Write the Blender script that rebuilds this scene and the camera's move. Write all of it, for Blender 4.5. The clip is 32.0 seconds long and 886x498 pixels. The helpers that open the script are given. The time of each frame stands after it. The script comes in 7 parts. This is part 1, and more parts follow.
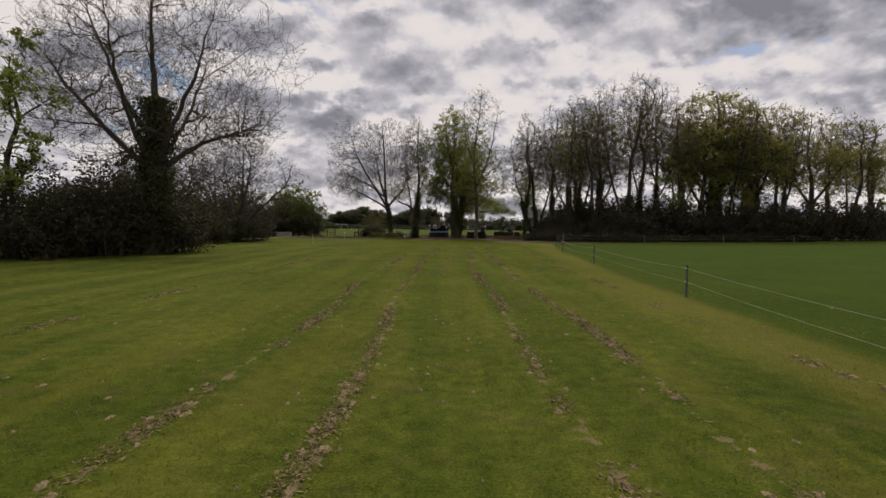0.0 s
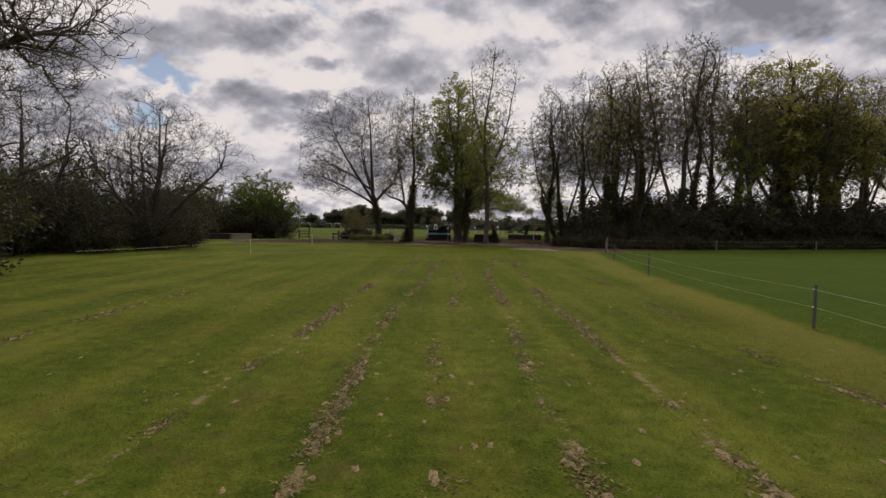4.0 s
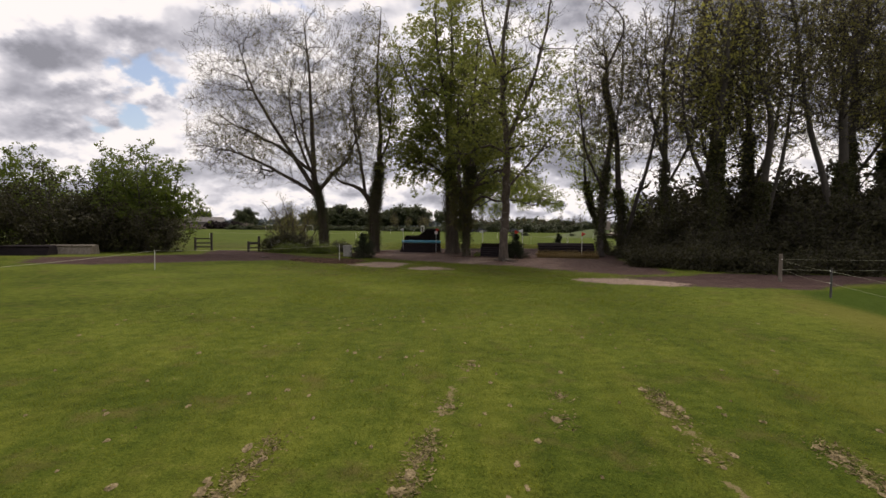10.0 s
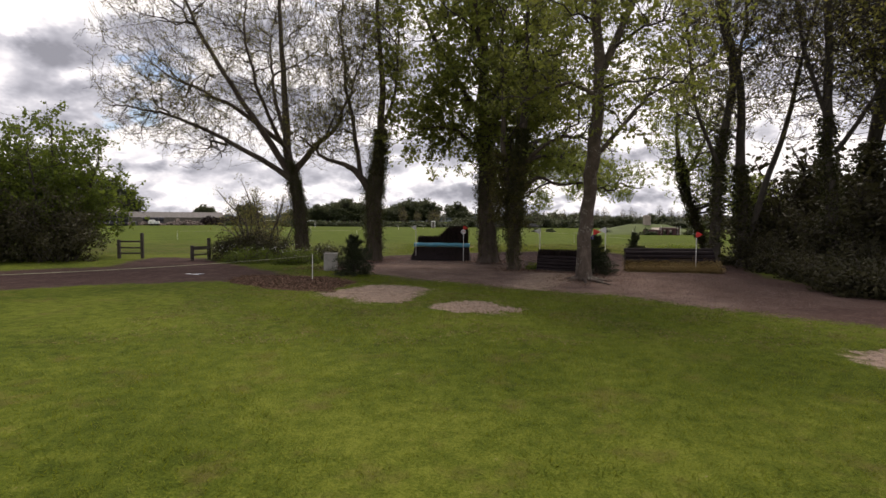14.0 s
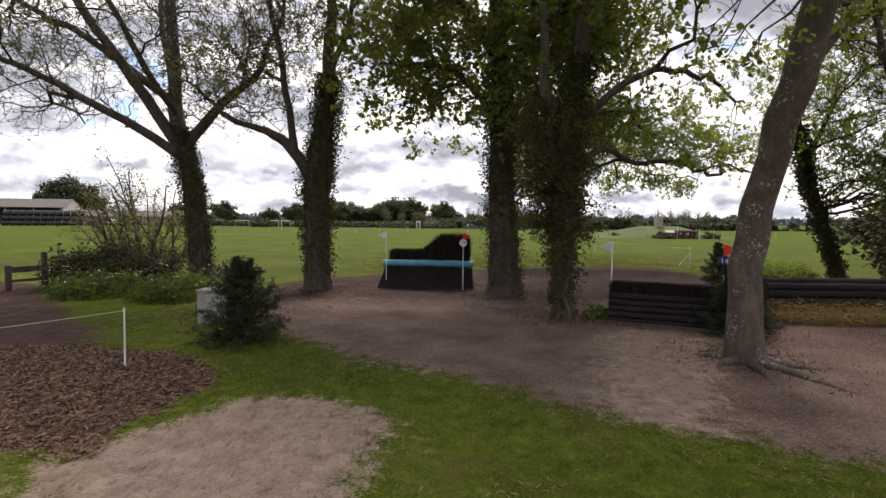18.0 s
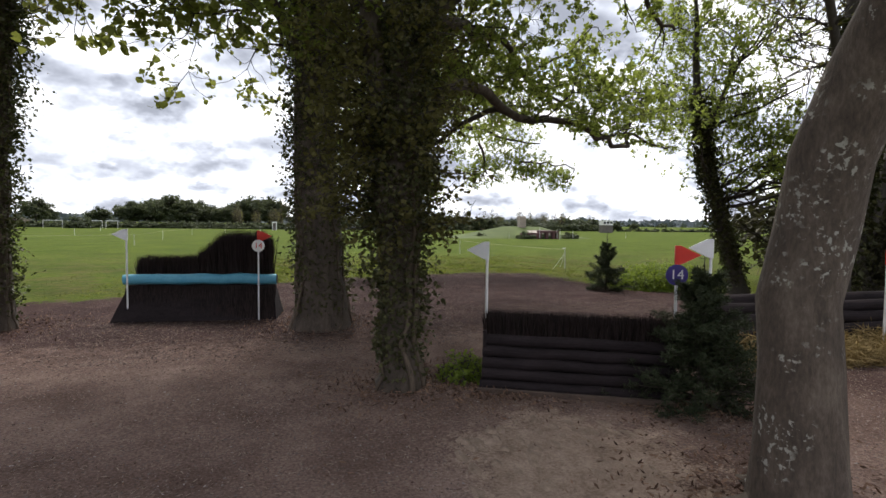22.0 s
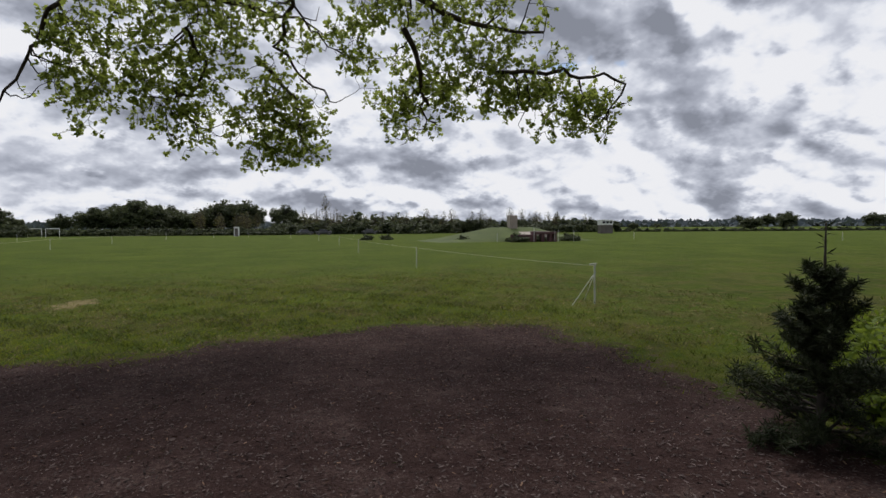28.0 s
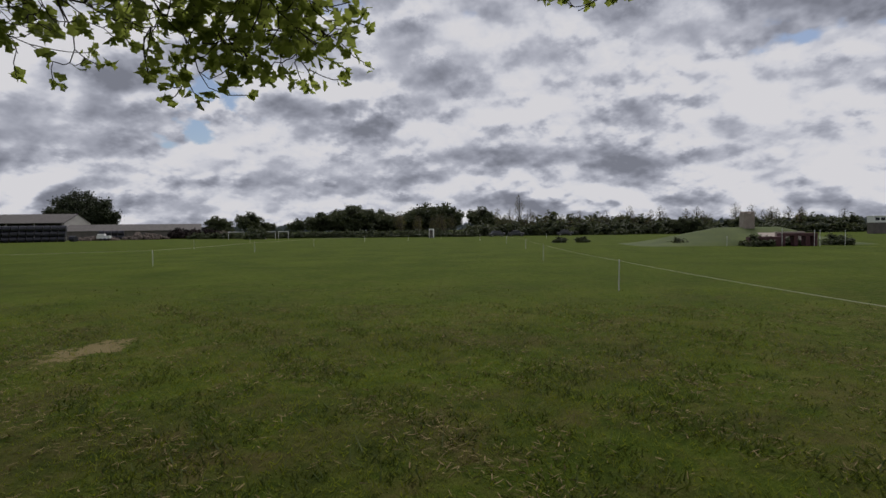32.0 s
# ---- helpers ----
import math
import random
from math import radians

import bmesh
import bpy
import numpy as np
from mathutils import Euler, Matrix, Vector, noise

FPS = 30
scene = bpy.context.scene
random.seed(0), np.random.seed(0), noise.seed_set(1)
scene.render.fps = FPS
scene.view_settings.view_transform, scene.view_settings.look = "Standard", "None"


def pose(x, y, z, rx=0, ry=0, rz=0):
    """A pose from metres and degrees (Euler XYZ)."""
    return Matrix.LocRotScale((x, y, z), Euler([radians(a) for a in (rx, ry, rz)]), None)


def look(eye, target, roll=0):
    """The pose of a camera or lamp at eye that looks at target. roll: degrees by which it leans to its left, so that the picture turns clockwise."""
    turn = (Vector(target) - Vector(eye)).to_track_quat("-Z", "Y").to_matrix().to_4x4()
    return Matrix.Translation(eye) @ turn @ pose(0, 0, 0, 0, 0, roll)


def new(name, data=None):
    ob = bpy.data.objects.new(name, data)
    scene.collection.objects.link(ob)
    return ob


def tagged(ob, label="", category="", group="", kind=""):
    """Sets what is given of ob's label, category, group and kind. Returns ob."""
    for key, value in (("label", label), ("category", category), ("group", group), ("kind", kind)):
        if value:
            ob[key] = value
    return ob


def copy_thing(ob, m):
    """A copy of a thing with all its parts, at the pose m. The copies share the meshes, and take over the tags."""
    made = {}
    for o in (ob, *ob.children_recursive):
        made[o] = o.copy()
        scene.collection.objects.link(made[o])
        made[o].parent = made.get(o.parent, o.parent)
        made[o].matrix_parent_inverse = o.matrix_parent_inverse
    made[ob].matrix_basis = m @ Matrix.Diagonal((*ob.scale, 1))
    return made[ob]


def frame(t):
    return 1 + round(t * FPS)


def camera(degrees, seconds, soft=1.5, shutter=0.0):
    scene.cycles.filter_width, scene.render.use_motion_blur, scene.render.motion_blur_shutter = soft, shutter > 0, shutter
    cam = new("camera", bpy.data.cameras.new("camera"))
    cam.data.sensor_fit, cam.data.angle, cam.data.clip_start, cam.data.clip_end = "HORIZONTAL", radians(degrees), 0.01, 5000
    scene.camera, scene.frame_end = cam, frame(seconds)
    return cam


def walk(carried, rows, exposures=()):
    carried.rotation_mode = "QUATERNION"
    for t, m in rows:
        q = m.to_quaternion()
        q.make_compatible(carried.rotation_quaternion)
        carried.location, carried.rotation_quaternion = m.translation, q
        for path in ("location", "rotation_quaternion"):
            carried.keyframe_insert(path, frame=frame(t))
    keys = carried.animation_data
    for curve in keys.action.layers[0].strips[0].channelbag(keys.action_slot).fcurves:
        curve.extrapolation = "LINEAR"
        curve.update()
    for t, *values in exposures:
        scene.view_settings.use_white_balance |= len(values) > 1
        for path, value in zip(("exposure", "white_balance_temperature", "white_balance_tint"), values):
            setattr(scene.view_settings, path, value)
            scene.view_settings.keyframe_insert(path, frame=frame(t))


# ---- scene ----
cam = camera(80.9, 32.0)
PATH = [
    (0, (0.053, 0.039, 2.373), (0.054, 2.037, 2.28), 0.6),
    (0.5, (0.092, 3.18, 2.407), (0.086, 5.178, 2.316), 0.5),
    (1, (0.137, 6.149, 2.44), (0.129, 8.146, 2.346), 0.7),
    (1.5, (0.173, 8.794, 2.436), (0.163, 10.792, 2.34), 0.7),
    (2, (0.266, 11.078, 2.376), (0.258, 13.076, 2.279), 0.9),
    (2.5, (0.257, 13.292, 2.388), (0.247, 15.289, 2.291), 0.7),
    (3, (0.232, 15.496, 2.424), (0.223, 17.493, 2.326), 0.7),
    (3.5, (0.215, 17.692, 2.465), (0.207, 19.689, 2.368), 0.7),
    (5.5, (0.153, 26.389, 2.73), (0.156, 28.387, 2.638), 1.5),
    (6, (0.22, 28.68, 2.751), (0.225, 30.678, 2.661), 1.4),
    (6.5, (0.266, 31.087, 2.728), (0.276, 33.085, 2.637), 1.4),
    (7, (0.32, 33.61, 2.689), (0.333, 35.607, 2.595), 1.2),
    (7.5, (0.362, 36.227, 2.643), (0.381, 38.225, 2.549), 1.2),
    (8, (0.352, 38.921, 2.585), (0.376, 40.919, 2.491), 1.0),
    (8.5, (0.325, 41.709, 2.564), (0.354, 43.707, 2.469), 1.0),
    (9, (0.318, 44.488, 2.595), (0.35, 46.486, 2.5), 0.8),
    (9.5, (0.366, 47.23, 2.612), (0.402, 49.227, 2.519), 0.5),
    (10, (0.478, 49.917, 2.609), (0.514, 51.914, 2.517), 0.5),
    (10.5, (0.579, 52.474, 2.583), (0.616, 54.471, 2.49), 0.3),
    (11, (0.583, 54.774, 2.552), (0.622, 56.772, 2.456), 0.3),
    (11.5, (0.485, 56.813, 2.528), (0.516, 58.81, 2.431), 0.4),
    (12, (0.286, 58.624, 2.524), (0.3, 60.622, 2.426), 0.5),
    (12.5, (0.024, 60.295, 2.543), (0.035, 62.293, 2.443), 0.7),
    (13, (-0.244, 61.897, 2.589), (-0.235, 63.894, 2.485), 0.5),
    (13.5, (-0.485, 63.484, 2.63), (-0.48, 65.481, 2.523), 0.5),
    (14, (-0.693, 65.093, 2.664), (-0.689, 67.09, 2.552), 0.3),
    (14.5, (-0.849, 66.796, 2.696), (-0.843, 68.793, 2.587), 0.4),
    (16.5, (-1.027, 73.75, 2.924), (-1.028, 75.746, 2.807), 0.7),
    (17, (-0.97, 75.343, 2.924), (-0.956, 77.34, 2.811), 0.6),
    (17.5, (-0.877, 76.793, 2.889), (-0.829, 78.789, 2.776), 0.7),
    (18, (-0.723, 78.089, 2.812), (-0.664, 80.085, 2.7), 0.5),
    (18.5, (-0.546, 79.214, 2.714), (-0.471, 81.209, 2.602), 0.4),
    (19, (-0.414, 80.26, 2.626), (-0.305, 82.254, 2.517), 0.4),
    (19.5, (-0.281, 81.26, 2.578), (-0.064, 83.246, 2.472), 0.5),
    (20, (-0.09, 82.164, 2.534), (0.248, 84.133, 2.429), 0.7),
    (20.5, (0.195, 82.912, 2.484), (0.592, 84.87, 2.378), 0.8),
    (21, (0.58, 83.604, 2.467), (1.093, 85.535, 2.365), 0.9),
    (21.5, (1.045, 84.289, 2.501), (1.589, 86.211, 2.4), 0.7),
    (22, (1.562, 84.94, 2.531), (2.114, 86.86, 2.43), 0.6),
    (22.5, (2.117, 85.592, 2.549), (2.674, 87.51, 2.447), 0.6),
    (23, (2.681, 86.356, 2.541), (3.24, 88.273, 2.442), 0.7),
    (23.5, (3.243, 87.268, 2.539), (3.803, 89.186, 2.436), 0.8),
    (24, (3.764, 88.308, 2.515), (4.326, 90.224, 2.41), 0.8),
    (24.5, (4.292, 89.466, 2.462), (4.86, 91.38, 2.354), 0.8),
    (25, (4.898, 90.637, 2.432), (5.465, 92.552, 2.327), 0.6),
    (25.5, (5.469, 91.872, 2.406), (6.037, 93.786, 2.302), 0.5),
    (27.5, (7.457, 97.164, 2.244), (8.036, 99.076, 2.153), -0.3),
    (28, (7.967, 98.534, 2.231), (8.548, 100.446, 2.143), -0.3),
    (28.5, (8.441, 99.795, 2.215), (8.955, 101.726, 2.129), -0.3),
    (29, (8.783, 100.978, 2.207), (9.151, 102.942, 2.121), -0.5),
    (29.5, (9.063, 102.084, 2.215), (9.32, 104.065, 2.132), -0.6),
    (30, (9.326, 103.033, 2.245), (9.494, 105.024, 2.165), -0.7),
    (30.5, (9.558, 103.759, 2.243), (9.693, 105.753, 2.165), -0.7),
    (31, (9.74, 104.434, 2.235), (9.874, 106.428, 2.155), -0.7),
    (31.5, (9.869, 105.379, 2.273), (9.96, 107.376, 2.193), -0.7),
    (32, (9.905, 106.506, 2.327), (9.744, 108.498, 2.248), -0.8),
]
EXPOSURES = [(0.0, -0.37, 7000, 17), (6.0, -0.26, 7000, 17), (9.0, -0.03, 7000, 17), (13.0, 0.2, 7000, 17), (17.0, 0.52, 6900, 15), (19.0, 0.74, 6700, 14), (22.0, 0.78, 6450, 11), (23.8, 0.86, 6450, 11),
             (25.0, 0.38, 6500, 10), (26.5, 0.15, 6400, 10), (28.0, -0.15, 6350, 12), (30.0, -0.38, 6400, 14), (32.0, -0.54, 6400, 14)]
walk(cam, [(t, look(eye, target, roll)) for t, eye, target, roll in PATH], EXPOSURES)

# ---- sky and sun ----
SUN_EL, SUN_AZ = 54.0, 8.0          # azimuth in degrees to the right of +y
world = bpy.data.worlds.new("sky")
scene.world = world
world.use_nodes = True


def link(tree, a, b):
    tree.links.new(a, b)


def node(tree, kind, **values):
    n = tree.nodes.new(kind)
    for key, value in values.items():
        if key in n.inputs:
            n.inputs[key].default_value = value
    return n


def math_node(tree, op, a, b=None, clamp=False):
    n = tree.nodes.new("ShaderNodeMath")
    n.operation, n.use_clamp = op, clamp
    for i, v in enumerate((a, b)):
        if v is None:
            continue
        if isinstance(v, (int, float)):
            n.inputs[i].default_value = v
        else:
            link(tree, v, n.inputs[i])
    return n.outputs[0]


def ramp(tree, fac, stops, smooth=False):
    n = tree.nodes.new("ShaderNodeValToRGB")
    cr = n.color_ramp
    if smooth:
        cr.interpolation = "EASE"
    while len(cr.elements) < len(stops):
        cr.elements.new(0.5)
    for e, (p, c) in zip(cr.elements, stops):
        e.position = p
        e.color = (*c, 1) if isinstance(c, tuple) else (c, c, c, 1)
    link(tree, fac, n.inputs[0])
    return n.outputs[0]


def build_sky():
    t = world.node_tree
    t.nodes.clear()
    out = node(t, "ShaderNodeOutputWorld")
    sky = t.nodes.new("ShaderNodeTexSky")
    sky.sky_type, sky.sun_disc = "NISHITA", False
    sky.sun_elevation, sky.sun_rotation = radians(SUN_EL), radians(SUN_AZ)
    clear = node(t, "ShaderNodeBackground", Strength=0.11)
    link(t, sky.outputs[0], clear.inputs["Color"])
    co = node(t, "ShaderNodeTexCoord")
    sep = node(t, "ShaderNodeSeparateXYZ")
    link(t, co.outputs["Generated"], sep.inputs[0])
    up = math_node(t, "MAXIMUM", sep.outputs[2], 0.0)
    den = math_node(t, "ADD", math_node(t, "MULTIPLY", up, 0.66), 0.34)
    px = math_node(t, "DIVIDE", sep.outputs[0], den)
    py = math_node(t, "DIVIDE", sep.outputs[1], den)
    com = node(t, "ShaderNodeCombineXYZ")
    link(t, px, com.inputs[0]), link(t, py, com.inputs[1])

    def shifted(offset):
        sh = node(t, "ShaderNodeVectorMath")
        sh.operation = "ADD"
        link(t, com.outputs[0], sh.inputs[0])
        sh.inputs[1].default_value = offset
        return sh.outputs[0]

    def layer(offset, scale, detail, rough, distort):
        n = node(t, "ShaderNodeTexNoise", Scale=scale, Detail=detail, Roughness=rough, Distortion=distort)
        link(t, shifted(offset), n.inputs["Vector"])
        return n.outputs["Fac"]

    def billow(offset, scale):
        """Rounded heads of cumulus."""
        warp = node(t, "ShaderNodeTexNoise", Scale=scale * 1.3, Detail=4.0, Roughness=0.6)
        at = shifted(offset)
        link(t, at, warp.inputs["Vector"])
        mv = node(t, "ShaderNodeVectorMath")
        mv.operation = "MULTIPLY_ADD"
        link(t, warp.outputs["Color"], mv.inputs[0])
        mv.inputs[1].default_value = (0.55 / scale * 2, 0.55 / scale * 2, 0)
        link(t, at, mv.inputs[2])
        v = node(t, "ShaderNodeTexVoronoi", Scale=scale, Smoothness=0.4)
        v.feature = "SMOOTH_F1"
        link(t, mv.outputs[0], v.inputs["Vector"])
        return v.outputs["Distance"]

    broad = layer((8.3, 2.6, 0.0), 0.55, 3.0, 0.5, 0.0)                # wide banks of cloud
    body = layer((4.1, 7.3, 0.0), 1.5, 7.0, 0.5, 0.1)
    heads, small = billow((2.0, 1.0, 0.0), 3.0), billow((5.0, 3.0, 0.0), 7.0)
    small_lit = billow((5.0, 2.965, 0.0), 7.0)
    tiny = billow((1.0, 6.0, 0.0), 16.0)
    heads_lit = billow((2.0, 0.93, 0.0), 3.0)                         # the same heads, looked up a little towards the sun
    high = ramp(t, up, [(0.22, 0.0), (0.42, 1.0)])
    low = ramp(t, up, [(0.01, 1.0), (0.16, 0.0)])
    puffs = math_node(t, "ADD", math_node(t, "MULTIPLY", math_node(t, "SUBTRACT", 0.45, heads), 0.36), math_node(t, "ADD", math_node(t, "MULTIPLY", math_node(t, "SUBTRACT", 0.42, small), 0.34), math_node(t, "MULTIPLY", math_node(t, "SUBTRACT", 0.42, tiny), 0.17)))
    depth = math_node(t, "ADD", math_node(t, "ADD", math_node(t, "MULTIPLY", body, 0.62), math_node(t, "MULTIPLY", broad, 0.38)), puffs)
    cover = math_node(t, "ADD", math_node(t, "ADD", depth, math_node(t, "MULTIPLY", low, 0.2)), math_node(t, "MULTIPLY", high, 0.05))
    mask = ramp(t, cover, [(0.27, 0.0), (0.345, 1.0)], True)
    edge = math_node(t, "ADD", math_node(t, "MULTIPLY", math_node(t, "SUBTRACT", heads, heads_lit), 1.9), math_node(t, "MULTIPLY", math_node(t, "SUBTRACT", small, small_lit), 1.0))
    thick = math_node(t, "ADD", math_node(t, "ADD", math_node(t, "ADD", math_node(t, "MULTIPLY", depth, 0.72), 0.15), edge), math_node(t, "SUBTRACT", math_node(t, "MULTIPLY", high, 0.15), math_node(t, "MULTIPLY", sep.outputs[0], 0.05)))
    tone = ramp(t, thick, [(0.33, (0.99, 0.995, 1.0)), (0.42, (0.92, 0.94, 0.975)), (0.485, (0.78, 0.81, 0.87)), (0.55, (0.64, 0.67, 0.74)), (0.64, (0.51, 0.54, 0.61)), (0.76, (0.39, 0.415, 0.48)), (0.92, (0.28, 0.30, 0.35))])
    cloud = node(t, "ShaderNodeBackground", Strength=0.95)
    link(t, tone, cloud.inputs["Color"])
    mix = node(t, "ShaderNodeMixShader")
    link(t, mask, mix.inputs[0]), link(t, clear.outputs[0], mix.inputs[1]), link(t, cloud.outputs[0], mix.inputs[2])
    link(t, mix.outputs[0], out.inputs[0])


build_sky()
sun_data = bpy.data.lights.new("sun", "SUN")
sun_data.energy, sun_data.angle, sun_data.color = 2.7, radians(25), (1.0, 0.95, 0.88)
sun = new("sun", sun_data)
az, el = radians(SUN_AZ), radians(SUN_EL)
sun.matrix_world = look((math.sin(az) * math.cos(el) * 50, math.cos(az) * math.cos(el) * 50, math.sin(el) * 50), (0, 0, 0))


# ---- materials ----
def material(name, c1, c2, scale=8.0, rough=0.85, bump=0.3, fine=60.0, stretch=(1, 1, 1), c3=None, metal=0.0, spread=0.0):
    """Two-scale noise colour and relief on object coordinates; spread: how far whole objects differ."""
    m = bpy.data.materials.new(name)
    m.use_nodes = True
    t = m.node_tree
    b = t.nodes["Principled BSDF"]
    co = node(t, "ShaderNodeTexCoord")
    mp = node(t, "ShaderNodeMapping", Scale=stretch)
    link(t, co.outputs["Object"], mp.inputs["Vector"])
    n1 = node(t, "ShaderNodeTexNoise", Scale=scale, Detail=5.0, Roughness=0.6)
    n2 = node(t, "ShaderNodeTexNoise", Scale=fine, Detail=4.0, Roughness=0.65)
    link(t, mp.outputs[0], n1.inputs["Vector"]), link(t, mp.outputs[0], n2.inputs["Vector"])
    f = math_node(t, "ADD", math_node(t, "MULTIPLY", n1.outputs["Fac"], 0.6), math_node(t, "MULTIPLY", n2.outputs["Fac"], 0.4))
    if spread:
        oi = node(t, "ShaderNodeObjectInfo")
        f = math_node(t, "ADD", f, math_node(t, "MULTIPLY", math_node(t, "SUBTRACT", oi.outputs["Random"], 0.5), spread))
    stops = [(0.34, c1), (0.66, c2)] if c3 is None else [(0.32, c1), (0.5, c2), (0.68, c3)]
    link(t, ramp(t, f, stops), b.inputs["Base Color"])
    b.inputs["Roughness"].default_value, b.inputs["Metallic"].default_value = rough, metal
    bp = node(t, "ShaderNodeBump", Strength=bump, Distance=0.02)
    link(t, f, bp.inputs["Height"]), link(t, bp.outputs[0], b.inputs["Normal"])
    return m


def leaf_material(name, c1, c2, through_colour, glow=0.35, rough=0.55):
    m = bpy.data.materials.new(name)
    m.use_nodes = True
    t = m.node_tree
    b = t.nodes["Principled BSDF"]
    geo = node(t, "ShaderNodeNewGeometry")
    link(t, ramp(t, geo.outputs["Random Per Island"], [(0.0, c1), (1.0, c2)]), b.inputs["Base Color"])
    b.inputs["Roughness"].default_value = rough
    b.inputs["Specular IOR Level"].default_value = 0.12
    tr = node(t, "ShaderNodeBsdfTranslucent", Color=(*through_colour, 1))
    mx = node(t, "ShaderNodeMixShader", Fac=glow)
    link(t, b.outputs[0], mx.inputs[1]), link(t, tr.outputs[0], mx.inputs[2])
    link(t, mx.outputs[0], t.nodes["Material Output"].inputs[0])
    return m


bark_grey = material("bark_grey", (0.024, 0.017, 0.013), (0.070, 0.053, 0.041), 5, 0.92, 0.9, 45, (1, 1, 0.25), (0.125, 0.10, 0.08))
bark_smooth = material("bark_smooth", (0.036, 0.026, 0.020), (0.085, 0.064, 0.049), 4, 0.9, 1.0, 34, (1, 1, 0.4), (0.165, 0.13, 0.102))
ivy_bark = material("ivy_bark", (0.05, 0.035, 0.025), (0.15, 0.115, 0.085), 8, 0.95, 0.8, 50, (1, 1, 0.2))
bark_dark = material("bark_dark", (0.038, 0.032, 0.027), (0.098, 0.083, 0.069), 6, 0.92, 0.6, 40, (1, 1, 0.3))
twig_mat = material("twig_bark", (0.028, 0.022, 0.018), (0.066, 0.054, 0.045), 4, 0.9, 0.1, 20)
def add_lichen(m):
    """Pale round lichen patches over a bark."""
    t = m.node_tree
    b = t.nodes["Principled BSDF"]
    old = b.inputs["Base Color"].links[0].from_socket
    co = node(t, "ShaderNodeTexCoord")
    v = node(t, "ShaderNodeTexNoise", Scale=17.0, Detail=4.0, Roughness=0.6)
    n = node(t, "ShaderNodeTexNoise", Scale=2.2, Detail=3.0)
    link(t, co.outputs["Object"], v.inputs["Vector"]), link(t, co.outputs["Object"], n.inputs["Vector"])
    spot = math_node(t, "MULTIPLY", ramp(t, v.outputs["Fac"], [(0.56, 0.0), (0.61, 1.0)]), ramp(t, n.outputs["Fac"], [(0.52, 0.0), (0.60, 0.75)]))
    x = t.nodes.new("ShaderNodeMix")
    x.data_type = "RGBA"
    link(t, spot, x.inputs[0]), link(t, old, x.inputs[6])
    x.inputs[7].default_value = (0.40, 0.39, 0.34, 1)
    link(t, x.outputs[2], b.inputs["Base Color"])


add_lichen(bark_smooth)
leaf_oak = leaf_material("leaf_oak", (0.052, 0.080, 0.018), (0.125, 0.150, 0.040), (0.42, 0.50, 0.10), 0.5)
leaf_hazel = leaf_material("leaf_hazel", (0.045, 0.075, 0.015), (0.12, 0.155, 0.032), (0.20, 0.26, 0.04), 0.4)
leaf_bud = leaf_material("leaf_bud", (0.085, 0.082, 0.034), (0.18, 0.165, 0.062), (0.30, 0.28, 0.08), 0.42)
leaf_dark = leaf_material("leaf_dark", (0.038, 0.060, 0.014), (0.090, 0.110, 0.026), (0.18, 0.22, 0.03), 0.38)
leaf_wood = leaf_material("leaf_wood", (0.078, 0.084, 0.026), (0.16, 0.155, 0.052), (0.40, 0.39, 0.09), 0.52)
# leaf green lightened and greyed to paint in distance haze
leaf_far = leaf_material("leaf_far", (0.042, 0.056, 0.034), (0.082, 0.094, 0.052), (0.12, 0.14, 0.06), 0.3)
# blue-grey leaf colour that imitates haze over the farthest woods
leaf_painted_haze = leaf_material("leaf_painted_haze", (0.085, 0.11, 0.125), (0.13, 0.15, 0.16), (0.08, 0.10, 0.08), 0.2)
leaf_shade = leaf_material("leaf_shade", (0.045, 0.045, 0.016), (0.12, 0.105, 0.042), (0.20, 0.19, 0.05), 0.35)
leaf_maple = leaf_material("leaf_maple", (0.048, 0.062, 0.016), (0.115, 0.122, 0.036), (0.35, 0.385, 0.08), 0.48)
leaf_ivy = leaf_material("leaf_ivy", (0.034, 0.036, 0.017), (0.105, 0.100, 0.044), (0.06, 0.09, 0.015), 0.15, 0.4)
leaf_hedge = leaf_material("leaf_hedge", (0.030, 0.030, 0.017), (0.074, 0.068, 0.034), (0.08, 0.08, 0.03), 0.22)
leaf_fresh = leaf_material("leaf_fresh", (0.09, 0.14, 0.022), (0.17, 0.22, 0.045), (0.26, 0.34, 0.04), 0.4)
needle_mat = leaf_material("needles", (0.024, 0.034, 0.018), (0.062, 0.072, 0.038), (0.04, 0.06, 0.015), 0.1)
white_paint = material("white_paint", (0.70, 0.70, 0.70), (0.82, 0.82, 0.80), 6, 0.5, 0.1, 40)
red_flag_mat = material("red_plastic", (0.55, 0.02, 0.015), (0.68, 0.035, 0.02), 5, 0.45, 0.1)
white_flag_mat = material("white_plastic", (0.72, 0.73, 0.76), (0.82, 0.82, 0.84), 5, 0.4, 0.1)
disc_purple = material("purple_disc", (0.045, 0.03, 0.16), (0.06, 0.04, 0.2), 5, 0.4, 0.05)
disc_white = material("white_disc", (0.72, 0.70, 0.70), (0.8, 0.79, 0.78), 5, 0.4, 0.05)
blue_paint = material("blue_paint", (0.06, 0.27, 0.40), (0.12, 0.37, 0.50), 4, 0.55, 0.3, 30)
brush_mat = leaf_material("birch_brush", (0.010, 0.008, 0.008), (0.052, 0.038, 0.036), (0.03, 0.02, 0.018), 0.05, 0.85)
black_timber = material("black_timber", (0.012, 0.009, 0.010), (0.034, 0.025, 0.027), 4, 0.9, 0.6, 50, (0.3, 1, 1))
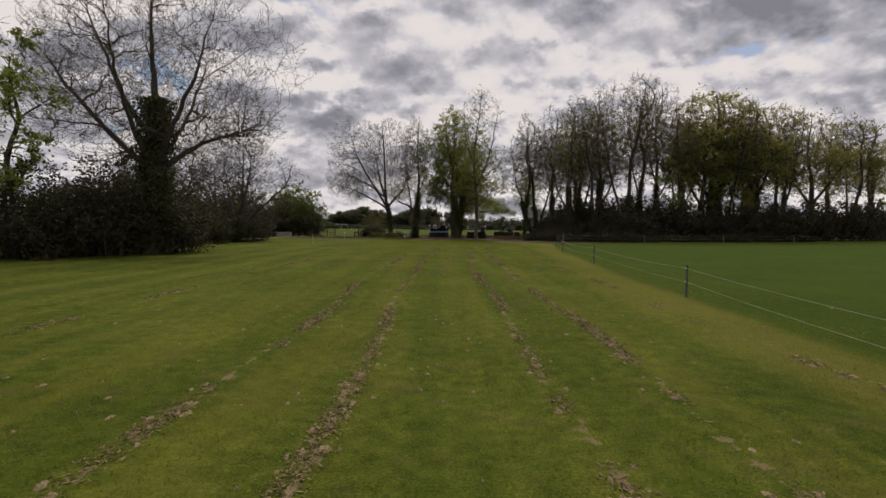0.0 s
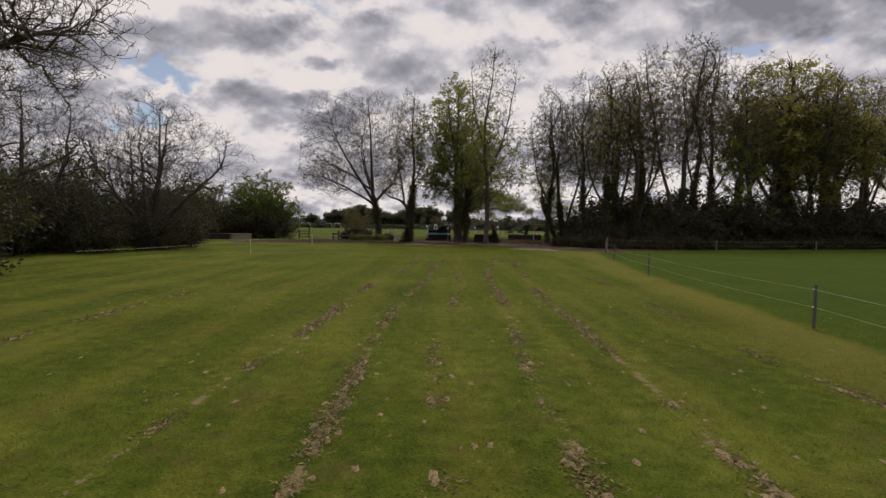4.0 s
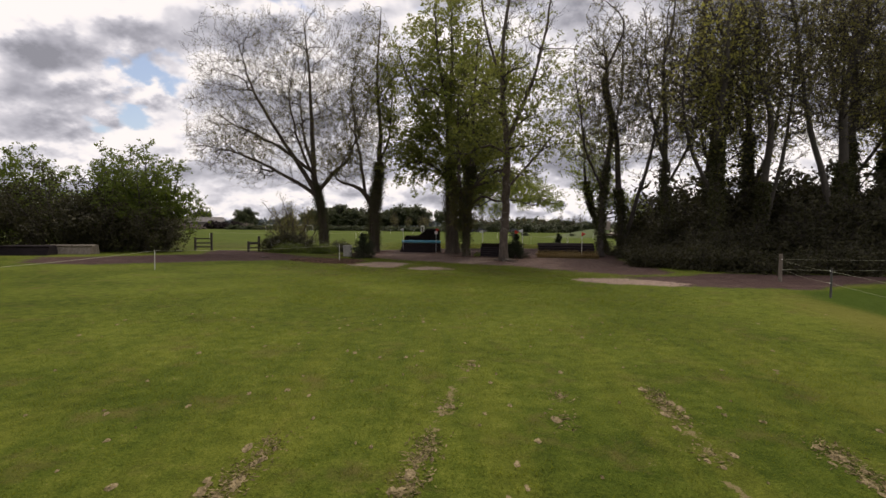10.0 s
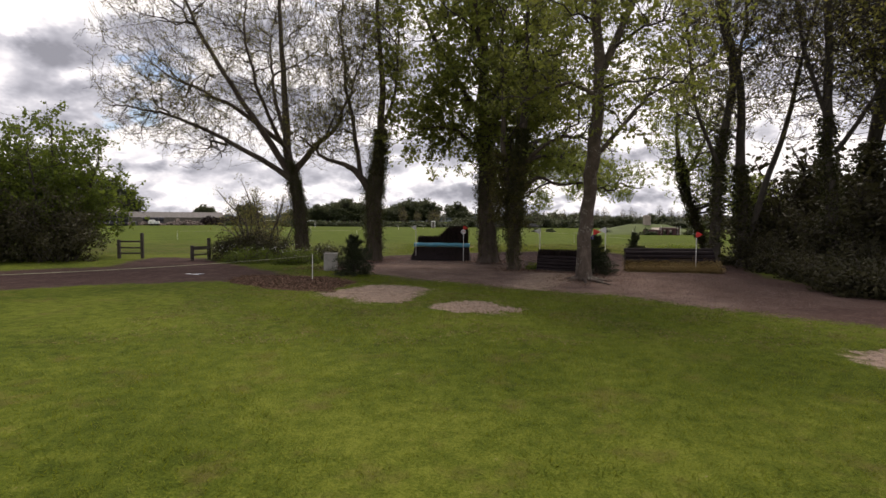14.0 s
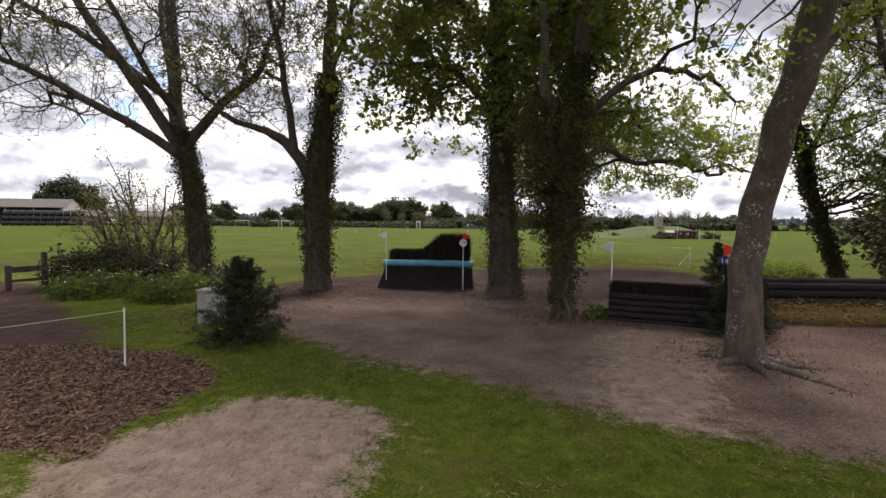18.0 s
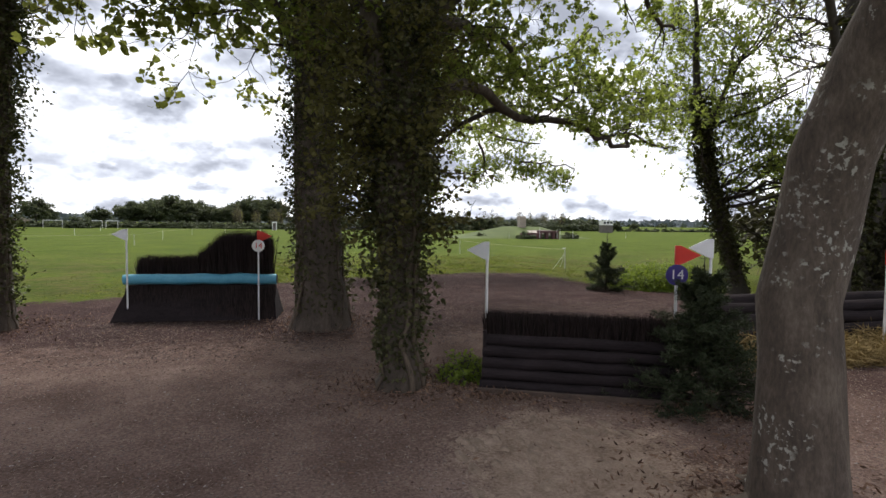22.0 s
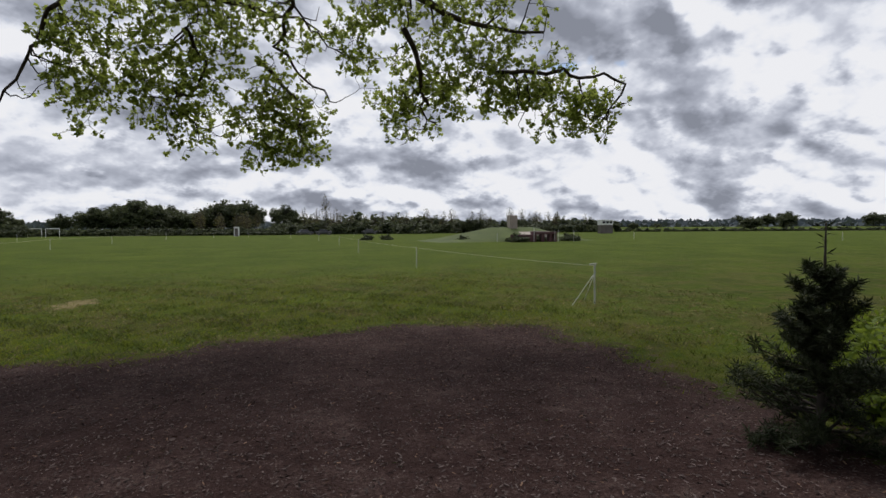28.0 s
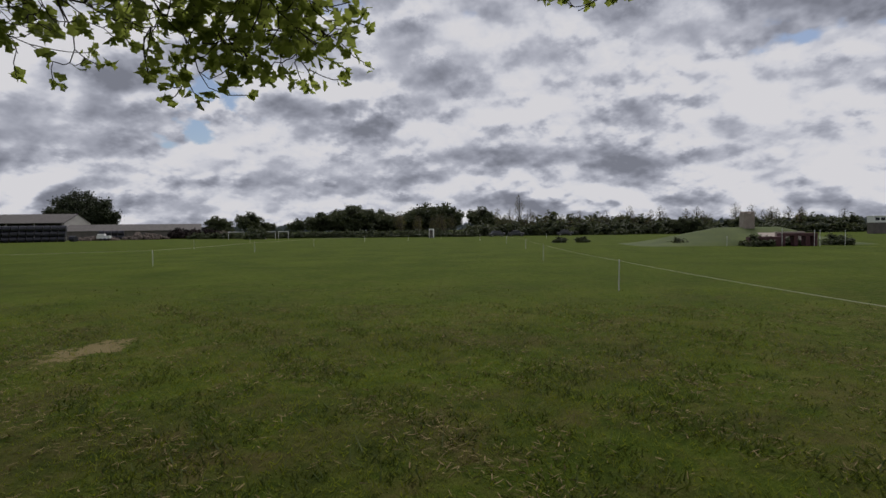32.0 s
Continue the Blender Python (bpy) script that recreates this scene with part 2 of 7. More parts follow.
black_timber.node_tree.nodes["Principled BSDF"].inputs["Specular IOR Level"].default_value = 0.2
weathered_wood = material("weathered_wood", (0.13, 0.105, 0.08), (0.28, 0.235, 0.185), 6, 0.85, 0.5, 60, (1, 1, 0.2))
fence_wood = material("grey_stake", (0.07, 0.065, 0.06), (0.15, 0.14, 0.13), 6, 0.85, 0.5, 60, (1, 1, 0.2))
old_board = material("old_board", (0.045, 0.028, 0.022), (0.13, 0.09, 0.07), 6, 0.9, 0.5, 60, (0.3, 1, 1))
straw_mat = leaf_material("straw", (0.15, 0.105, 0.045), (0.36, 0.27, 0.125), (0.3, 0.2, 0.06), 0.2, 0.7)
concrete = material("concrete", (0.24, 0.23, 0.21), (0.42, 0.40, 0.37), 5, 0.9, 0.4)
roof_sheet = material("roof_sheet", (0.07, 0.064, 0.06), (0.14, 0.128, 0.118), 1.2, 0.8, 0.2, 12)
wall_sheet = material("wall_sheet", (0.08, 0.07, 0.062), (0.17, 0.15, 0.135), 0.8, 0.8, 0.2, 10)
gable_sheet = material("gable_sheet", (0.34, 0.33, 0.31), (0.48, 0.46, 0.43), 0.8, 0.8, 0.2, 10)
black_wrap = material("black_wrap", (0.010, 0.010, 0.014), (0.03, 0.03, 0.045), 2, 0.35, 0.3, 12)
rubble_mat = material("brown_rubble", (0.06, 0.045, 0.036), (0.15, 0.115, 0.095), 1.5, 0.9, 0.3, 14)
stone_mat = material("pale_stone", (0.26, 0.22, 0.19), (0.42, 0.36, 0.31), 1.5, 0.9, 0.3, 14)
purple_wood = material("dark_red_timber", (0.06, 0.025, 0.03), (0.14, 0.06, 0.065), 2, 0.8, 0.3, 20)
tape_mat = material("tape", (0.30, 0.31, 0.20), (0.44, 0.45, 0.31), 6, 0.6, 0.05)
dirt_mat = material("dry_clods", (0.09, 0.070, 0.034), (0.23, 0.175, 0.085), 9, 0.95, 0.8, 60, (1, 1, 1), (0.36, 0.285, 0.15))
mulch_bit = leaf_material("mulch_bits", (0.018, 0.012, 0.011), (0.16, 0.125, 0.118), (0.03, 0.02, 0.02), 0.02, 0.85)
sand_lump = material("sand_lumps", (0.15, 0.105, 0.078), (0.34, 0.255, 0.195), 5, 0.95, 0.6, 60)
chip_mat = leaf_material("wood_chips", (0.04, 0.022, 0.016), (0.26, 0.165, 0.115), (0.05, 0.03, 0.02), 0.02, 0.9)
gravel_mat = leaf_material("gravel", (0.06, 0.045, 0.04), (0.19, 0.155, 0.145), (0.03, 0.03, 0.03), 0.02, 0.9)
pebble_mat = leaf_material("pebbles", (0.14, 0.115, 0.105), (0.36, 0.32, 0.30), (0.03, 0.03, 0.03), 0.02, 0.9)
flake_mat = leaf_material("withered_turf", (0.075, 0.062, 0.024), (0.31, 0.245, 0.125), (0.08, 0.06, 0.02), 0.12, 0.9)
straw_chip = leaf_material("bark_shreds", (0.07, 0.048, 0.038), (0.36, 0.29, 0.235), (0.05, 0.04, 0.03), 0.05, 0.9)
tussock_mat = leaf_material("tussocks", (0.022, 0.040, 0.008), (0.075, 0.10, 0.018), (0.10, 0.13, 0.02), 0.3)
puddle_water = material("puddle_water", (0.03, 0.024, 0.02), (0.05, 0.042, 0.036), 2, 0.06, 0.02, 8)
plaster = material("car_paint", (0.04, 0.04, 0.045), (0.07, 0.07, 0.08), 1, 0.3, 0.0)
glass_dark = material("dark_glass", (0.01, 0.012, 0.015), (0.02, 0.022, 0.025), 1, 0.08, 0.0)

# ---- the ground: where it is bare ----
POLY = {}
POLY["soil"] = [
        [(-7.5, 93), (-5.3, 91.3), (-3.4, 90), (-1.4, 88.1), (0.7, 86.8), (1.6, 85.6), (3.4, 84.8), (6, 83.2), (8.2, 80.3), (10.7, 77.9), (13.6, 78.1), (14.5, 82), (15, 90), (17.5, 96.5),
         (17.6, 100.2), (13.4, 102.6), (13.7, 106.4), (13.2, 108.8), (11.5, 109.9), (8.7, 109.8), (6.4, 108.9), (3.5, 108.4), (0, 106.5), (-3.5, 104), (-6.5, 103), (-7, 98)],
        [(-26, 83), (-20.5, 82), (-14, 86), (-9.6, 87), (-8, 89.7), (-10.9, 93.2), (-14.5, 97), (-17, 100), (-20.5, 101), (-20, 97), (-19, 94), (-24, 90), (-28, 88)],
        [(11, 72.8), (16, 71.5), (24, 75), (30, 77), (17, 79), (12, 77), (10.4, 76.5)],
]
POLY["sand"] = [
        [(-5.1, 83.7), (-4.6, 85.4), (-3.5, 86.2), (-1.3, 85.6), (-1.4, 83.8), (-2, 82), (-2.8, 81.8), (-3.6, 82.2)],
        [(-1.3, 81.0), (-0.6, 81.8), (0.3, 81.9), (1.1, 81.2), (1.8, 80.5), (0.9, 79.7), (-0.3, 80.0)],
        [(7.2, 74.4), (8, 75.6), (9.6, 76.0), (11.4, 75), (12.6, 73.4), (11.0, 72.6), (8.8, 73.2)],
        [(1.8, 85.3), (3.1, 84.9), (4.8, 87.8), (6, 90.0), (4.5, 91.2), (3.1, 89.5), (2.3, 87.5)],
]
POLY["chip"] = [[(-9.6, 87), (-10, 89.4), (-8, 89.7), (-5.8, 88.4), (-4.6, 87.2), (-4.4, 85.6), (-4.9, 84.3), (-6.3, 84.6), (-7.8, 85.3)]]
LINES = [(-9.0, 4, 38), (-3.2, 2, 56), (-1.35, 2, 60), (0.15, 24, 62), (1.75, 2, 58), (3.4, 2, 56), (6.6, 4, 50)]


def line_x(x0, y):
    """The slit lines drift to the right along the field."""
    drift = np.interp(y, [30, 50, 55, 60, 65], [0, 0.95, 1.7, 2.5, 3.5])
    return x0 + drift + 0.12 * np.sin(y * 0.35 + x0)


def poly_distance(px, py, poly):
    """Signed distance to a polygon's edge, positive inside."""
    d2 = np.full(px.shape, 1e9)
    inside = np.zeros(px.shape, bool)
    for (ax, ay), (bx, by) in zip(poly, poly[1:] + poly[:1]):
        ex, ey = bx - ax, by - ay
        s = np.clip(((px - ax) * ex + (py - ay) * ey) / (ex * ex + ey * ey), 0, 1)
        d2 = np.minimum(d2, (px - ax - s * ex) ** 2 + (py - ay - s * ey) ** 2)
        cross = (ay > py) != (by > py)
        inside ^= cross & (px < ex * (py - ay) / (ey if ey else 1e-9) + ax)
    return np.where(inside, 1, -1) * np.sqrt(d2)


def wave(x, y, f, k):
    """Cheap smooth noise of about -1 to 1."""
    return (np.sin(x * f + 1.3 * np.sin(y * f * 0.7 + k)) + np.sin(y * f * 1.1 + 1.7 * np.sin(x * f * 0.8 + 2 * k)) + np.sin((x + y) * f * 0.6 + k)) / 3


def bare(kind, x, y, soft):
    best = np.full(np.shape(x), -9.0)
    for poly in POLY[kind]:
        best = np.maximum(best, poly_distance(x, y, poly))
    best = best + 0.35 * wave(x, y, 1.9, 1) + 0.18 * wave(x, y, 5.2, 4)
    return np.clip(best / soft + 0.5, 0, 1)


def pasture_edge(y):
    return np.interp(y, [-40, 9, 25, 50, 69, 72], [6.5, 7.9, 8.7, 11.4, 14.7, 16])


def lush(x, y):
    top = 71 + 0.34 * (x - 16)
    d = np.minimum(x - pasture_edge(y), top - y)
    beyond = 0.55 * np.clip((y - 100) / 6, 0, 1)
    return np.maximum(np.clip(d / 0.8 + 0.5 + 0.3 * wave(x, y, 2.5, 3), 0, 1), beyond)


def ground_z(x, y):
    near = np.clip(1 - np.hypot(x, y - 60) / 160, 0, 1)
    z = 0.05 * wave(x, y, 0.33, 2) * near + 0.02 * wave(x, y, 1.7, 5) * near
    far = np.clip((np.hypot(x, y - 60) - 500) / 1600, 0, 1)
    return z + far * far * (10 + 6 * wave(x, y, 0.004, 1))


def mesh_np(name, verts, faces, smooth=False):
    me = bpy.data.meshes.new(name)
    verts, faces = np.asarray(verts, np.float32), np.asarray(faces, np.int32)
    me.vertices.add(len(verts))
    me.vertices.foreach_set("co", verts.ravel())
    me.loops.add(faces.size)
    me.loops.foreach_set("vertex_index", faces.ravel())
    me.polygons.add(len(faces))
    me.polygons.foreach_set("loop_start", np.arange(0, faces.size, faces.shape[1], dtype=np.int32))
    me.polygons.foreach_set("use_smooth", np.full(len(faces), smooth))
    me.update(calc_edges=True)
    return me


def spaced(lo, hi, step, far, ratio=1.25):
    mid = list(np.arange(lo, hi + 1e-6, step))
    a, s = [], step
    x = hi
    while x < hi + far:
        s *= ratio
        x += s
        a.append(x)
    b, s, x = [], step, lo
    while x > lo - far:
        s *= ratio
        x -= s
        b.append(x)
    return np.array(b[::-1] + mid + a)


def grass_colour(t, place, g):
    """Turf colour by place: mottled green with mowing stripes and worn, yellowed patches."""
    mp = node(t, "ShaderNodeMapping", Scale=(1.0, 0.05, 1))
    link(t, place, mp.inputs["Vector"])
    streak = node(t, "ShaderNodeTexNoise", Scale=0.9, Detail=4.0, Roughness=0.6)
    link(t, mp.outputs[0], streak.inputs["Vector"])
    worn = node(t, "ShaderNodeTexNoise", Scale=0.9, Detail=6.0, Roughness=0.7)
    link(t, place, worn.inputs["Vector"])
    sx = node(t, "ShaderNodeSeparateXYZ")
    link(t, place, sx.inputs[0])
    base = ramp(t, g, [(0.40, (0.032, 0.050, 0.006)), (0.5, (0.082, 0.107, 0.013)), (0.60, (0.152, 0.174, 0.026))])
    stripe = math_node(t, "ADD", math_node(t, "MULTIPLY", math_node(t, "SINE", math_node(t, "MULTIPLY", sx.outputs[0], 2.1)), 0.06), streak.outputs["Fac"])

    def over(f, a, c):
        n = t.nodes.new("ShaderNodeMix")
        n.data_type = "RGBA"
        link(t, f, n.inputs[0]), link(t, a, n.inputs[6])
        n.inputs[7].default_value = (*c, 1)
        return n.outputs[2]

    mown = ramp(t, math_node(t, "DIVIDE", sx.outputs[1], 100.0), [(0.56, 1.0), (0.68, 0.0)])
    col = over(math_node(t, "MULTIPLY", mown, ramp(t, stripe, [(0.38, 0.34), (0.54, 0.0)])), base, (0.044, 0.072, 0.007))
    col = over(math_node(t, "MULTIPLY", mown, ramp(t, stripe, [(0.48, 0.0), (0.68, 0.4)])), col, (0.150, 0.150, 0.022))
    return over(ramp(t, worn.outputs["Fac"], [(0.54, 0.0), (0.68, 0.6)]), col, (0.118, 0.094, 0.032))


def build_ground():
    xs, ys = spaced(-22, 20, 0.25, 3200), spaced(0, 120, 0.25, 3200)
    gx, gy = np.meshgrid(xs, ys)
    x, y = gx.ravel(), gy.ravel()
    verts = np.stack([x, y, ground_z(x, y)], 1)
    nx, ny = len(xs), len(ys)
    i = (np.arange(ny - 1)[:, None] * nx + np.arange(nx - 1)[None]).ravel()
    me = mesh_np("ground", verts, np.stack([i, i + 1, i + nx + 1, i + nx], 1), True)
    soil, sand, chip, green = bare("soil", x, y, 1.5), bare("sand", x, y, 1.2), bare("chip", x, y, 0.6), lush(x, y)
    off = pasture_edge(y) - x                     # a strip of longer, drier grass beside the pasture
    dry = np.clip((2.6 - off) / 1.2 + 0.3 * wave(x, y, 1.3, 2), 0, 1) * np.clip(off / 0.5 + 0.3, 0, 1) * np.clip((72 - y) / 6, 0, 1)
    slit = np.zeros(len(x))
    for x0, y0, y1 in LINES:
        w = np.exp(-((x - line_x(x0, y)) / 0.2) ** 2) * (y > y0) * (y < y1) * (0.6 if abs(x0) > 5 or abs(x0) < 0.5 else 1.0)
        slit = np.maximum(slit, w)
    slit = np.maximum(slit, 1.35 * np.exp(-((x - 2.1) / 0.9) ** 2 - ((y - 116.2) / 1.5) ** 2))          # a worn yellow patch
    for key, val in (("soil", soil), ("sand", sand), ("chip", chip), ("lush", green), ("slit", slit), ("dry", dry)):
        at = me.attributes.new(key, "FLOAT", "POINT")
        at.data.foreach_set("value", val.astype(np.float32))
    ob = tagged(new("ground", me), "mown grass field with bare brown earth under the trees", "field", kind="structure")
    m = bpy.data.materials.new("field_surface")
    m.use_nodes = True
    t = m.node_tree
    b = t.nodes["Principled BSDF"]
    co = node(t, "ShaderNodeTexCoord")

    def noise_tex(scale, detail=5.0, rough=0.6, stretch=(1, 1, 1)):
        mp = node(t, "ShaderNodeMapping", Scale=stretch)
        link(t, co.outputs["Object"], mp.inputs["Vector"])
        n = node(t, "ShaderNodeTexNoise", Scale=scale, Detail=detail, Roughness=rough)
        link(t, mp.outputs[0], n.inputs["Vector"])
        return n.outputs["Fac"]

    def attr(key):
        n = t.nodes.new("ShaderNodeAttribute")
        n.attribute_name = key
        return n.outputs["Fac"]

    def mix(f, a, c):
        n = t.nodes.new("ShaderNodeMix")
        n.data_type = "RGBA"
        link(t, f, n.inputs[0])
        for s, v in ((6, a), (7, c)):
            if isinstance(v, tuple):
                n.inputs[s].default_value = (*v, 1)
            else:
                link(t, v, n.inputs[s])
        return n.outputs[2]

    def sharpen(mask, n, amount=0.9, lo=0.4, hi=0.6):
        v = math_node(t, "ADD", mask, math_node(t, "MULTIPLY", math_node(t, "SUBTRACT", n, 0.5), amount))
        return ramp(t, v, [(lo, 0.0), (hi, 1.0)])

    fine, mid, broad, streak = noise_tex(28, 6, 0.7), noise_tex(3.2, 5), noise_tex(0.22, 3), noise_tex(0.9, 4, 0.6, (1.0, 0.05, 1))
    g = math_node(t, "ADD", math_node(t, "MULTIPLY", fine, 0.45), math_node(t, "ADD", math_node(t, "MULTIPLY", mid, 0.3), math_node(t, "MULTIPLY", broad, 0.25)))
    grass = grass_colour(t, co.outputs["Object"], g)
    field = ramp(t, g, [(0.34, (0.027, 0.050, 0.005)), (0.66, (0.067, 0.105, 0.009))])
    sy = node(t, "ShaderNodeSeparateXYZ")
    link(t, co.outputs["Object"], sy.inputs[0])
    plain = field
    tired = noise_tex(0.45, 6, 0.72)
    field = mix(ramp(t, math_node(t, "ADD", math_node(t, "MULTIPLY", tired, 0.75), math_node(t, "MULTIPLY", mid, 0.25)), [(0.44, 0.0), (0.56, 0.92)]), field, (0.080, 0.060, 0.030))
    # dark damp mottling, deepened to paint in the oak overhang's shade
    damp_and_shade = noise_tex(1.3, 5, 0.65)
    field = mix(ramp(t, damp_and_shade, [(0.48, 0.0), (0.62, 0.75)]), field, (0.016, 0.027, 0.006))
    near_wood = ramp(t, math_node(t, "DIVIDE", sy.outputs[1], 200.0), [(0.49, 0.06), (0.525, 1.0), (0.56, 1.0), (0.66, 0.12)])
    field = mix(near_wood, plain, field)
    col = mix(attr("lush"), grass, field)
    col = mix(math_node(t, "MULTIPLY", attr("dry"), 0.6), col, (0.150, 0.138, 0.030))
    col = mix(sharpen(attr("slit"), noise_tex(2.2, 7, 0.75), 3.4, 0.92, 1.25), col, (0.20, 0.164, 0.078))
    soil_c = ramp(t, math_node(t, "ADD", math_node(t, "MULTIPLY", fine, 0.6), math_node(t, "MULTIPLY", noise_tex(0.8, 4), 0.4)),
                  [(0.34, (0.075, 0.048, 0.039)), (0.5, (0.175, 0.119, 0.099)), (0.66, (0.33, 0.242, 0.204))])
    mulch_c = ramp(t, math_node(t, "ADD", math_node(t, "MULTIPLY", fine, 0.45), math_node(t, "ADD", math_node(t, "MULTIPLY", mid, 0.25), math_node(t, "MULTIPLY", noise_tex(0.9, 5), 0.3))), [(0.36, (0.022, 0.012, 0.011)), (0.52, (0.056, 0.034, 0.031)), (0.66, (0.135, 0.095, 0.086))])
    far_side = ramp(t, math_node(t, "ADD", math_node(t, "DIVIDE", sy.outputs[1], 100.0), math_node(t, "MULTIPLY", mid, 0.06)), [(0.985, 0.0), (1.04, 1.0)])
    aside = math_node(t, "ABSOLUTE", math_node(t, "SUBTRACT", sy.outputs[0], 1.5))
    sides = ramp(t, math_node(t, "ADD", math_node(t, "DIVIDE", aside, 20.0), math_node(t, "MULTIPLY", mid, 0.2)), [(0.41, 0.0), (0.54, 0.85)])
    far_side = math_node(t, "MAXIMUM", far_side, sides)
    soil_c = mix(far_side, soil_c, mulch_c)                   # dark bark mulch behind the jumps
    ragged = math_node(t, "ADD", math_node(t, "MULTIPLY", mid, 0.5), math_node(t, "MULTIPLY", fine, 0.5))
    col = mix(sharpen(attr("soil"), ragged, 3.2, 0.42, 0.6), col, soil_c)
    chip_c = ramp(t, fine, [(0.36, (0.045, 0.026, 0.018)), (0.64, (0.19, 0.12, 0.085))])
    col = mix(sharpen(attr("chip"), mid), col, chip_c)
    sand_c = ramp(t, math_node(t, "ADD", math_node(t, "MULTIPLY", fine, 0.5), math_node(t, "MULTIPLY", mid, 0.5)), [(0.36, (0.16, 0.112, 0.084)), (0.64, (0.41, 0.312, 0.248))])
    col = mix(sharpen(attr("sand"), ragged, 2.6, 0.38, 0.72), col, sand_c)
    link(t, col, b.inputs["Base Color"])
    b.inputs["Roughness"].default_value = 0.95
    b.inputs["Specular IOR Level"].default_value = 0.05
    bp = node(t, "ShaderNodeBump", Strength=0.7, Distance=0.05)
    link(t, math_node(t, "ADD", fine, math_node(t, "MULTIPLY", mid, 0.7)), bp.inputs["Height"]), link(t, bp.outputs[0], b.inputs["Normal"])
    me.materials.append(m)


build_ground()

# ---- building blocks ----
from mathutils.kdtree import KDTree

UP = np.array([0, 0, 1.0])


def unit(v):
    return v / np.maximum(np.linalg.norm(v, axis=-1, keepdims=True), 1e-9)


def part(name, data, mat, parent, label=""):
    """Links a bmesh or a mesh as one object under a thing or a part."""
    if isinstance(data, bmesh.types.BMesh):
        me = bpy.data.meshes.new(name)
        data.to_mesh(me)
        data.free()
    else:
        me = data
    if mat is not None:
        me.materials.append(mat)
    ob = new(name, me)
    ob.parent = parent
    if label:
        ob["label"] = label
    return ob


def thing(name, place, label, category, group="", kind="", turn=0.0):
    ob = new(name)
    ob.matrix_basis = pose(*place, 0, 0, turn)
    return tagged(ob, label, category, group, kind)


def tubes(P, R, sides=5):
    """Tapered tubes round N polylines of K points."""
    N, K, _ = P.shape
    T = np.empty_like(P)
    T[:, 1:-1], T[:, 0], T[:, -1] = P[:, 2:] - P[:, :-2], P[:, 1] - P[:, 0], P[:, -1] - P[:, -2]
    T = unit(T)
    ref = np.where(np.abs(T[:, :1, 2:3]) > 0.8, np.array([1.0, 0.2, 0]), np.array([0.1, 0.15, 1.0]))
    A = unit(np.cross(T, np.broadcast_to(ref, T.shape)))
    B = np.cross(T, A)
    a = np.arange(sides) * 2 * np.pi / sides
    V = P[:, :, None] + R[:, :, None, None] * (np.cos(a)[:, None] * A[:, :, None] + np.sin(a)[:, None] * B[:, :, None])
    base = (np.arange(N)[:, None, None] * K + np.arange(K - 1)[None, :, None]) * sides
    s = np.arange(sides)[None, None]
    s2 = (s + 1) % sides
    F = np.stack([base + s, base + s2, base + sides + s2, base + sides + s], -1).reshape(-1, 4)
    return V.reshape(-1, 3), F


def join_np(pieces):
    V, F, o = [], [], 0
    for v, f in pieces:
        V.append(v), F.append(f + o)
        o += len(v)
    return np.concatenate(V), np.concatenate(F)


def spline(points, n):
    """A smooth polyline (x, y, z, r) through a few points."""
    p = np.array(points, float)
    s = np.linspace(0, len(p) - 1, n)
    i = np.clip(s.astype(int), 0, len(p) - 2)
    u = (s - i)[:, None]
    a, b, c, d = p[np.maximum(i - 1, 0)], p[i], p[i + 1], p[np.minimum(i + 2, len(p) - 1)]
    return 0.5 * (2 * b + (c - a) * u + (2 * a - 5 * b + 4 * c - d) * u ** 2 + (3 * b - a - 3 * c + d) * u ** 3)


def sprout(rng, P, R, n, t0, t1, length, angle, lift, wobble, K, ratio=0.6, tip=0.25, taper_len=0.6, rmin=0.008):
    """n side shoots on each polyline. length: metres, or a share of the parent's length when below 1 (negative: share)."""
    N, KP, _ = P.shape
    u = (np.arange(n)[None] + rng.random((N, n))) / n
    t = t0 + (t1 - t0) * u
    f = t * (KP - 1)
    i = np.clip(f.astype(int), 0, KP - 2)
    w = (f - i)[..., None]
    rows = np.arange(N)[:, None]
    start = P[rows, i] * (1 - w) + P[rows, i + 1] * w
    r0 = (R[rows, i] * (1 - w[..., 0]) + R[rows, i + 1] * w[..., 0]) * ratio
    d = unit(P[rows, i + 1] - P[rows, i])
    ref = np.where(np.abs(d[..., 2:3]) > 0.85, np.array([1.0, 0, 0]), UP)
    A = unit(np.cross(d, ref))
    B = np.cross(d, A)
    phi = (np.arange(n)[None] * 2.4 + rng.random((N, 1)) * 6.28 + rng.normal(0, 0.5, (N, n)))[..., None]
    ang = radians(angle) * (1 + 0.25 * rng.normal(size=(N, n, 1)))
    v = d * np.cos(ang) + (A * np.cos(phi) + B * np.sin(phi)) * np.sin(ang)
    plen = np.linalg.norm(np.diff(P, axis=1), axis=2).sum(1)[:, None]
    L = (plen * -length if length < 0 else length) * (1 - taper_len * (t - t0) / max(t1 - t0, 1e-6)) * rng.uniform(0.65, 1.2, (N, n))
    v, start, r0, L = v.reshape(-1, 3), start.reshape(-1, 3), r0.reshape(-1), L.reshape(-1)
    out = np.empty((len(v), K, 3))
    out[:, 0] = start
    for k in range(1, K):
        v = unit(v + wobble * rng.normal(size=v.shape) + UP * lift)
        out[:, k] = out[:, k - 1] + v * (L / (K - 1))[:, None]
    rad = np.maximum(r0[:, None] * np.linspace(1, tip, K)[None], rmin)
    return out, rad


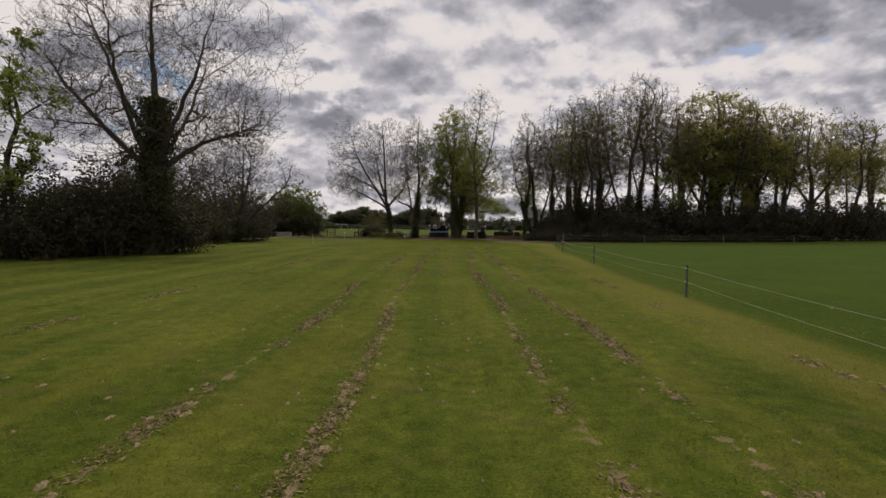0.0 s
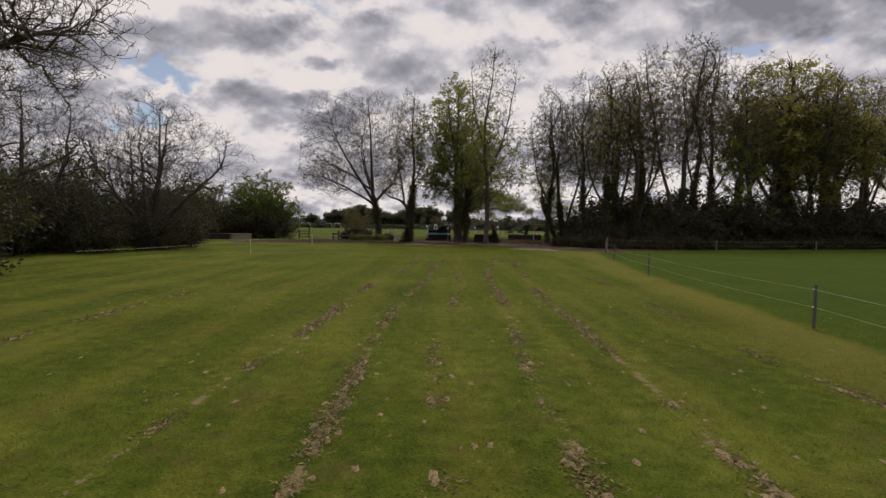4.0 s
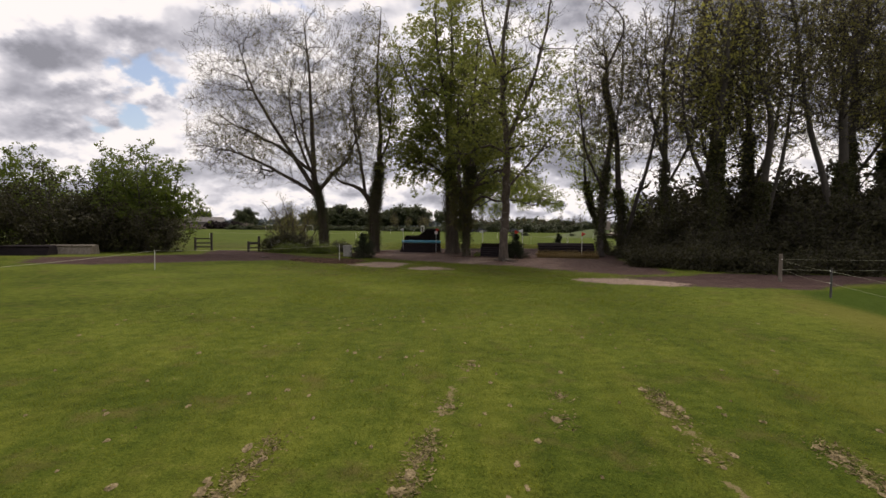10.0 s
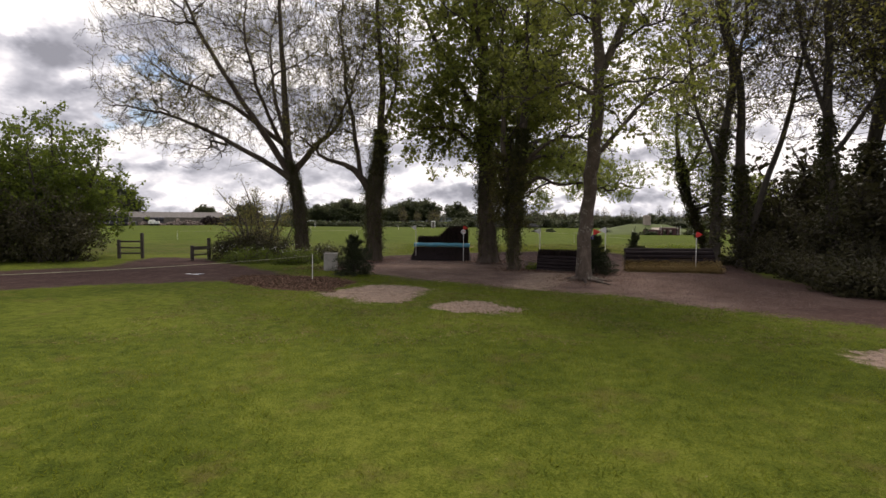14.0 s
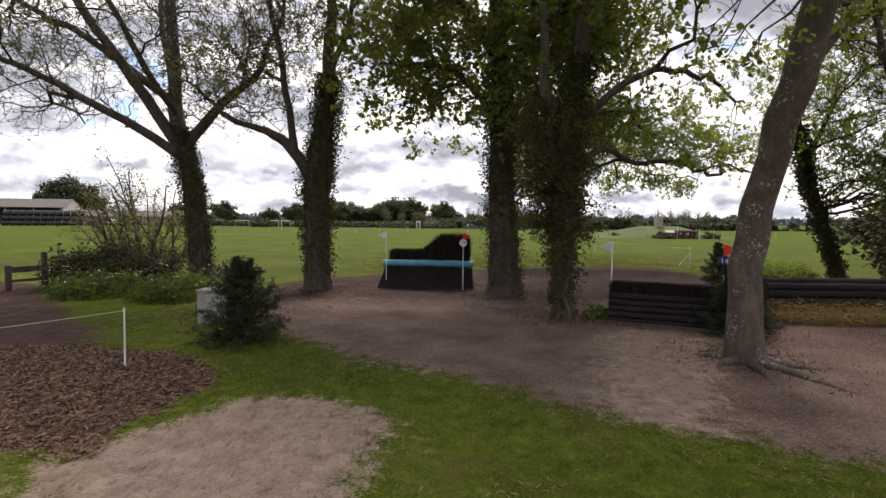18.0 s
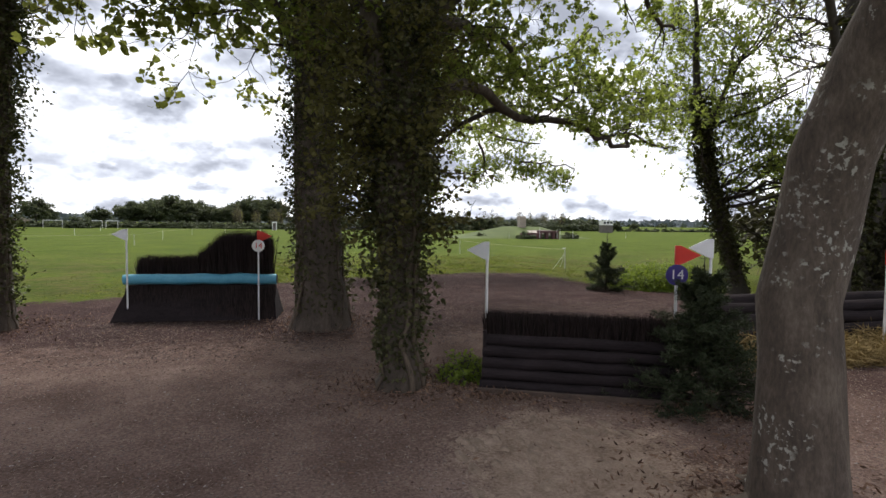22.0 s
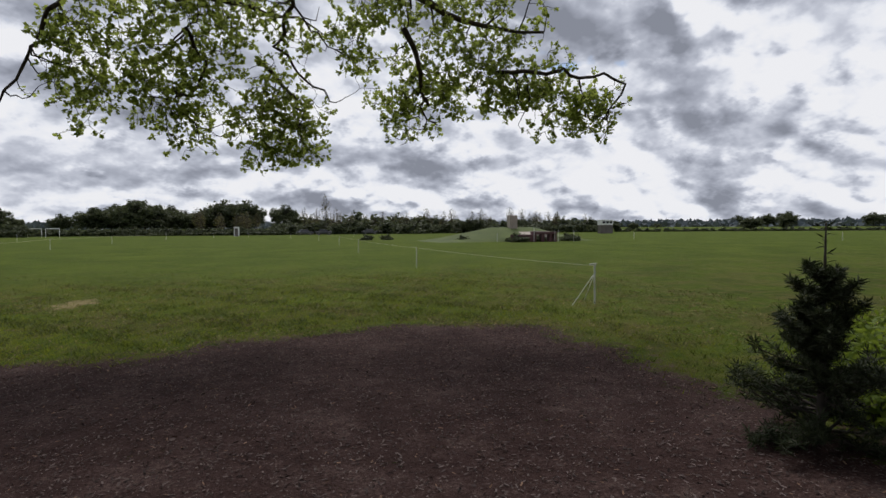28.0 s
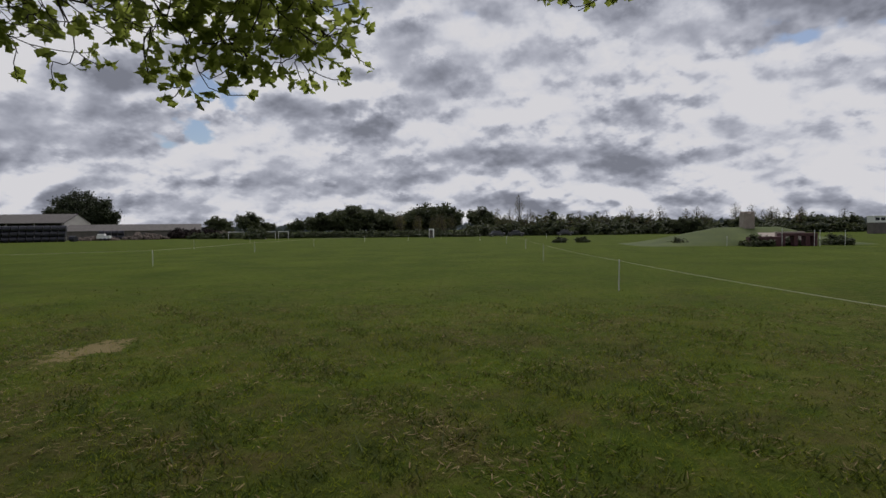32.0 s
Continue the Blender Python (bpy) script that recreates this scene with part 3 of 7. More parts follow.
OAK_LEAF = np.array([(0, 0), (0.3, 0.3), (0.4, 0.2), (0.68, 0.42), (0.78, 0.25), (1, 0), (0.78, -0.25), (0.68, -0.42), (0.4, -0.2), (0.3, -0.3)])
MAPLE_LEAF = np.array([(0, 0), (0.25, 0.42), (0.6, 0.36), (1, 0), (0.6, -0.36), (0.25, -0.42)])
PLAIN_LEAF = np.array([(0, 0), (0.45, 0.36), (1, 0), (0.45, -0.36)])


def leaves(rng, spots, size, shape=PLAIN_LEAF, droop=0.35):
    """Leaf blades, slightly folded, at the spots."""
    n, k = len(spots), len(shape)
    a = rng.normal(size=(n, 3))
    a[:, 2] = a[:, 2] * 0.6 - droop
    a = unit(a)
    b = unit(np.cross(a, rng.normal(size=(n, 3)) + 1.2 * UP))
    c = np.cross(a, b)
    s = size * rng.uniform(0.6, 1.3, n)[:, None, None]
    fold = np.abs(shape[:, 1]) * 0.35
    V = spots[:, None] + s * (shape[None, :, :1] * a[:, None] + shape[None, :, 1:] * b[:, None] + fold[None, :, None] * c[:, None])
    return V.reshape(-1, 3), np.arange(n * k).reshape(n, k)


def along(rng, P, n, blur):
    """n random spots along each polyline's outer part."""
    N, K, _ = P.shape
    f = rng.uniform(0.25, 1.0, (N, n)) * (K - 1)
    i = np.clip(f.astype(int), 0, K - 2)
    w = (f - i)[..., None]
    r = np.arange(N)[:, None]
    return (P[r, i] * (1 - w) + P[r, i + 1] * w).reshape(-1, 3) + rng.normal(0, blur, (N * n, 3))


def rounded(P, dome):
    """Shortens shoots that would leave a crown's outline (centre and radii); they keep their direction and shape."""
    if dome is None:
        return P
    c, r = np.array(dome[:3]), np.array(dome[3:])
    k = np.full((len(P), 1, 1), 0.12)
    for share in (0.25, 0.4, 0.55, 0.7, 0.85, 1.0):
        d = (P[:, 0] + (P[:, -1] - P[:, 0]) * share - c) / r
        lobes = 1 + 0.10 * np.sin(5 * d[:, 0] + 2) + 0.09 * np.sin(6 * d[:, 2] + 4 * d[:, 1]) + 0.05 * np.sin(13 * d[:, 0] + 9 * d[:, 2])
        inside = np.linalg.norm(d, axis=1) < lobes
        k[inside] = share
    return P[:, :1] + (P - P[:, :1]) * k


def rosettes(rng, P, per, size, shape, droop, blur):
    """Leaves in whorls at the ends of the twigs and a few along them, fanned outwards."""
    N, K, _ = P.shape
    ends = rng.integers(0, 3, (N, per)) == 0
    f = np.where(ends, rng.uniform(0.35, 0.95, (N, per)), 1.0) * (K - 1)
    i = np.clip(f.astype(int), 0, K - 2)
    w = (f - i)[..., None]
    r = np.arange(N)[:, None]
    spots = (P[r, i] * (1 - w) + P[r, i + 1] * w).reshape(-1, 3) + rng.normal(0, blur, (N * per, 3))
    d = np.repeat(unit(P[:, -1] - P[:, -2]), per, 0)
    n, k = len(spots), len(shape)
    a = unit(d * 0.7 + unit(rng.normal(size=(n, 3))) - UP * droop)
    b = unit(np.cross(a, UP + 0.7 * rng.normal(size=(n, 3))))
    c = np.cross(a, b)
    sz = size * rng.uniform(0.6, 1.25, n)[:, None, None]
    bend = np.abs(shape[:, 1]) * 0.3 - 0.18 * shape[:, 0] ** 2
    V = spots[:, None] + sz * (shape[None, :, :1] * a[:, None] + shape[None, :, 1:] * b[:, None] + bend[None, :, None] * c[:, None])
    return V.reshape(-1, 3), np.arange(n * k).reshape(n, k)


def fill_crown(rng, lines, blobs, fork, twig_r, clear, shares, clump=0.0):
    """Branchwork that fills a crown: points are strewn through its masses (centre, radii, twigs), and each grows a curved shoot from the nearest wood, boughs first, twigs last."""
    pp = np.concatenate([p[0] for p, r in lines])
    tt = np.concatenate([unit(np.gradient(p[0], axis=0)) for p, r in lines])
    rr = np.concatenate([r[0] for p, r in lines])
    ok = pp[:, 2] > fork
    pp, tt, rr = pp[ok], tt[ok], rr[ok]
    out = []
    for share in shares:
        ends = []
        for cx, cy, cz, rx, ry, rz, n in blobs:
            d = unit(rng.normal(size=(max(3, int(n / share)), 3)))
            lobe = 1 + 0.10 * np.sin(5 * d[:, :1] + 2 + cx) + 0.09 * np.sin(6 * d[:, 2:] + 4 * d[:, 1:2]) + 0.05 * np.sin(13 * d[:, :1] + 9 * d[:, 2:] + cz)
            ends.append(np.array((cx, cy, cz)) + d * lobe * rng.random((len(d), 1)) ** 0.42 * np.array((rx, ry, rz)))
        e = np.concatenate(ends)
        if clump and share == shares[-1]:                         # the last twigs gather round the branch ends
            tips = out[-1][0][:, -1]
            e = tips[rng.integers(0, len(tips), len(e))] + rng.normal(0, clump, e.shape) * (1, 1, 0.75)
        e = e[e[:, 2] > clear]
        kd = KDTree(len(pp))
        for k, q in enumerate(pp):
            kd.insert(q, k)
        kd.balance()
        core = pp[:1]
        step = np.array([kd.find(q)[2] for q in e])
        at = e - unit(e - core) * (0.45 * step)[:, None]
        idx = np.array([kd.find(q)[1] for q in at])
        p = pp[idx]
        L = np.linalg.norm(e - p, axis=1)[:, None]
        ok = L[:, 0] > 0.05
        e, p, idx, L = e[ok], p[ok], idx[ok], L[ok]
        K = 7 if share > 20 else 5 if share > 3 else 4
        c = p + unit(0.7 * tt[idx] + unit(e - p) + 0.25 * rng.normal(size=p.shape)) * 0.5 * L - UP * 0.10 * L
        u = np.linspace(0, 1, K)[None, :, None]
        P = (1 - u) ** 2 * p[:, None] + 2 * u * (1 - u) * c[:, None] + u ** 2 * e[:, None]
        P[:, 1:-1] += rng.normal(0, 0.03, P[:, 1:-1].shape) * L[:, None]
        r0 = np.minimum(rr[idx] * 0.75, twig_r + 0.014 * L[:, 0] ** 1.15)[:, None]
        R = np.maximum(r0 * np.linspace(1, 0.35, K)[None], twig_r)
        out.append((P, R))
        T = unit(np.gradient(P, axis=1))
        pp, tt, rr = np.concatenate([pp, P[:, 1:].reshape(-1, 3)]), np.concatenate([tt, T[:, 1:].reshape(-1, 3)]), np.concatenate([rr, R[:, 1:].reshape(-1)])
    return out


def tree(name, place, label, stems, seed, limbs=(4, 0.4, 1.0, 6.0, 50, 0.06), levels=((6, 0.55, 45), (5, 0.5, 42), (4, 0.55, 40)), leaf=None, per=2, size=0.2, shape=PLAIN_LEAF,
         bark=None, ivy=0.0, ivy_n=0, ivy_size=0.12, wobble=0.16, lift=0.03, hang=0, blur=0.12, ground=0.0, twig_r=0.012, fine=3, shorten=0.35, clear=0.0, ivy_deep=0.09, flare=1.5, group="trees", droop=0.35, dome=None, whorls=False, thin_above=99.0, blobs=None, fork=4.0, shares=(110, 22, 5, 1), clump=0.0):
    """A tree: stems are given lines (x, y, z, radius) from its foot; limbs: count on each stem, from, to, metres, angle, lift."""
    rng = np.random.default_rng(seed)
    bark = bark or bark_grey
    ob = thing(name, (place[0], place[1], ground), label, "tree", group)
    lines = [spline(s, 22) for s in stems]
    trunk_v = []
    for k, ln in enumerate(lines):
        P, R = ln[None, :, :3].copy(), np.maximum(ln[None, :, 3], 0.02).copy()
        if k:
            zig = np.cumsum(rng.normal(0, 0.06 + 0.55 * max(0.0, wobble - 0.16), P.shape), 1)
            P += (zig - zig[:, :1]) * np.linspace(0, 1, P.shape[1])[None, :, None]
        else:
            P[:, 1:] += rng.normal(0, 0.03, P[:, 1:].shape)
        lines[k] = (P, R)
        if k == 0:
            R = R.copy()
            extra = np.exp(-P[0, :, 2] / 0.35)
            R[0] *= 1 + (flare - 1) * extra
        v, f = tubes(P, R, 14 if k == 0 else 9)
        v = v + 0.04 * np.minimum(1, ln[0, 3] * 2) * np.stack([wave(v[:, 2], v[:, 0], 3, seed), wave(v[:, 2], v[:, 1], 3.7, seed), 0 * v[:, 0]], 1)
        trunk_v.append((v, f))
    part("trunk", mesh_np("trunk", *trunk_v[0], True), bark, ob)
    for piece in trunk_v[1:]:
        part("limb", mesh_np("limb", *piece, True), bark, ob)
    branch = []
    cnt, t0, t1, length, angle, lf = limbs
    for k, (P, R) in enumerate(lines if blobs is None else []):
        c = cnt if not isinstance(cnt, tuple) else cnt[min(k, len(cnt) - 1)]
        if c:
            a0 = t0 if not isinstance(t0, tuple) else t0[min(k, len(t0) - 1)]
            ln = length if not isinstance(length, tuple) else length[min(k, len(length) - 1)]
            branch.append(sprout(rng, P, R, c, a0, t1, ln, angle, lf, wobble * 0.8, 7, 0.5, 0.3, shorten))
    branch = [(rounded(p, dome), r) for p, r in branch]
    cur = branch
    made = [tubes(p, r, 6) for p, r in cur]
    if blobs is not None:
        grown = fill_crown(rng, lines, blobs, fork, twig_r, clear, shares, clump)
        made = [tubes(p, r, 5 if k == 0 else 4 if k < len(grown) - 1 else 3) for k, (p, r) in enumerate(grown)]
        cur = grown[-1:]
    for li, (n, share, ang) in enumerate(levels if blobs is None else ()):
        last = li == len(levels) - 1
        cur = [sprout(rng, p, r, n, 0.2, 1.0, -share, ang, lift - hang * li * 0.02, min(wobble, 0.19) if leaf is leaf_bud else wobble * (1 + 0.3 * li), fine if last else 5, 0.6, 0.35, 0.4, twig_r) for p, r in cur]
        cur = [(rounded(p, dome), r) for p, r in cur]
        if clear:
            for p, r in cur:
                p[..., 2] = np.where(p[..., 2] < clear, clear + 0.25 * (p[..., 2] - clear), p[..., 2])
        made += [tubes(p, r, 3 if last else 4) for p, r in cur]
    part("branchwork", mesh_np("branchwork", *join_np(made), True), twig_mat, ob)
    if leaf is not None and per:
        spots = np.concatenate([along(rng, p, per, blur) for p, r in cur])
        if clear:
            spots = spots[spots[:, 2] > clear - 0.35 * rng.random(len(spots))]
        if whorls:
            twigs = np.concatenate([p for p, r in cur if p.shape[1] == cur[0][0].shape[1]])
            twigs = twigs[(twigs[:, -1, 2] < thin_above + rng.normal(0, 1.0, len(twigs))) | (rng.random(len(twigs)) < 0.12)]
            data = rosettes(rng, twigs, per, size, shape, droop, blur)
        else:
            data = leaves(rng, spots, size, shape, droop)
        part("crown", mesh_np("crown", *data), leaf, ob)
    if ivy_n:
        P, R = lines[0]
        z = P[0, :, 2]
        q = rng.random(ivy_n) ** 0.68 * ivy
        cx, cy, cr = np.interp(q, z, P[0, :, 0]), np.interp(q, z, P[0, :, 1]), np.interp(q, z, R[0])
        a = rng.random(ivy_n) * 6.283
        lump = 1 + 0.2 * np.sin(a * 3 + q * 1.1 + seed) + 0.15 * np.sin(q * 2.3 + a)
        rr = cr * 1.02 + np.abs(rng.normal(0.06, ivy_deep, ivy_n)) * lump * np.clip(0.35 + q / 2.2, 0.35, 1.2) + 0.1 * (lump - 1)
        spots = np.stack([cx + np.cos(a) * rr, cy + np.sin(a) * rr, q], 1)
        v, f = leaves(rng, spots, ivy_size, np.array([(0, 0), (0.3, 0.45), (0.55, 0.25), (1, 0), (0.55, -0.25), (0.3, -0.45)]) if ivy_size < 0.15 else PLAIN_LEAF, 0.8)
        if ivy_size < 0.1:
            for _ in range(9):
                zz = np.linspace(-0.05, ivy * rng.uniform(0.45, 0.95), 26)
                aa = rng.random() * 6.283 + np.cumsum(rng.normal(0, 0.13, 26))
                r0 = np.interp(zz, z, R[0]) * (1 + (flare - 1) * np.exp(-np.maximum(zz, 0) / 0.35)) + 0.02
                line = np.stack([np.interp(zz, z, P[0, :, 0]) + np.cos(aa) * r0, np.interp(zz, z, P[0, :, 1]) + np.sin(aa) * r0, zz], 1)[None]
                part("ivy_stem", mesh_np("ivy_stem", *tubes(line, np.linspace(rng.uniform(0.025, 0.05), 0.012, 26)[None], 6), True), ivy_bark, ob)
        part("ivy", mesh_np("ivy", v, f), leaf_ivy, ob, "dark green ivy climbing the trunk")
    return ob


def straight(h, r, lean=(0, 0), bend=0.4, seed=0):
    rng = np.random.default_rng(seed + 500)
    pts = []
    for k, s in enumerate((0, 0.1, 0.3, 0.5, 0.7, 0.88, 1.0)):
        o = rng.normal(0, bend, 2) * s
        pts.append((lean[0] * s + o[0], lean[1] * s + o[1], h * s, r * (1 - s) ** 0.8 + 0.03))
    return pts


def bush(name, place, label, radius, height, leaf, seed, stems=26, per=5, size=0.16, category="bush", group="bushes", lean=0.5, blur=0.16, twig=None, shoots=(6, 3), dome=None):
    rng = np.random.default_rng(seed)
    ob = thing(name, place, label, category, group)
    n = stems
    a = rng.random(n) * 6.283
    q = np.sqrt(rng.random(n))
    foot = np.stack([np.cos(a) * q * radius * 0.45, np.sin(a) * q * radius * 0.45, 0 * a], 1)
    out = np.stack([np.cos(a), np.sin(a), 0 * a], 1) * (q * lean * radius / height)[:, None]
    v = unit(out + UP + rng.normal(0, 0.12, (n, 3)))
    L = height * rng.uniform(0.6, 1.0, n) * (1 - 0.35 * q)
    P = np.empty((n, 6, 3))
    P[:, 0] = foot
    for k in range(1, 6):
        v = unit(v + rng.normal(0, 0.13, v.shape) + out * 0.15)
        P[:, k] = P[:, k - 1] + v * (L / 5)[:, None]
    P = rounded(P, dome)
    R = np.linspace(1, 0.3, 6)[None] * (0.018 * height ** 0.7) * rng.uniform(0.6, 1.3, (n, 1))
    p1 = sprout(rng, P, R, shoots[0], 0.1, 1.0, radius * 0.34, 65, 0.05, 0.35, 4, 0.6, 0.3, 0.3)
    p1 = (rounded(p1[0], dome), p1[1])
    p2 = sprout(rng, *p1, shoots[1], 0.2, 1.0, -0.6, 45, 0.02, 0.25, 3, 0.6, 0.4, 0.3)
    p2 = (rounded(p2[0], dome), p2[1])
    part("stem", mesh_np("stem", *join_np([tubes(P, R, 5), tubes(*p1, 3), tubes(*p2, 3)]), True), twig or bark_dark, ob)
    spots = np.concatenate([along(rng, p2[0], per, blur), along(rng, p1[0], per * 2, blur)])
    spots[:, 2] = np.maximum(spots[:, 2], 0.05)
    part("crown", mesh_np("crown", *leaves(rng, spots, size)), leaf, ob)
    return ob


def fir(name, place, label, height, radius, seed, lead=0.25, dense=1.0):
    """A young spruce: a stem, whorls of drooping boughs with side shoots, needles on all of them."""
    rng = np.random.default_rng(seed)
    ob = thing(name, place, label, "fir tree", "young firs")
    stem = np.zeros((1, 8, 3))
    stem[0, :, 2] = np.linspace(0, height, 8)
    R = np.linspace(0.022 * height, 0.006, 8)[None]
    tiers = []
    for k in range(9):                              # whorls, each shorter and more upright than the one below
        h = k / 9
        low = 0.03 + h * (0.97 - lead * 0.22)
        n = max(4, round((15 - 9 * h) * dense))
        tiers.append(sprout(rng, stem, R, n, low, low + 0.05, radius * (1.25 - 1.05 * h), 86 - 34 * h, 0.03 + 0.05 * h, 0.06, 6, 0.4, 0.3, 0.0, 0.004))
    b, br = np.concatenate([p for p, r in tiers]), np.concatenate([r for p, r in tiers])
    b[..., 2] = np.maximum(b[..., 2], 0.04)
    c, cr = sprout(rng, b, br, 12, 0.12, 1.0, -0.38, 38, 0.05, 0.07, 4, 0.6, 0.4, 0.5, 0.003)
    part("trunk", mesh_np("trunk", *join_np([tubes(stem, R, 8), tubes(b, br, 4), tubes(c, cr, 3)]), True), bark_dark, ob)
    spots = np.concatenate([along(rng, c, 30, 0.006), along(rng, b, 40, 0.008), along(rng, stem, 160, 0.008)])
    thin = np.array([(0, 0), (0.5, 0.07), (1, 0), (0.5, -0.07)])
    part("foliage", mesh_np("foliage", *leaves(rng, spots, 0.062 + 0.014 * height, thin, -0.35)), needle_mat, ob)
    return ob


def box_bm(sx, sy, sz, at=(0, 0, 0), bevel=0.0, bm=None):
    own = bm is None
    bm = bm or bmesh.new()
    r = bmesh.ops.create_cube(bm, size=1, matrix=Matrix.Translation(at) @ Matrix.Diagonal((sx, sy, sz, 1)))
    if bevel:
        es = {e for v in r["verts"] for e in v.link_edges}
        bmesh.ops.bevel(bm, geom=list(es), offset=bevel, segments=2, affect="EDGES", profile=0.6)
    return bm


def rod(p, q, r, sides=8, r2=None):
    """A capped rod from p to q."""
    bm = bmesh.new()
    p, q = Vector(p), Vector(q)
    m = Matrix.Translation((p + q) / 2) @ (q - p).to_track_quat("Z", "Y").to_matrix().to_4x4()
    bmesh.ops.create_cone(bm, cap_ends=True, segments=sides, radius1=r, radius2=r if r2 is None else r2, depth=(q - p).length, matrix=m)
    return bm

# ---- THINGS ----
# -- the row of trees round the jumps --
tree("ash_tree", (-9.9, 99.4), "tall ash with budding twigs and an ivy-clad trunk", [
    [(0, 0, 0, 0.42), (-0.1, 0, 2.5, 0.36), (-0.5, 0, 5.2, 0.34), (-1.0, 0.2, 7.5, 0.27), (-1.2, 0.4, 11, 0.2), (-1.4, 0.2, 16, 0.12), (-1.9, 0, 21.5, 0.03)],
    [(-0.5, 0, 5.2, 0.25), (-2.4, -0.6, 8.2, 0.2), (-4.6, -1, 11.2, 0.15), (-6.6, -1.2, 14.5, 0.1), (-8.2, -1, 18, 0.03)],
    [(-0.4, 0, 5.0, 0.2), (-2.6, -0.8, 6.6, 0.16), (-5.4, -1.2, 7.8, 0.12), (-8.2, -1.6, 8.8, 0.08), (-11.2, -2, 9.4, 0.03)]] + [
[(-1.2, -0.2, 7.6, 0.17), (-4.0, -0.4, 9.6, 0.13), (-7.0, 0.6, 11.0, 0.09), (-10.6, 1.0, 12.6, 0.03)],
    [(-0.6, 0, 5.6, 0.22), (0.8, 0.3, 7.6, 0.18), (2.2, 0.5, 9.2, 0.12), (3.2, 0.4, 12.0, 0.07), (3.6, 0.2, 15.5, 0.03)],
    [(-1.1, 0.3, 8, 0.16), (-2.4, 2.0, 11, 0.12), (-3.2, 3.4, 15, 0.07), (-3.0, 4, 19, 0.03)],
    [(-0.8, 0.1, 6.8, 0.14), (-1.6, -2.0, 9, 0.11), (-2.2, -3.4, 12, 0.07), (-2.0, -4.2, 16, 0.03)],
], 11, blobs=[(-3.4, 0, 14.4, 8.8, 7.4, 8.6, 9500), (-8.0, -1, 10.0, 4.2, 3.4, 3.0, 2200), (1.6, 0.3, 12.0, 3.4, 3.2, 5.0, 1600)], fork=5.0, leaf=leaf_bud, per=3, size=0.085, ivy=6.5, ivy_n=8000, ivy_size=0.085, wobble=0.26, twig_r=0.008, blur=0.04, clear=6.0)

tree("forked_ash", (-5.15, 99.0), "slender upright ash forked low, trunk thick with ivy", [
    [(0, 0, 0, 0.46), (0.02, 0, 2.5, 0.44), (0.05, 0, 4.6, 0.5), (0.4, 0, 7, 0.33), (0.5, 0, 9, 0.24), (0.5, 0.2, 12, 0.17), (0.2, 0.2, 17, 0.1), (0.6, 0, 22.5, 0.03)],
    [(0.0, 0, 4.0, 0.27), (-0.9, -0.3, 5.6, 0.22), (-2.2, -0.8, 6.5, 0.13), (-3.6, -1.1, 7.2, 0.09), (-5.0, -1.3, 8.6, 0.03)],
    [(-0.8, -0.3, 5.5, 0.16), (-1.2, -0.2, 8.5, 0.12), (-1.9, 0.3, 12.5, 0.09), (-1.6, 0.6, 18, 0.03)],
    [(0.5, 0, 8.5, 0.14), (1.4, -0.5, 10.5, 0.1), (1.8, -0.9, 13.5, 0.06), (2.3, -1.0, 16.5, 0.03)],
], 12, blobs=[(-0.2, 0, 14.5, 3.4, 3.4, 8.4, 3600), (-3.2, -0.8, 8.4, 2.4, 1.8, 2.0, 800)], fork=5.0, leaf=leaf_bud, per=4, size=0.11, blur=0.06, ivy=8.5, ivy_n=12000, ivy_size=0.09, ivy_deep=0.14, flare=1.25, wobble=0.26, twig_r=0.008, clear=5.6)

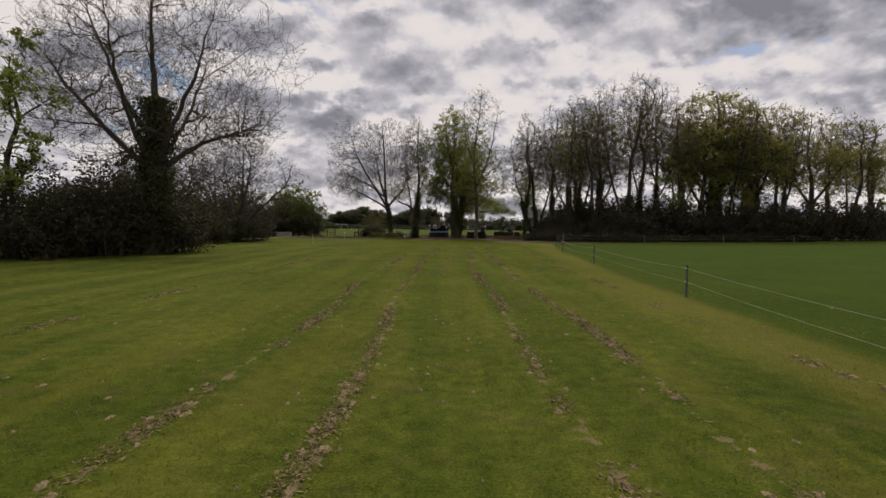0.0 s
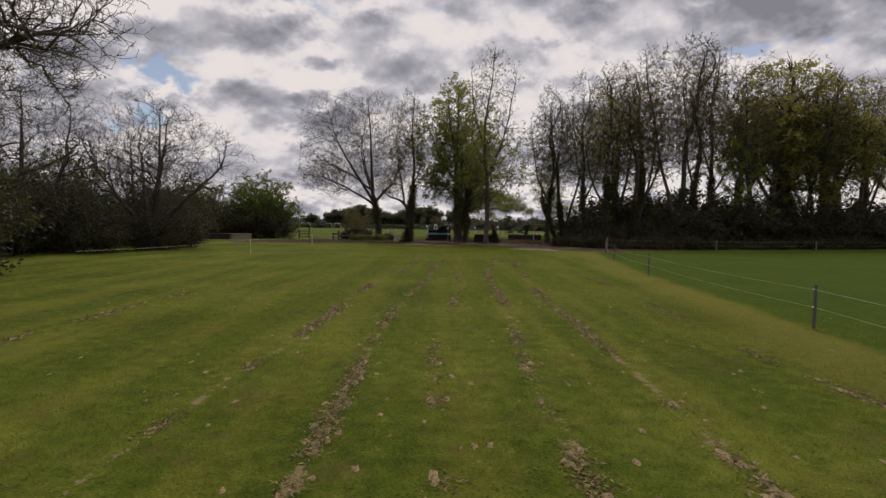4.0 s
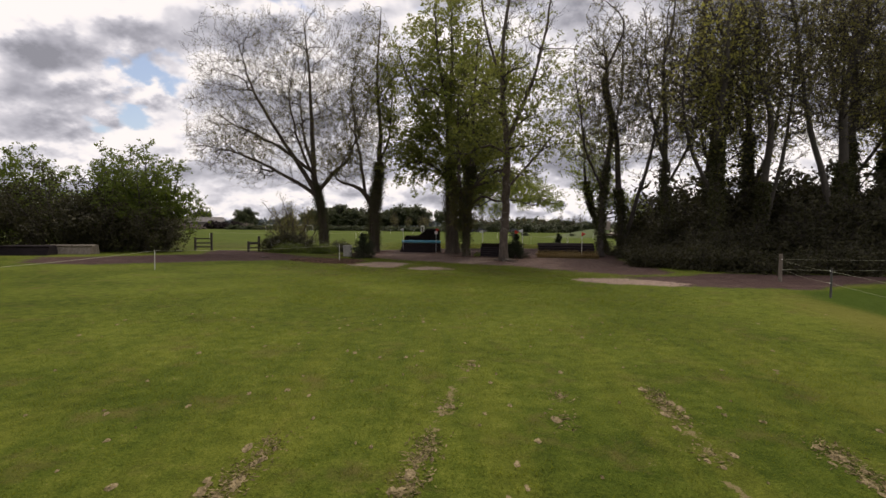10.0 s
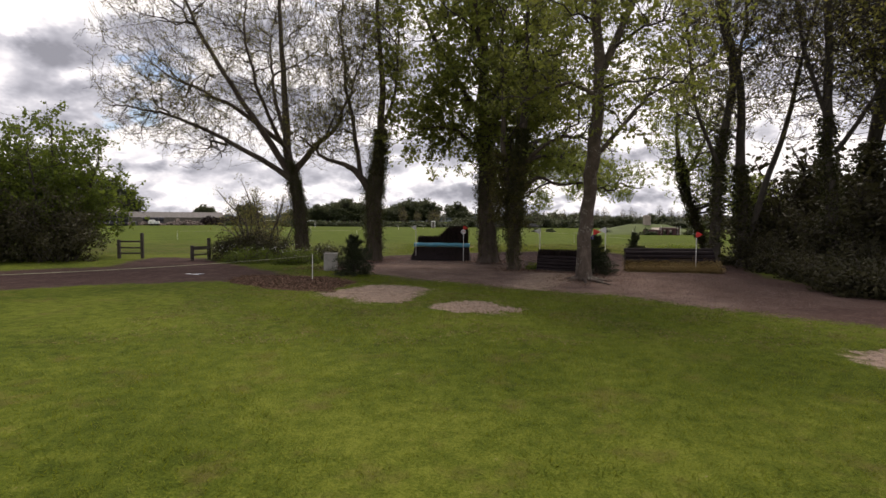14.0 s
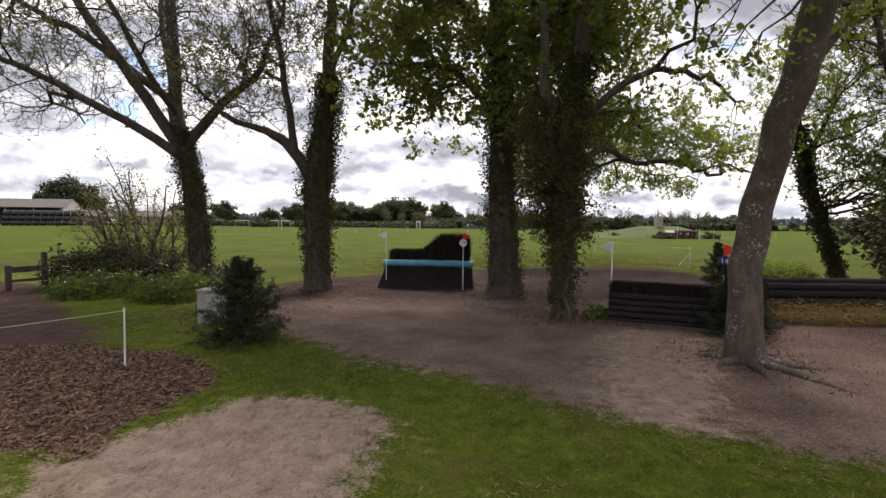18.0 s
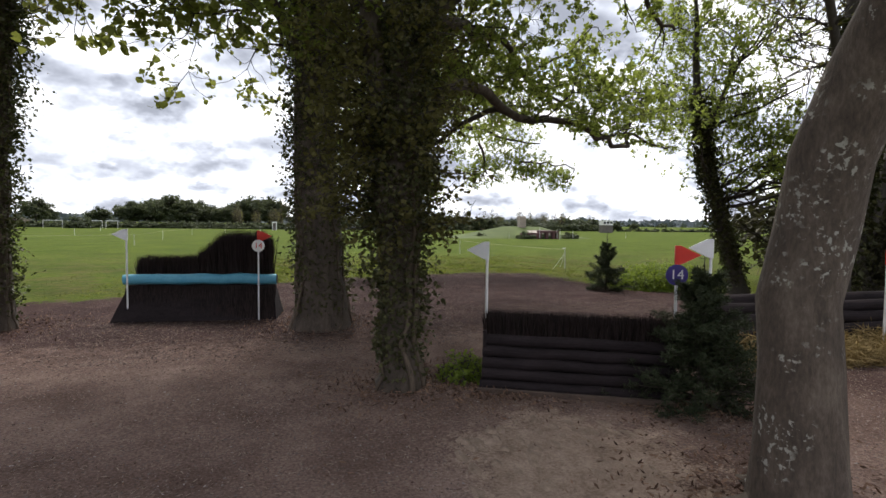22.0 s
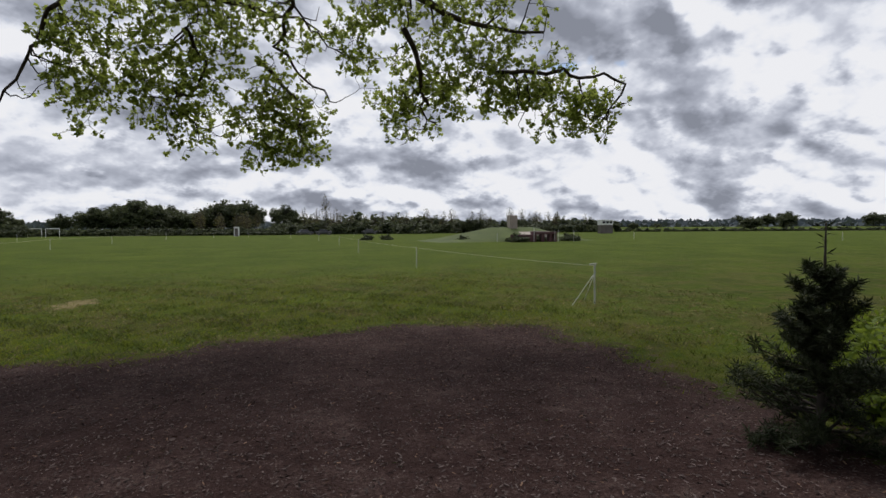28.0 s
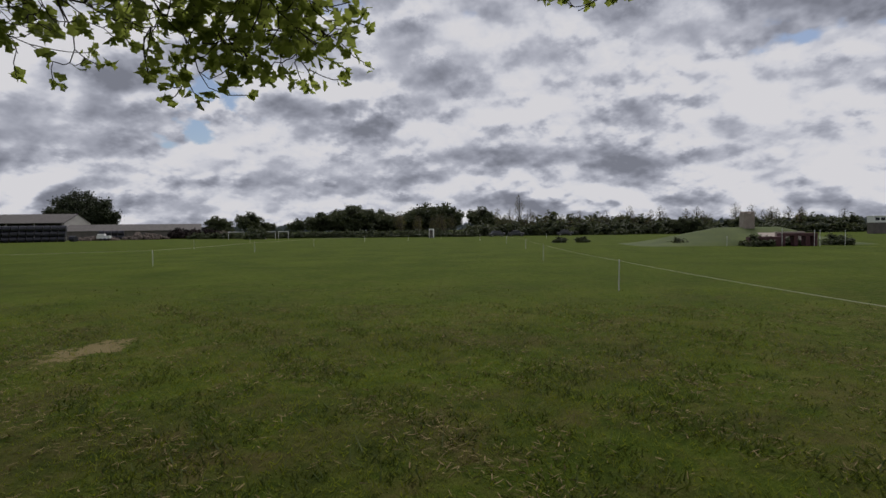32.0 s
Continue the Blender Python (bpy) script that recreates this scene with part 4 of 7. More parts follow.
tree("maple_tree", (2.2, 97.7), "large full-leaved maple with a straight ivy-clad trunk", [
    [(0, 0, 0, 0.58), (-0.1, 0, 2.5, 0.50), (-0.2, 0, 6, 0.43), (-0.3, 0.1, 9, 0.34), (-0.4, 0, 13, 0.25), (-0.2, 0, 18, 0.13), (-0.4, 0, 23.5, 0.03)],
    [(-0.2, 0, 6.2, 0.16), (-1.4, -0.6, 7.6, 0.12), (-2.8, -1.0, 8.2, 0.08), (-4.4, -1.2, 8.0, 0.03)],
    [(-0.2, 0, 8.0, 0.18), (1.4, 1.6, 10, 0.14), (3.2, 3.0, 11, 0.09), (5.0, 3.8, 10.8, 0.03)],
    [(-0.3, 0, 8.6, 0.2), (-2.0, 0.4, 11.5, 0.16), (-3.8, 0.6, 15.0, 0.10), (-5.0, 0.4, 19.0, 0.03)]] + [
[(-0.3, 0, 9.4, 0.2), (1.2, -0.8, 12.5, 0.15), (3.0, -1.4, 16.0, 0.10), (4.4, -1.6, 20.0, 0.03)],
    [(-0.4, 0, 11, 0.17), (-0.9, -1.8, 14.0, 0.13), (-1.6, -3.4, 17.5, 0.09), (-1.8, -4.4, 20.5, 0.03)],
    [(-0.3, 0, 7.4, 0.15), (0.6, -1.8, 9.2, 0.11), (1.8, -3.6, 9.8, 0.07), (2.6, -5.0, 9.4, 0.03)],
], 13, blobs=[(-0.4, 0, 14.6, 6.8, 6.2, 9.2, 5600), (-3.6, -0.8, 8.6, 3.0, 2.8, 2.6, 700), (3.4, 1.5, 9.6, 3.4, 3.2, 3.2, 800), (1.6, -3.6, 9.4, 2.6, 2.4, 2.2, 450)], fork=5.8, shares=(80, 18, 6, 1), clump=0.42, leaf=leaf_maple, per=7, size=0.18, shape=MAPLE_LEAF, ivy=8.5, ivy_n=10000, ivy_size=0.085,
    blur=0.08, clear=5.0, ivy_deep=0.12, flare=1.25, whorls=True, droop=0.25, twig_r=0.008)

IVY_OAK = tree("ivy_oak", (3.1, 92.7), "oak with twin stems wrapped in shaggy ivy and spreading leafy limbs", [
    [(0, 0, 0, 0.27), (0.05, 0.0, 1.2, 0.24), (0.0, 0, 2.6, 0.30), (0.0, 0, 3.6, 0.31), (0.1, 0.1, 5.2, 0.25), (0.5, 0.3, 8, 0.2), (0.6, 0.3, 12, 0.13), (0.9, 0.2, 18, 0.04)],
    [(0, 0, 2.6, 0.2), (-0.35, 0.1, 4.4, 0.18), (-0.6, 0.1, 7, 0.14), (-0.7, 0.3, 11, 0.09), (-0.4, 0.4, 15.5, 0.03)],
    [(0.05, 0.05, 3.9, 0.15), (1.4, 1.2, 5.0, 0.10), (3.0, 2.2, 4.7, 0.085), (4.6, 3.0, 4.9, 0.075), (5.6, 3.5, 4.55, 0.06), (6.4, 3.8, 4.5, 0.055), (7.4, 4.7, 5.1, 0.04), (8.8, 5.2, 4.9, 0.02)]] + [
[(0.1, 0.1, 5.2, 0.20), (0.4, 5.0, 7.7, 0.17), (0.9, 11.0, 8.3, 0.14), (1.4, 15.2, 8.0, 0.11), (1.9, 17.0, 7.3, 0.09), (2.7, 17.6, 6.4, 0.075), (4.0, 18.0, 6.05, 0.05), (5.4, 18.2, 5.5, 0.02)],
    [(0.3, 0.2, 5.6, 0.13), (1.8, -0.1, 6.7, 0.10), (3.4, 0.3, 7.1, 0.07), (4.9, 0.9, 6.6, 0.03)],
    [(0.2, 0.2, 5.8, 0.21), (2.2, 6.0, 7.7, 0.18), (4.4, 11.6, 8.2, 0.15), (5.8, 15.4, 7.6, 0.13), (6.5, 16.7, 6.9, 0.115), (7.6, 17.0, 6.45, 0.09), (8.9, 17.1, 5.85, 0.06), (10.1, 16.7, 5.3, 0.03)]] + [
[(7.4, 17.0, 6.5, 0.07), (8.0, 17.6, 5.7, 0.05), (8.1, 18.4, 5.1, 0.035), (7.8, 18.9, 4.7, 0.02)],
    [(9.4, 16.9, 5.7, 0.05), (10.4, 16.2, 5.5, 0.04), (11.3, 16.1, 5.05, 0.03), (12.1, 16.5, 4.55, 0.015)],
    [(1.7, 16.8, 7.8, 0.07), (1.2, 17.6, 6.7, 0.05), (0.9, 18.0, 5.8, 0.035), (0.8, 17.8, 5.1, 0.02)],
    [(3.0, 17.7, 6.3, 0.05), (3.2, 18.6, 5.9, 0.04), (2.9, 19.0, 5.4, 0.03), (2.6, 19.2, 5.0, 0.015)]] + [
[(4.4, 18.1, 5.9, 0.045), (5.0, 18.0, 5.1, 0.035), (5.2, 17.9, 4.5, 0.025), (5.25, 17.8, 3.95, 0.015)],
    [(5.9, 15.6, 7.9, 0.06), (5.0, 17.2, 7.0, 0.05), (4.7, 18.3, 6.4, 0.035), (5.5, 18.9, 5.8, 0.02)],
    [(0.1, 0.1, 5.6, 0.14), (1.8, 1.8, 6.3, 0.10), (3.6, 3.8, 6.6, 0.07), (5.4, 5.4, 6.2, 0.05), (7.0, 6.4, 5.8, 0.02)],
], 14, blobs=[
    (0.4, 0.3, 11.8, 4.8, 4.6, 6.6, 1100), (4.4, 2.5, 5.3, 2.0, 1.6, 0.9, 330), (7.2, 4.3, 5.4, 1.9, 1.5, 1.0, 320), (2.1, 1.9, 6.0, 1.6, 1.3, 1.2, 190), (5.5, 4.8, 6.6, 2.4, 2.2, 1.1, 320), (3.6, 0.4, 6.9, 1.8, 1.4, 0.9, 140),
    (0.6, 7.3, 7.2, 2.2, 2.4, 1.3, 420), (3.4, 8.0, 7.0, 2.2, 2.4, 1.2, 420), (5.6, 11.0, 6.9, 2.4, 2.2, 1.1, 420), (2.4, 11.6, 7.1, 2.2, 2.0, 1.2, 360), (2.4, 3.8, 6.1, 1.9, 1.5, 1.0, 340), (-1.2, 3.0, 6.4, 1.9, 1.9, 1.3, 260)] + [(0.5, 5.3, 5.0, 1.4, 1.3, 0.9, 260), (1.6, 7.2, 5.6, 1.6, 1.4, 0.9, 280),
    (1.1, 17.8, 5.5, 0.95, 0.8, 1.15, 270), (2.8, 18.3, 5.15, 1.15, 0.9, 1.3, 430), (4.9, 18.0, 4.7, 1.05, 0.8, 1.3, 460), (3.4, 17.8, 6.8, 2.6, 1.4, 1.1, 560),
    (7.9, 18.6, 5.3, 1.0, 0.8, 1.1, 280), (9.2, 17.1, 5.65, 1.2, 0.9, 1.0, 320), (10.5, 16.6, 5.2, 0.9, 0.8, 0.95, 220), (11.8, 16.5, 4.9, 0.75, 0.7, 0.75, 180), (8.4, 17.3, 7.2, 2.6, 1.4, 1.0, 460), (6.4, 18.1, 6.4, 0.7, 0.7, 0.95, 130)],
    fork=4.0, shares=(40, 12, 5, 1), clump=0.20, wobble=0.30, leaf=leaf_oak, per=8, size=0.102, shape=OAK_LEAF, ivy=7.5, ivy_n=15000, ivy_size=0.08, blur=0.02, flare=1.4, clear=3.45, ivy_deep=0.13, whorls=True, droop=0.3, twig_r=0.005)

rng = np.random.default_rng(140)                    # loose sprays of leafy shoots on the oak's ivied trunk
trunk_line = np.zeros((1, 12, 3))
trunk_line[0, :, 2] = np.linspace(2.3, 5.4, 12)
spray = sprout(rng, trunk_line, np.full((1, 12), 0.04), 84, 0.0, 1.0, 1.1, 78, -0.04, 0.16, 6, 0.4, 0.3, 0.0, 0.006)
stem_line = trunk_line * 1.08 + np.array((-0.4, 0.1, 0.1))
more, more_r = sprout(rng, stem_line, np.full((1, 12), 0.04), 110, 0.0, 1.0, 1.1, 78, -0.03, 0.16, 6, 0.4, 0.3, 0.0, 0.006)
outward = more[:, -1, 0] < -0.5
spray = (np.concatenate([spray[0], more[outward]]), np.concatenate([spray[1], more_r[outward]]))
fine_spray = sprout(rng, *spray, 5, 0.35, 1.0, -0.4, 45, 0.0, 0.2, 3, 0.6, 0.4, 0.4, 0.004)
part("shoot_branchwork", mesh_np("shoot_branchwork", *join_np([tubes(*spray, 4), tubes(*fine_spray, 3)]), True), twig_mat, IVY_OAK)
part("shoot_leaves", mesh_np("shoot_leaves", *leaves(rng, np.concatenate([along(rng, fine_spray[0], 9, 0.07), along(rng, spray[0], 12, 0.07)]), 0.08, MAPLE_LEAF)), leaf_shade, IVY_OAK)

tree("leaning_sycamore", (5.68, 88.25), "leaning sycamore with smooth lichen-spotted grey bark and bare roots", [
    [(0, 0, 0, 0.33), (0, 0, 1.4, 0.305), (0, -0.03, 2.6, 0.295), (0.03, -0.42, 3.8, 0.285), (-0.05, -1.0, 4.8, 0.28), (-0.15, -1.8, 6.4, 0.25), (-0.3, -2.6, 8.5, 0.21), (-0.6, -3.0, 11, 0.17), (-0.7, -3.1, 15, 0.12), (0.1, -3.0, 20, 0.07), (0.5, -2.8, 24.5, 0.03)],
    [(-0.28, -2.5, 8.2, 0.17), (0.6, -2.7, 10.5, 0.14), (1.5, -2.6, 13.5, 0.10), (2.2, -2.4, 18, 0.06), (2.8, -2.2, 22, 0.03)]] + [
[(-0.08, -1.2, 5.2, 0.11), (1.4, -0.8, 6.8, 0.09), (3.0, 0, 8.4, 0.06), (4.2, 0.4, 9.8, 0.02)],
    [(-0.25, -2.3, 7.6, 0.1), (-1.5, -1.9, 8.2, 0.07), (-2.8, -1.0, 8.0, 0.05), (-3.8, -0.6, 7.4, 0.02)],
    [(-0.6, -3.0, 12, 0.11), (-1.6, -3.2, 15, 0.08), (-2.2, -3.0, 19, 0.05), (-2.4, -2.8, 23, 0.02)],
], 15, blobs=[(0.3, -2.6, 12.0, 4.4, 4.0, 6.6, 2300), (0.4, -2.8, 20.0, 3.2, 3.0, 5.2, 1700), (3.0, 0, 8.6, 2.4, 2.0, 1.8, 330), (-2.6, -1.2, 8.2, 2.2, 1.8, 1.6, 300)], fork=6.0, shares=(80, 18, 5, 1), clump=0.32, leaf=leaf_maple, per=6, size=0.13, shape=MAPLE_LEAF, blur=0.05, bark=bark_smooth, flare=1.28, clear=5.2, twig_r=0.007, whorls=True, thin_above=14.0)

tree("leaning_ivy_tree", (17.5, 100.4), "small leaning tree covered in ivy at the wood's edge", [
    [(0, 0, 0, 0.28), (-0.5, 0, 1.6, 0.24), (-1.3, -0.1, 3.4, 0.22), (-2.2, -0.2, 6, 0.16), (-2.6, -0.3, 9, 0.09), (-2.4, 0, 12, 0.03)],
    [(-1.3, -0.1, 3.4, 0.12), (-2.1, -0.3, 4.4, 0.08), (-2.8, -0.5, 4.9, 0.03)],
    [(-2.0, -0.2, 5.4, 0.12), (-0.8, 0.3, 7.4, 0.09), (0.4, 0.6, 10, 0.03)],
], 16, blobs=[(-1.2, 0, 8.4, 2.8, 2.8, 4.6, 2000), (-0.3, -1.2, 5.2, 1.8, 1.4, 1.3, 420), (1.6, -1.5, 4.4, 1.6, 1.3, 1.4, 380)], fork=3.2, shares=(60, 15, 5, 1), clump=0.25, clear=2.8, leaf=leaf_oak, per=6, size=0.12, shape=OAK_LEAF, blur=0.04, whorls=True, ivy=7.0, ivy_n=5200, ivy_size=0.13, bark=bark_dark, twig_r=0.008)

# -- the wood along the pasture: a few grown trees, then copies of them --
WOOD_TALL = tree("bare_ash", (15.0, 95.0), "tall thin ash in bud with ivy on its lower trunk", [
    straight(22, 0.27, (0.6, 0.3), 0.8, 1), [(0.1, 0.1, 7, 0.14), (1.2, 0.6, 10.5, 0.11), (2.2, 0.8, 15, 0.07), (2.7, 1, 20.5, 0.03)], [(0.1, 0.1, 6, 0.12), (-1.5, -0.4, 9, 0.09), (-2.5, -0.6, 13.5, 0.06), (-2.9, -0.5, 18, 0.03)]],
    21, blobs=[(0.3, 0.2, 15.0, 3.4, 3.2, 8.0, 2000), (1.8, 0.7, 14.0, 3.0, 2.8, 6.0, 900), (-1.9, -0.4, 12.5, 2.8, 2.6, 5.4, 800)], fork=6.0, twig_r=0.012, wobble=0.24, leaf=leaf_bud, per=2, size=0.13, blur=0.06, clear=6.0, ivy=8, ivy_n=2600, ivy_size=0.17, bark=bark_dark, group="trees of the wood")
WOOD_FORK = tree("twin_stemmed_ash", (17.6, 96.4), "twin-stemmed ash in bud leaning over the wood's edge", [
    straight(20, 0.3, (-2.2, -0.6), 0.8, 2), [(0, 0, 1.2, 0.2), (0.9, -0.4, 5, 0.17), (2.0, -0.8, 10, 0.12), (3.0, -1, 15.5, 0.07), (3.2, -1, 20, 0.03)]],
    22, blobs=[(-1.6, -0.4, 14.0, 3.6, 3.2, 7.0, 1700), (2.4, -0.8, 14.0, 3.6, 3.2, 7.0, 1700)], fork=5.0, twig_r=0.012, wobble=0.24, leaf=leaf_bud, per=3, size=0.13, blur=0.06, clear=5.5, ivy=6, ivy_n=2600, ivy_size=0.17, bark=bark_dark, group="trees of the wood")
WOOD_OAK = tree("woodland_oak", (47, 95), "dark full-leaved oak at the back of the pasture", [
    straight(22, 0.5, (0.5, 0), 0.4, 3), [(0, 0, 6, 0.25), (2.4, 0.5, 9.5, 0.18), (4.6, 1, 13, 0.1), (6, 1, 15.5, 0.03)], [(0, 0, 6.5, 0.25), (-2.6, -0.5, 10, 0.18), (-4.6, -1, 13.5, 0.1), (-5.8, -0.6, 16, 0.03)]],
    23, blobs=[(0.2, 0, 14.5, 6.6, 6.0, 8.6, 1500), (3.8, 0.8, 12.0, 4.0, 3.6, 4.2, 450), (-3.8, -0.8, 12.4, 4.0, 3.6, 4.4, 450)], fork=6.0, shares=(60, 18, 6, 1), clump=0.45, leaf=leaf_wood, per=4, size=0.26, shape=MAPLE_LEAF, whorls=True, ivy=7, ivy_n=1800, ivy_size=0.2, bark=bark_dark, blur=0.12, clear=5.5, twig_r=0.012, group="trees of the wood")
WOOD_IVY = tree("ivy_covered_ash", (21, 88), "ash hung with ivy almost to its top", [
    straight(20, 0.32, (0.4, -1.2), 0.45, 4), [(0, 0, 5, 0.16), (-1.6, 0.2, 8.5, 0.12), (-2.4, 0.3, 13, 0.07), (-2.2, 0, 17, 0.03)]],
    24, blobs=[(0, -0.6, 13.0, 3.4, 3.2, 7.4, 750), (-2.0, 0.2, 12.0, 2.6, 2.4, 5.0, 300)], fork=4.5, shares=(60, 12, 3, 1), leaf=leaf_wood, per=3, size=0.18, shape=MAPLE_LEAF, whorls=True, blur=0.08, clear=4.5, twig_r=0.012, ivy=9, ivy_n=4200, ivy_size=0.19, bark=bark_dark, group="trees of the wood")

rng = np.random.default_rng(5)
for src, x, y, s, a in ((WOOD_TALL, 19.6, 92.0, 0.85, 100), (WOOD_TALL, 23.4, 92.5, 0.9, 250), (WOOD_FORK, 25.6, 89.6, 0.85, 30), (WOOD_FORK, 25.5, 98, 1.05, 40), 
                        (WOOD_IVY, 29.5, 97, 1.05, 200), (WOOD_FORK, 31, 88.5, 1.08, 190), (WOOD_TALL, 35, 93, 1.08, 20), (WOOD_FORK, 43, 92, 1.0, 230),
                        (WOOD_TALL, 41, 99, 1.1, 100), (WOOD_FORK, 52, 96, 1.0, 300), (WOOD_OAK, 54, 103, 1.1, 20)) + ((WOOD_OAK, 50, 98, 1.05, 320), (WOOD_OAK, 60, 100, 1.0, 75), (WOOD_TALL, 57, 98, 0.95, 170), (WOOD_IVY, 60, 103, 1.1, 70),
                        (WOOD_FORK, 64, 100, 1.0, 10), (WOOD_TALL, 69, 105, 1.0, 60), (WOOD_OAK, 75, 106, 0.95, 110), (WOOD_TALL, 81, 110, 1.0, 210), 
                        (WOOD_IVY, 47, 103, 1.0, 150), (WOOD_FORK, 87, 112, 1.05, 80), (WOOD_OAK, 95, 116, 1.0, 30)):
    s *= 1.2
    copy_thing(src, pose(x, y, 0, 0, 0, a) @ Matrix.Scale(s, 4)).scale = (s, s, s)

# -- undergrowth --
BRAMBLE = bush("bramble_thicket", (15.5, 84.5, 0), "low dark bramble thicket under the trees", 2.6, 1.9, leaf_hedge, 31, 34, 6, 0.17, lean=1.3, shoots=(5, 3))
THICKET = bush("hawthorn_thicket", (24.5, 95.5, 0), "dark tangled hawthorn undergrowth in the wood", 3.4, 6.8, leaf_hedge, 32, 34, 2, 0.27, lean=0.9, shoots=(9, 5), twig=twig_mat, dome=(0, 0, 2.8, 4.3, 4.3, 4.6))
HAZEL = tree("hazel_bush", (-27.8, 101), "tall hazel bush in fresh yellow-green leaf, dark below", [
    [(0, 0, 0, 0.16), (0.3, 0, 2.5, 0.13), (0.2, 0.2, 5.5, 0.09), (0.4, 0, 9.0, 0.03)],
    [(0, 0.2, 0, 0.14), (1.4, 0.6, 2.6, 0.11), (2.6, 0.8, 5.2, 0.07), (3.2, 0.8, 7.6, 0.03)],
    [(0, -0.2, 0, 0.14), (-1.4, -0.4, 2.6, 0.11), (-2.8, -0.6, 5.0, 0.07), (-3.6, -0.6, 7.2, 0.03)],
    [(0.1, 0, 0, 0.12), (0.6, -1.6, 2.6, 0.1), (1.0, -2.8, 5.0, 0.06), (1.0, -3.4, 7.4, 0.03)],
    [(-0.1, 0, 0, 0.12), (-0.6, 1.6, 2.6, 0.1), (-1.0, 2.8, 5.0, 0.06), (-1.0, 3.4, 7.4, 0.03)],
], 33, blobs=[(0, 0, 5.4, 4.8, 4.6, 4.8, 1700), (2.6, 0.4, 3.4, 3.0, 2.8, 2.8, 500), (-2.8, -0.4, 3.4, 3.0, 2.8, 2.8, 500), (0.6, -2.6, 3.0, 3.0, 2.2, 2.4, 400)], fork=0.5, shares=(50, 14, 5, 1), clump=0.38, leaf=leaf_hazel, per=7, size=0.20, shape=MAPLE_LEAF, whorls=True, blur=0.1, bark=bark_dark, twig_r=0.011, flare=1.1, clear=0.3, group="hedge bushes")
HAZEL["category"] = "bush"
HEDGE = bush("hawthorn_bush", (-33, 97, 0), "dense dark hawthorn bush of the field hedge", 4.8, 8.0, leaf_hedge, 34, 34, 8, 0.26, lean=0.9, group="hedge bushes", blur=0.35, dome=(0, 0, 3.2, 5.6, 5.6, 4.8))
for x, y, s, a in ((17.5, 81.5, 1, 70), (20.5, 80.2, 1.05, 160), (24, 80, 1.1, 250), (16.6, 88, 0.9, 20), (17.5, 92, 0.8, 110), (28, 81, 1.1, 40), (32, 82.5, 1.1, 200), (36.5, 83.5, 1.1, 300), (41, 85, 1.1, 30),
                   (45.5, 87, 1.1, 90), (50, 88.5, 1.1, 180), (55, 90.5, 1.1, 270), (60, 92.5, 1.1, 15), (65, 94.5, 1.1, 45), (17.6, 97.6, 0.5, 200)):
    copy_thing(BRAMBLE, pose(x, y, 0, 0, 0, a) @ Matrix.Scale(s, 4)).scale = (s, s, s * (0.75 + 0.6 * ((a * 7) % 100) / 100))
for x, y, s, a in ((23, 92, 0.9, 30), (23.5, 101, 1, 80), (28, 86.5, 0.9, 200), (33, 96, 1, 120), (33.5, 86.5, 0.8, 10), (39, 90, 1.3, 260), (44, 97, 1.5, 50), (47.5, 91.5, 1.2, 340), (52.5, 93, 1.4, 140), (57.5, 95.5, 1.4, 220),
                   (62.5, 97, 1.5, 300), (70, 100, 1.6, 10), (77, 103, 1.6, 90), (84, 106, 1.7, 170), (92, 110, 1.7, 250), (29, 101, 1.0, 310), (27, 101.5, 1.1, 100), (39, 107, 1.3, 220), (43, 108, 1.3, 280), (50, 107, 1.3, 340)) + ((57, 108, 1.3, 20), (64, 108, 1.3, 70), (26.5, 90, 1.0, 150), (21.8, 97.5, 0.8, 15), (38, 104, 1.1, 60), (21.5, 85, 0.8, 100), (20.5, 93, 0.65, 10), (19.5, 89, 0.55, 60), (22.5, 89, 1.0, 190), (18.8, 84.8, 0.7, 250), (26, 84, 0.9, 310), (31, 84.5, 0.9, 20), (27.5, 94.5, 1.3, 140), (25, 98.5, 1.4, 45), (31, 96.5, 1.5, 290), (36, 95.5, 1.5, 75), (22, 99.5, 1.0, 215), (17.4, 94.6, 0.36, 30), (19.3, 96.6, 0.5, 160), (18.4, 91.6, 0.38, 270)):
    s *= 1.0 if x > 40 else 1.15 if x > 27 or y >= 92 else 0.72
    copy_thing(THICKET, pose(x, y, 0, 0, 0, a) @ Matrix.Scale(s, 4)).scale = (s, s, s)

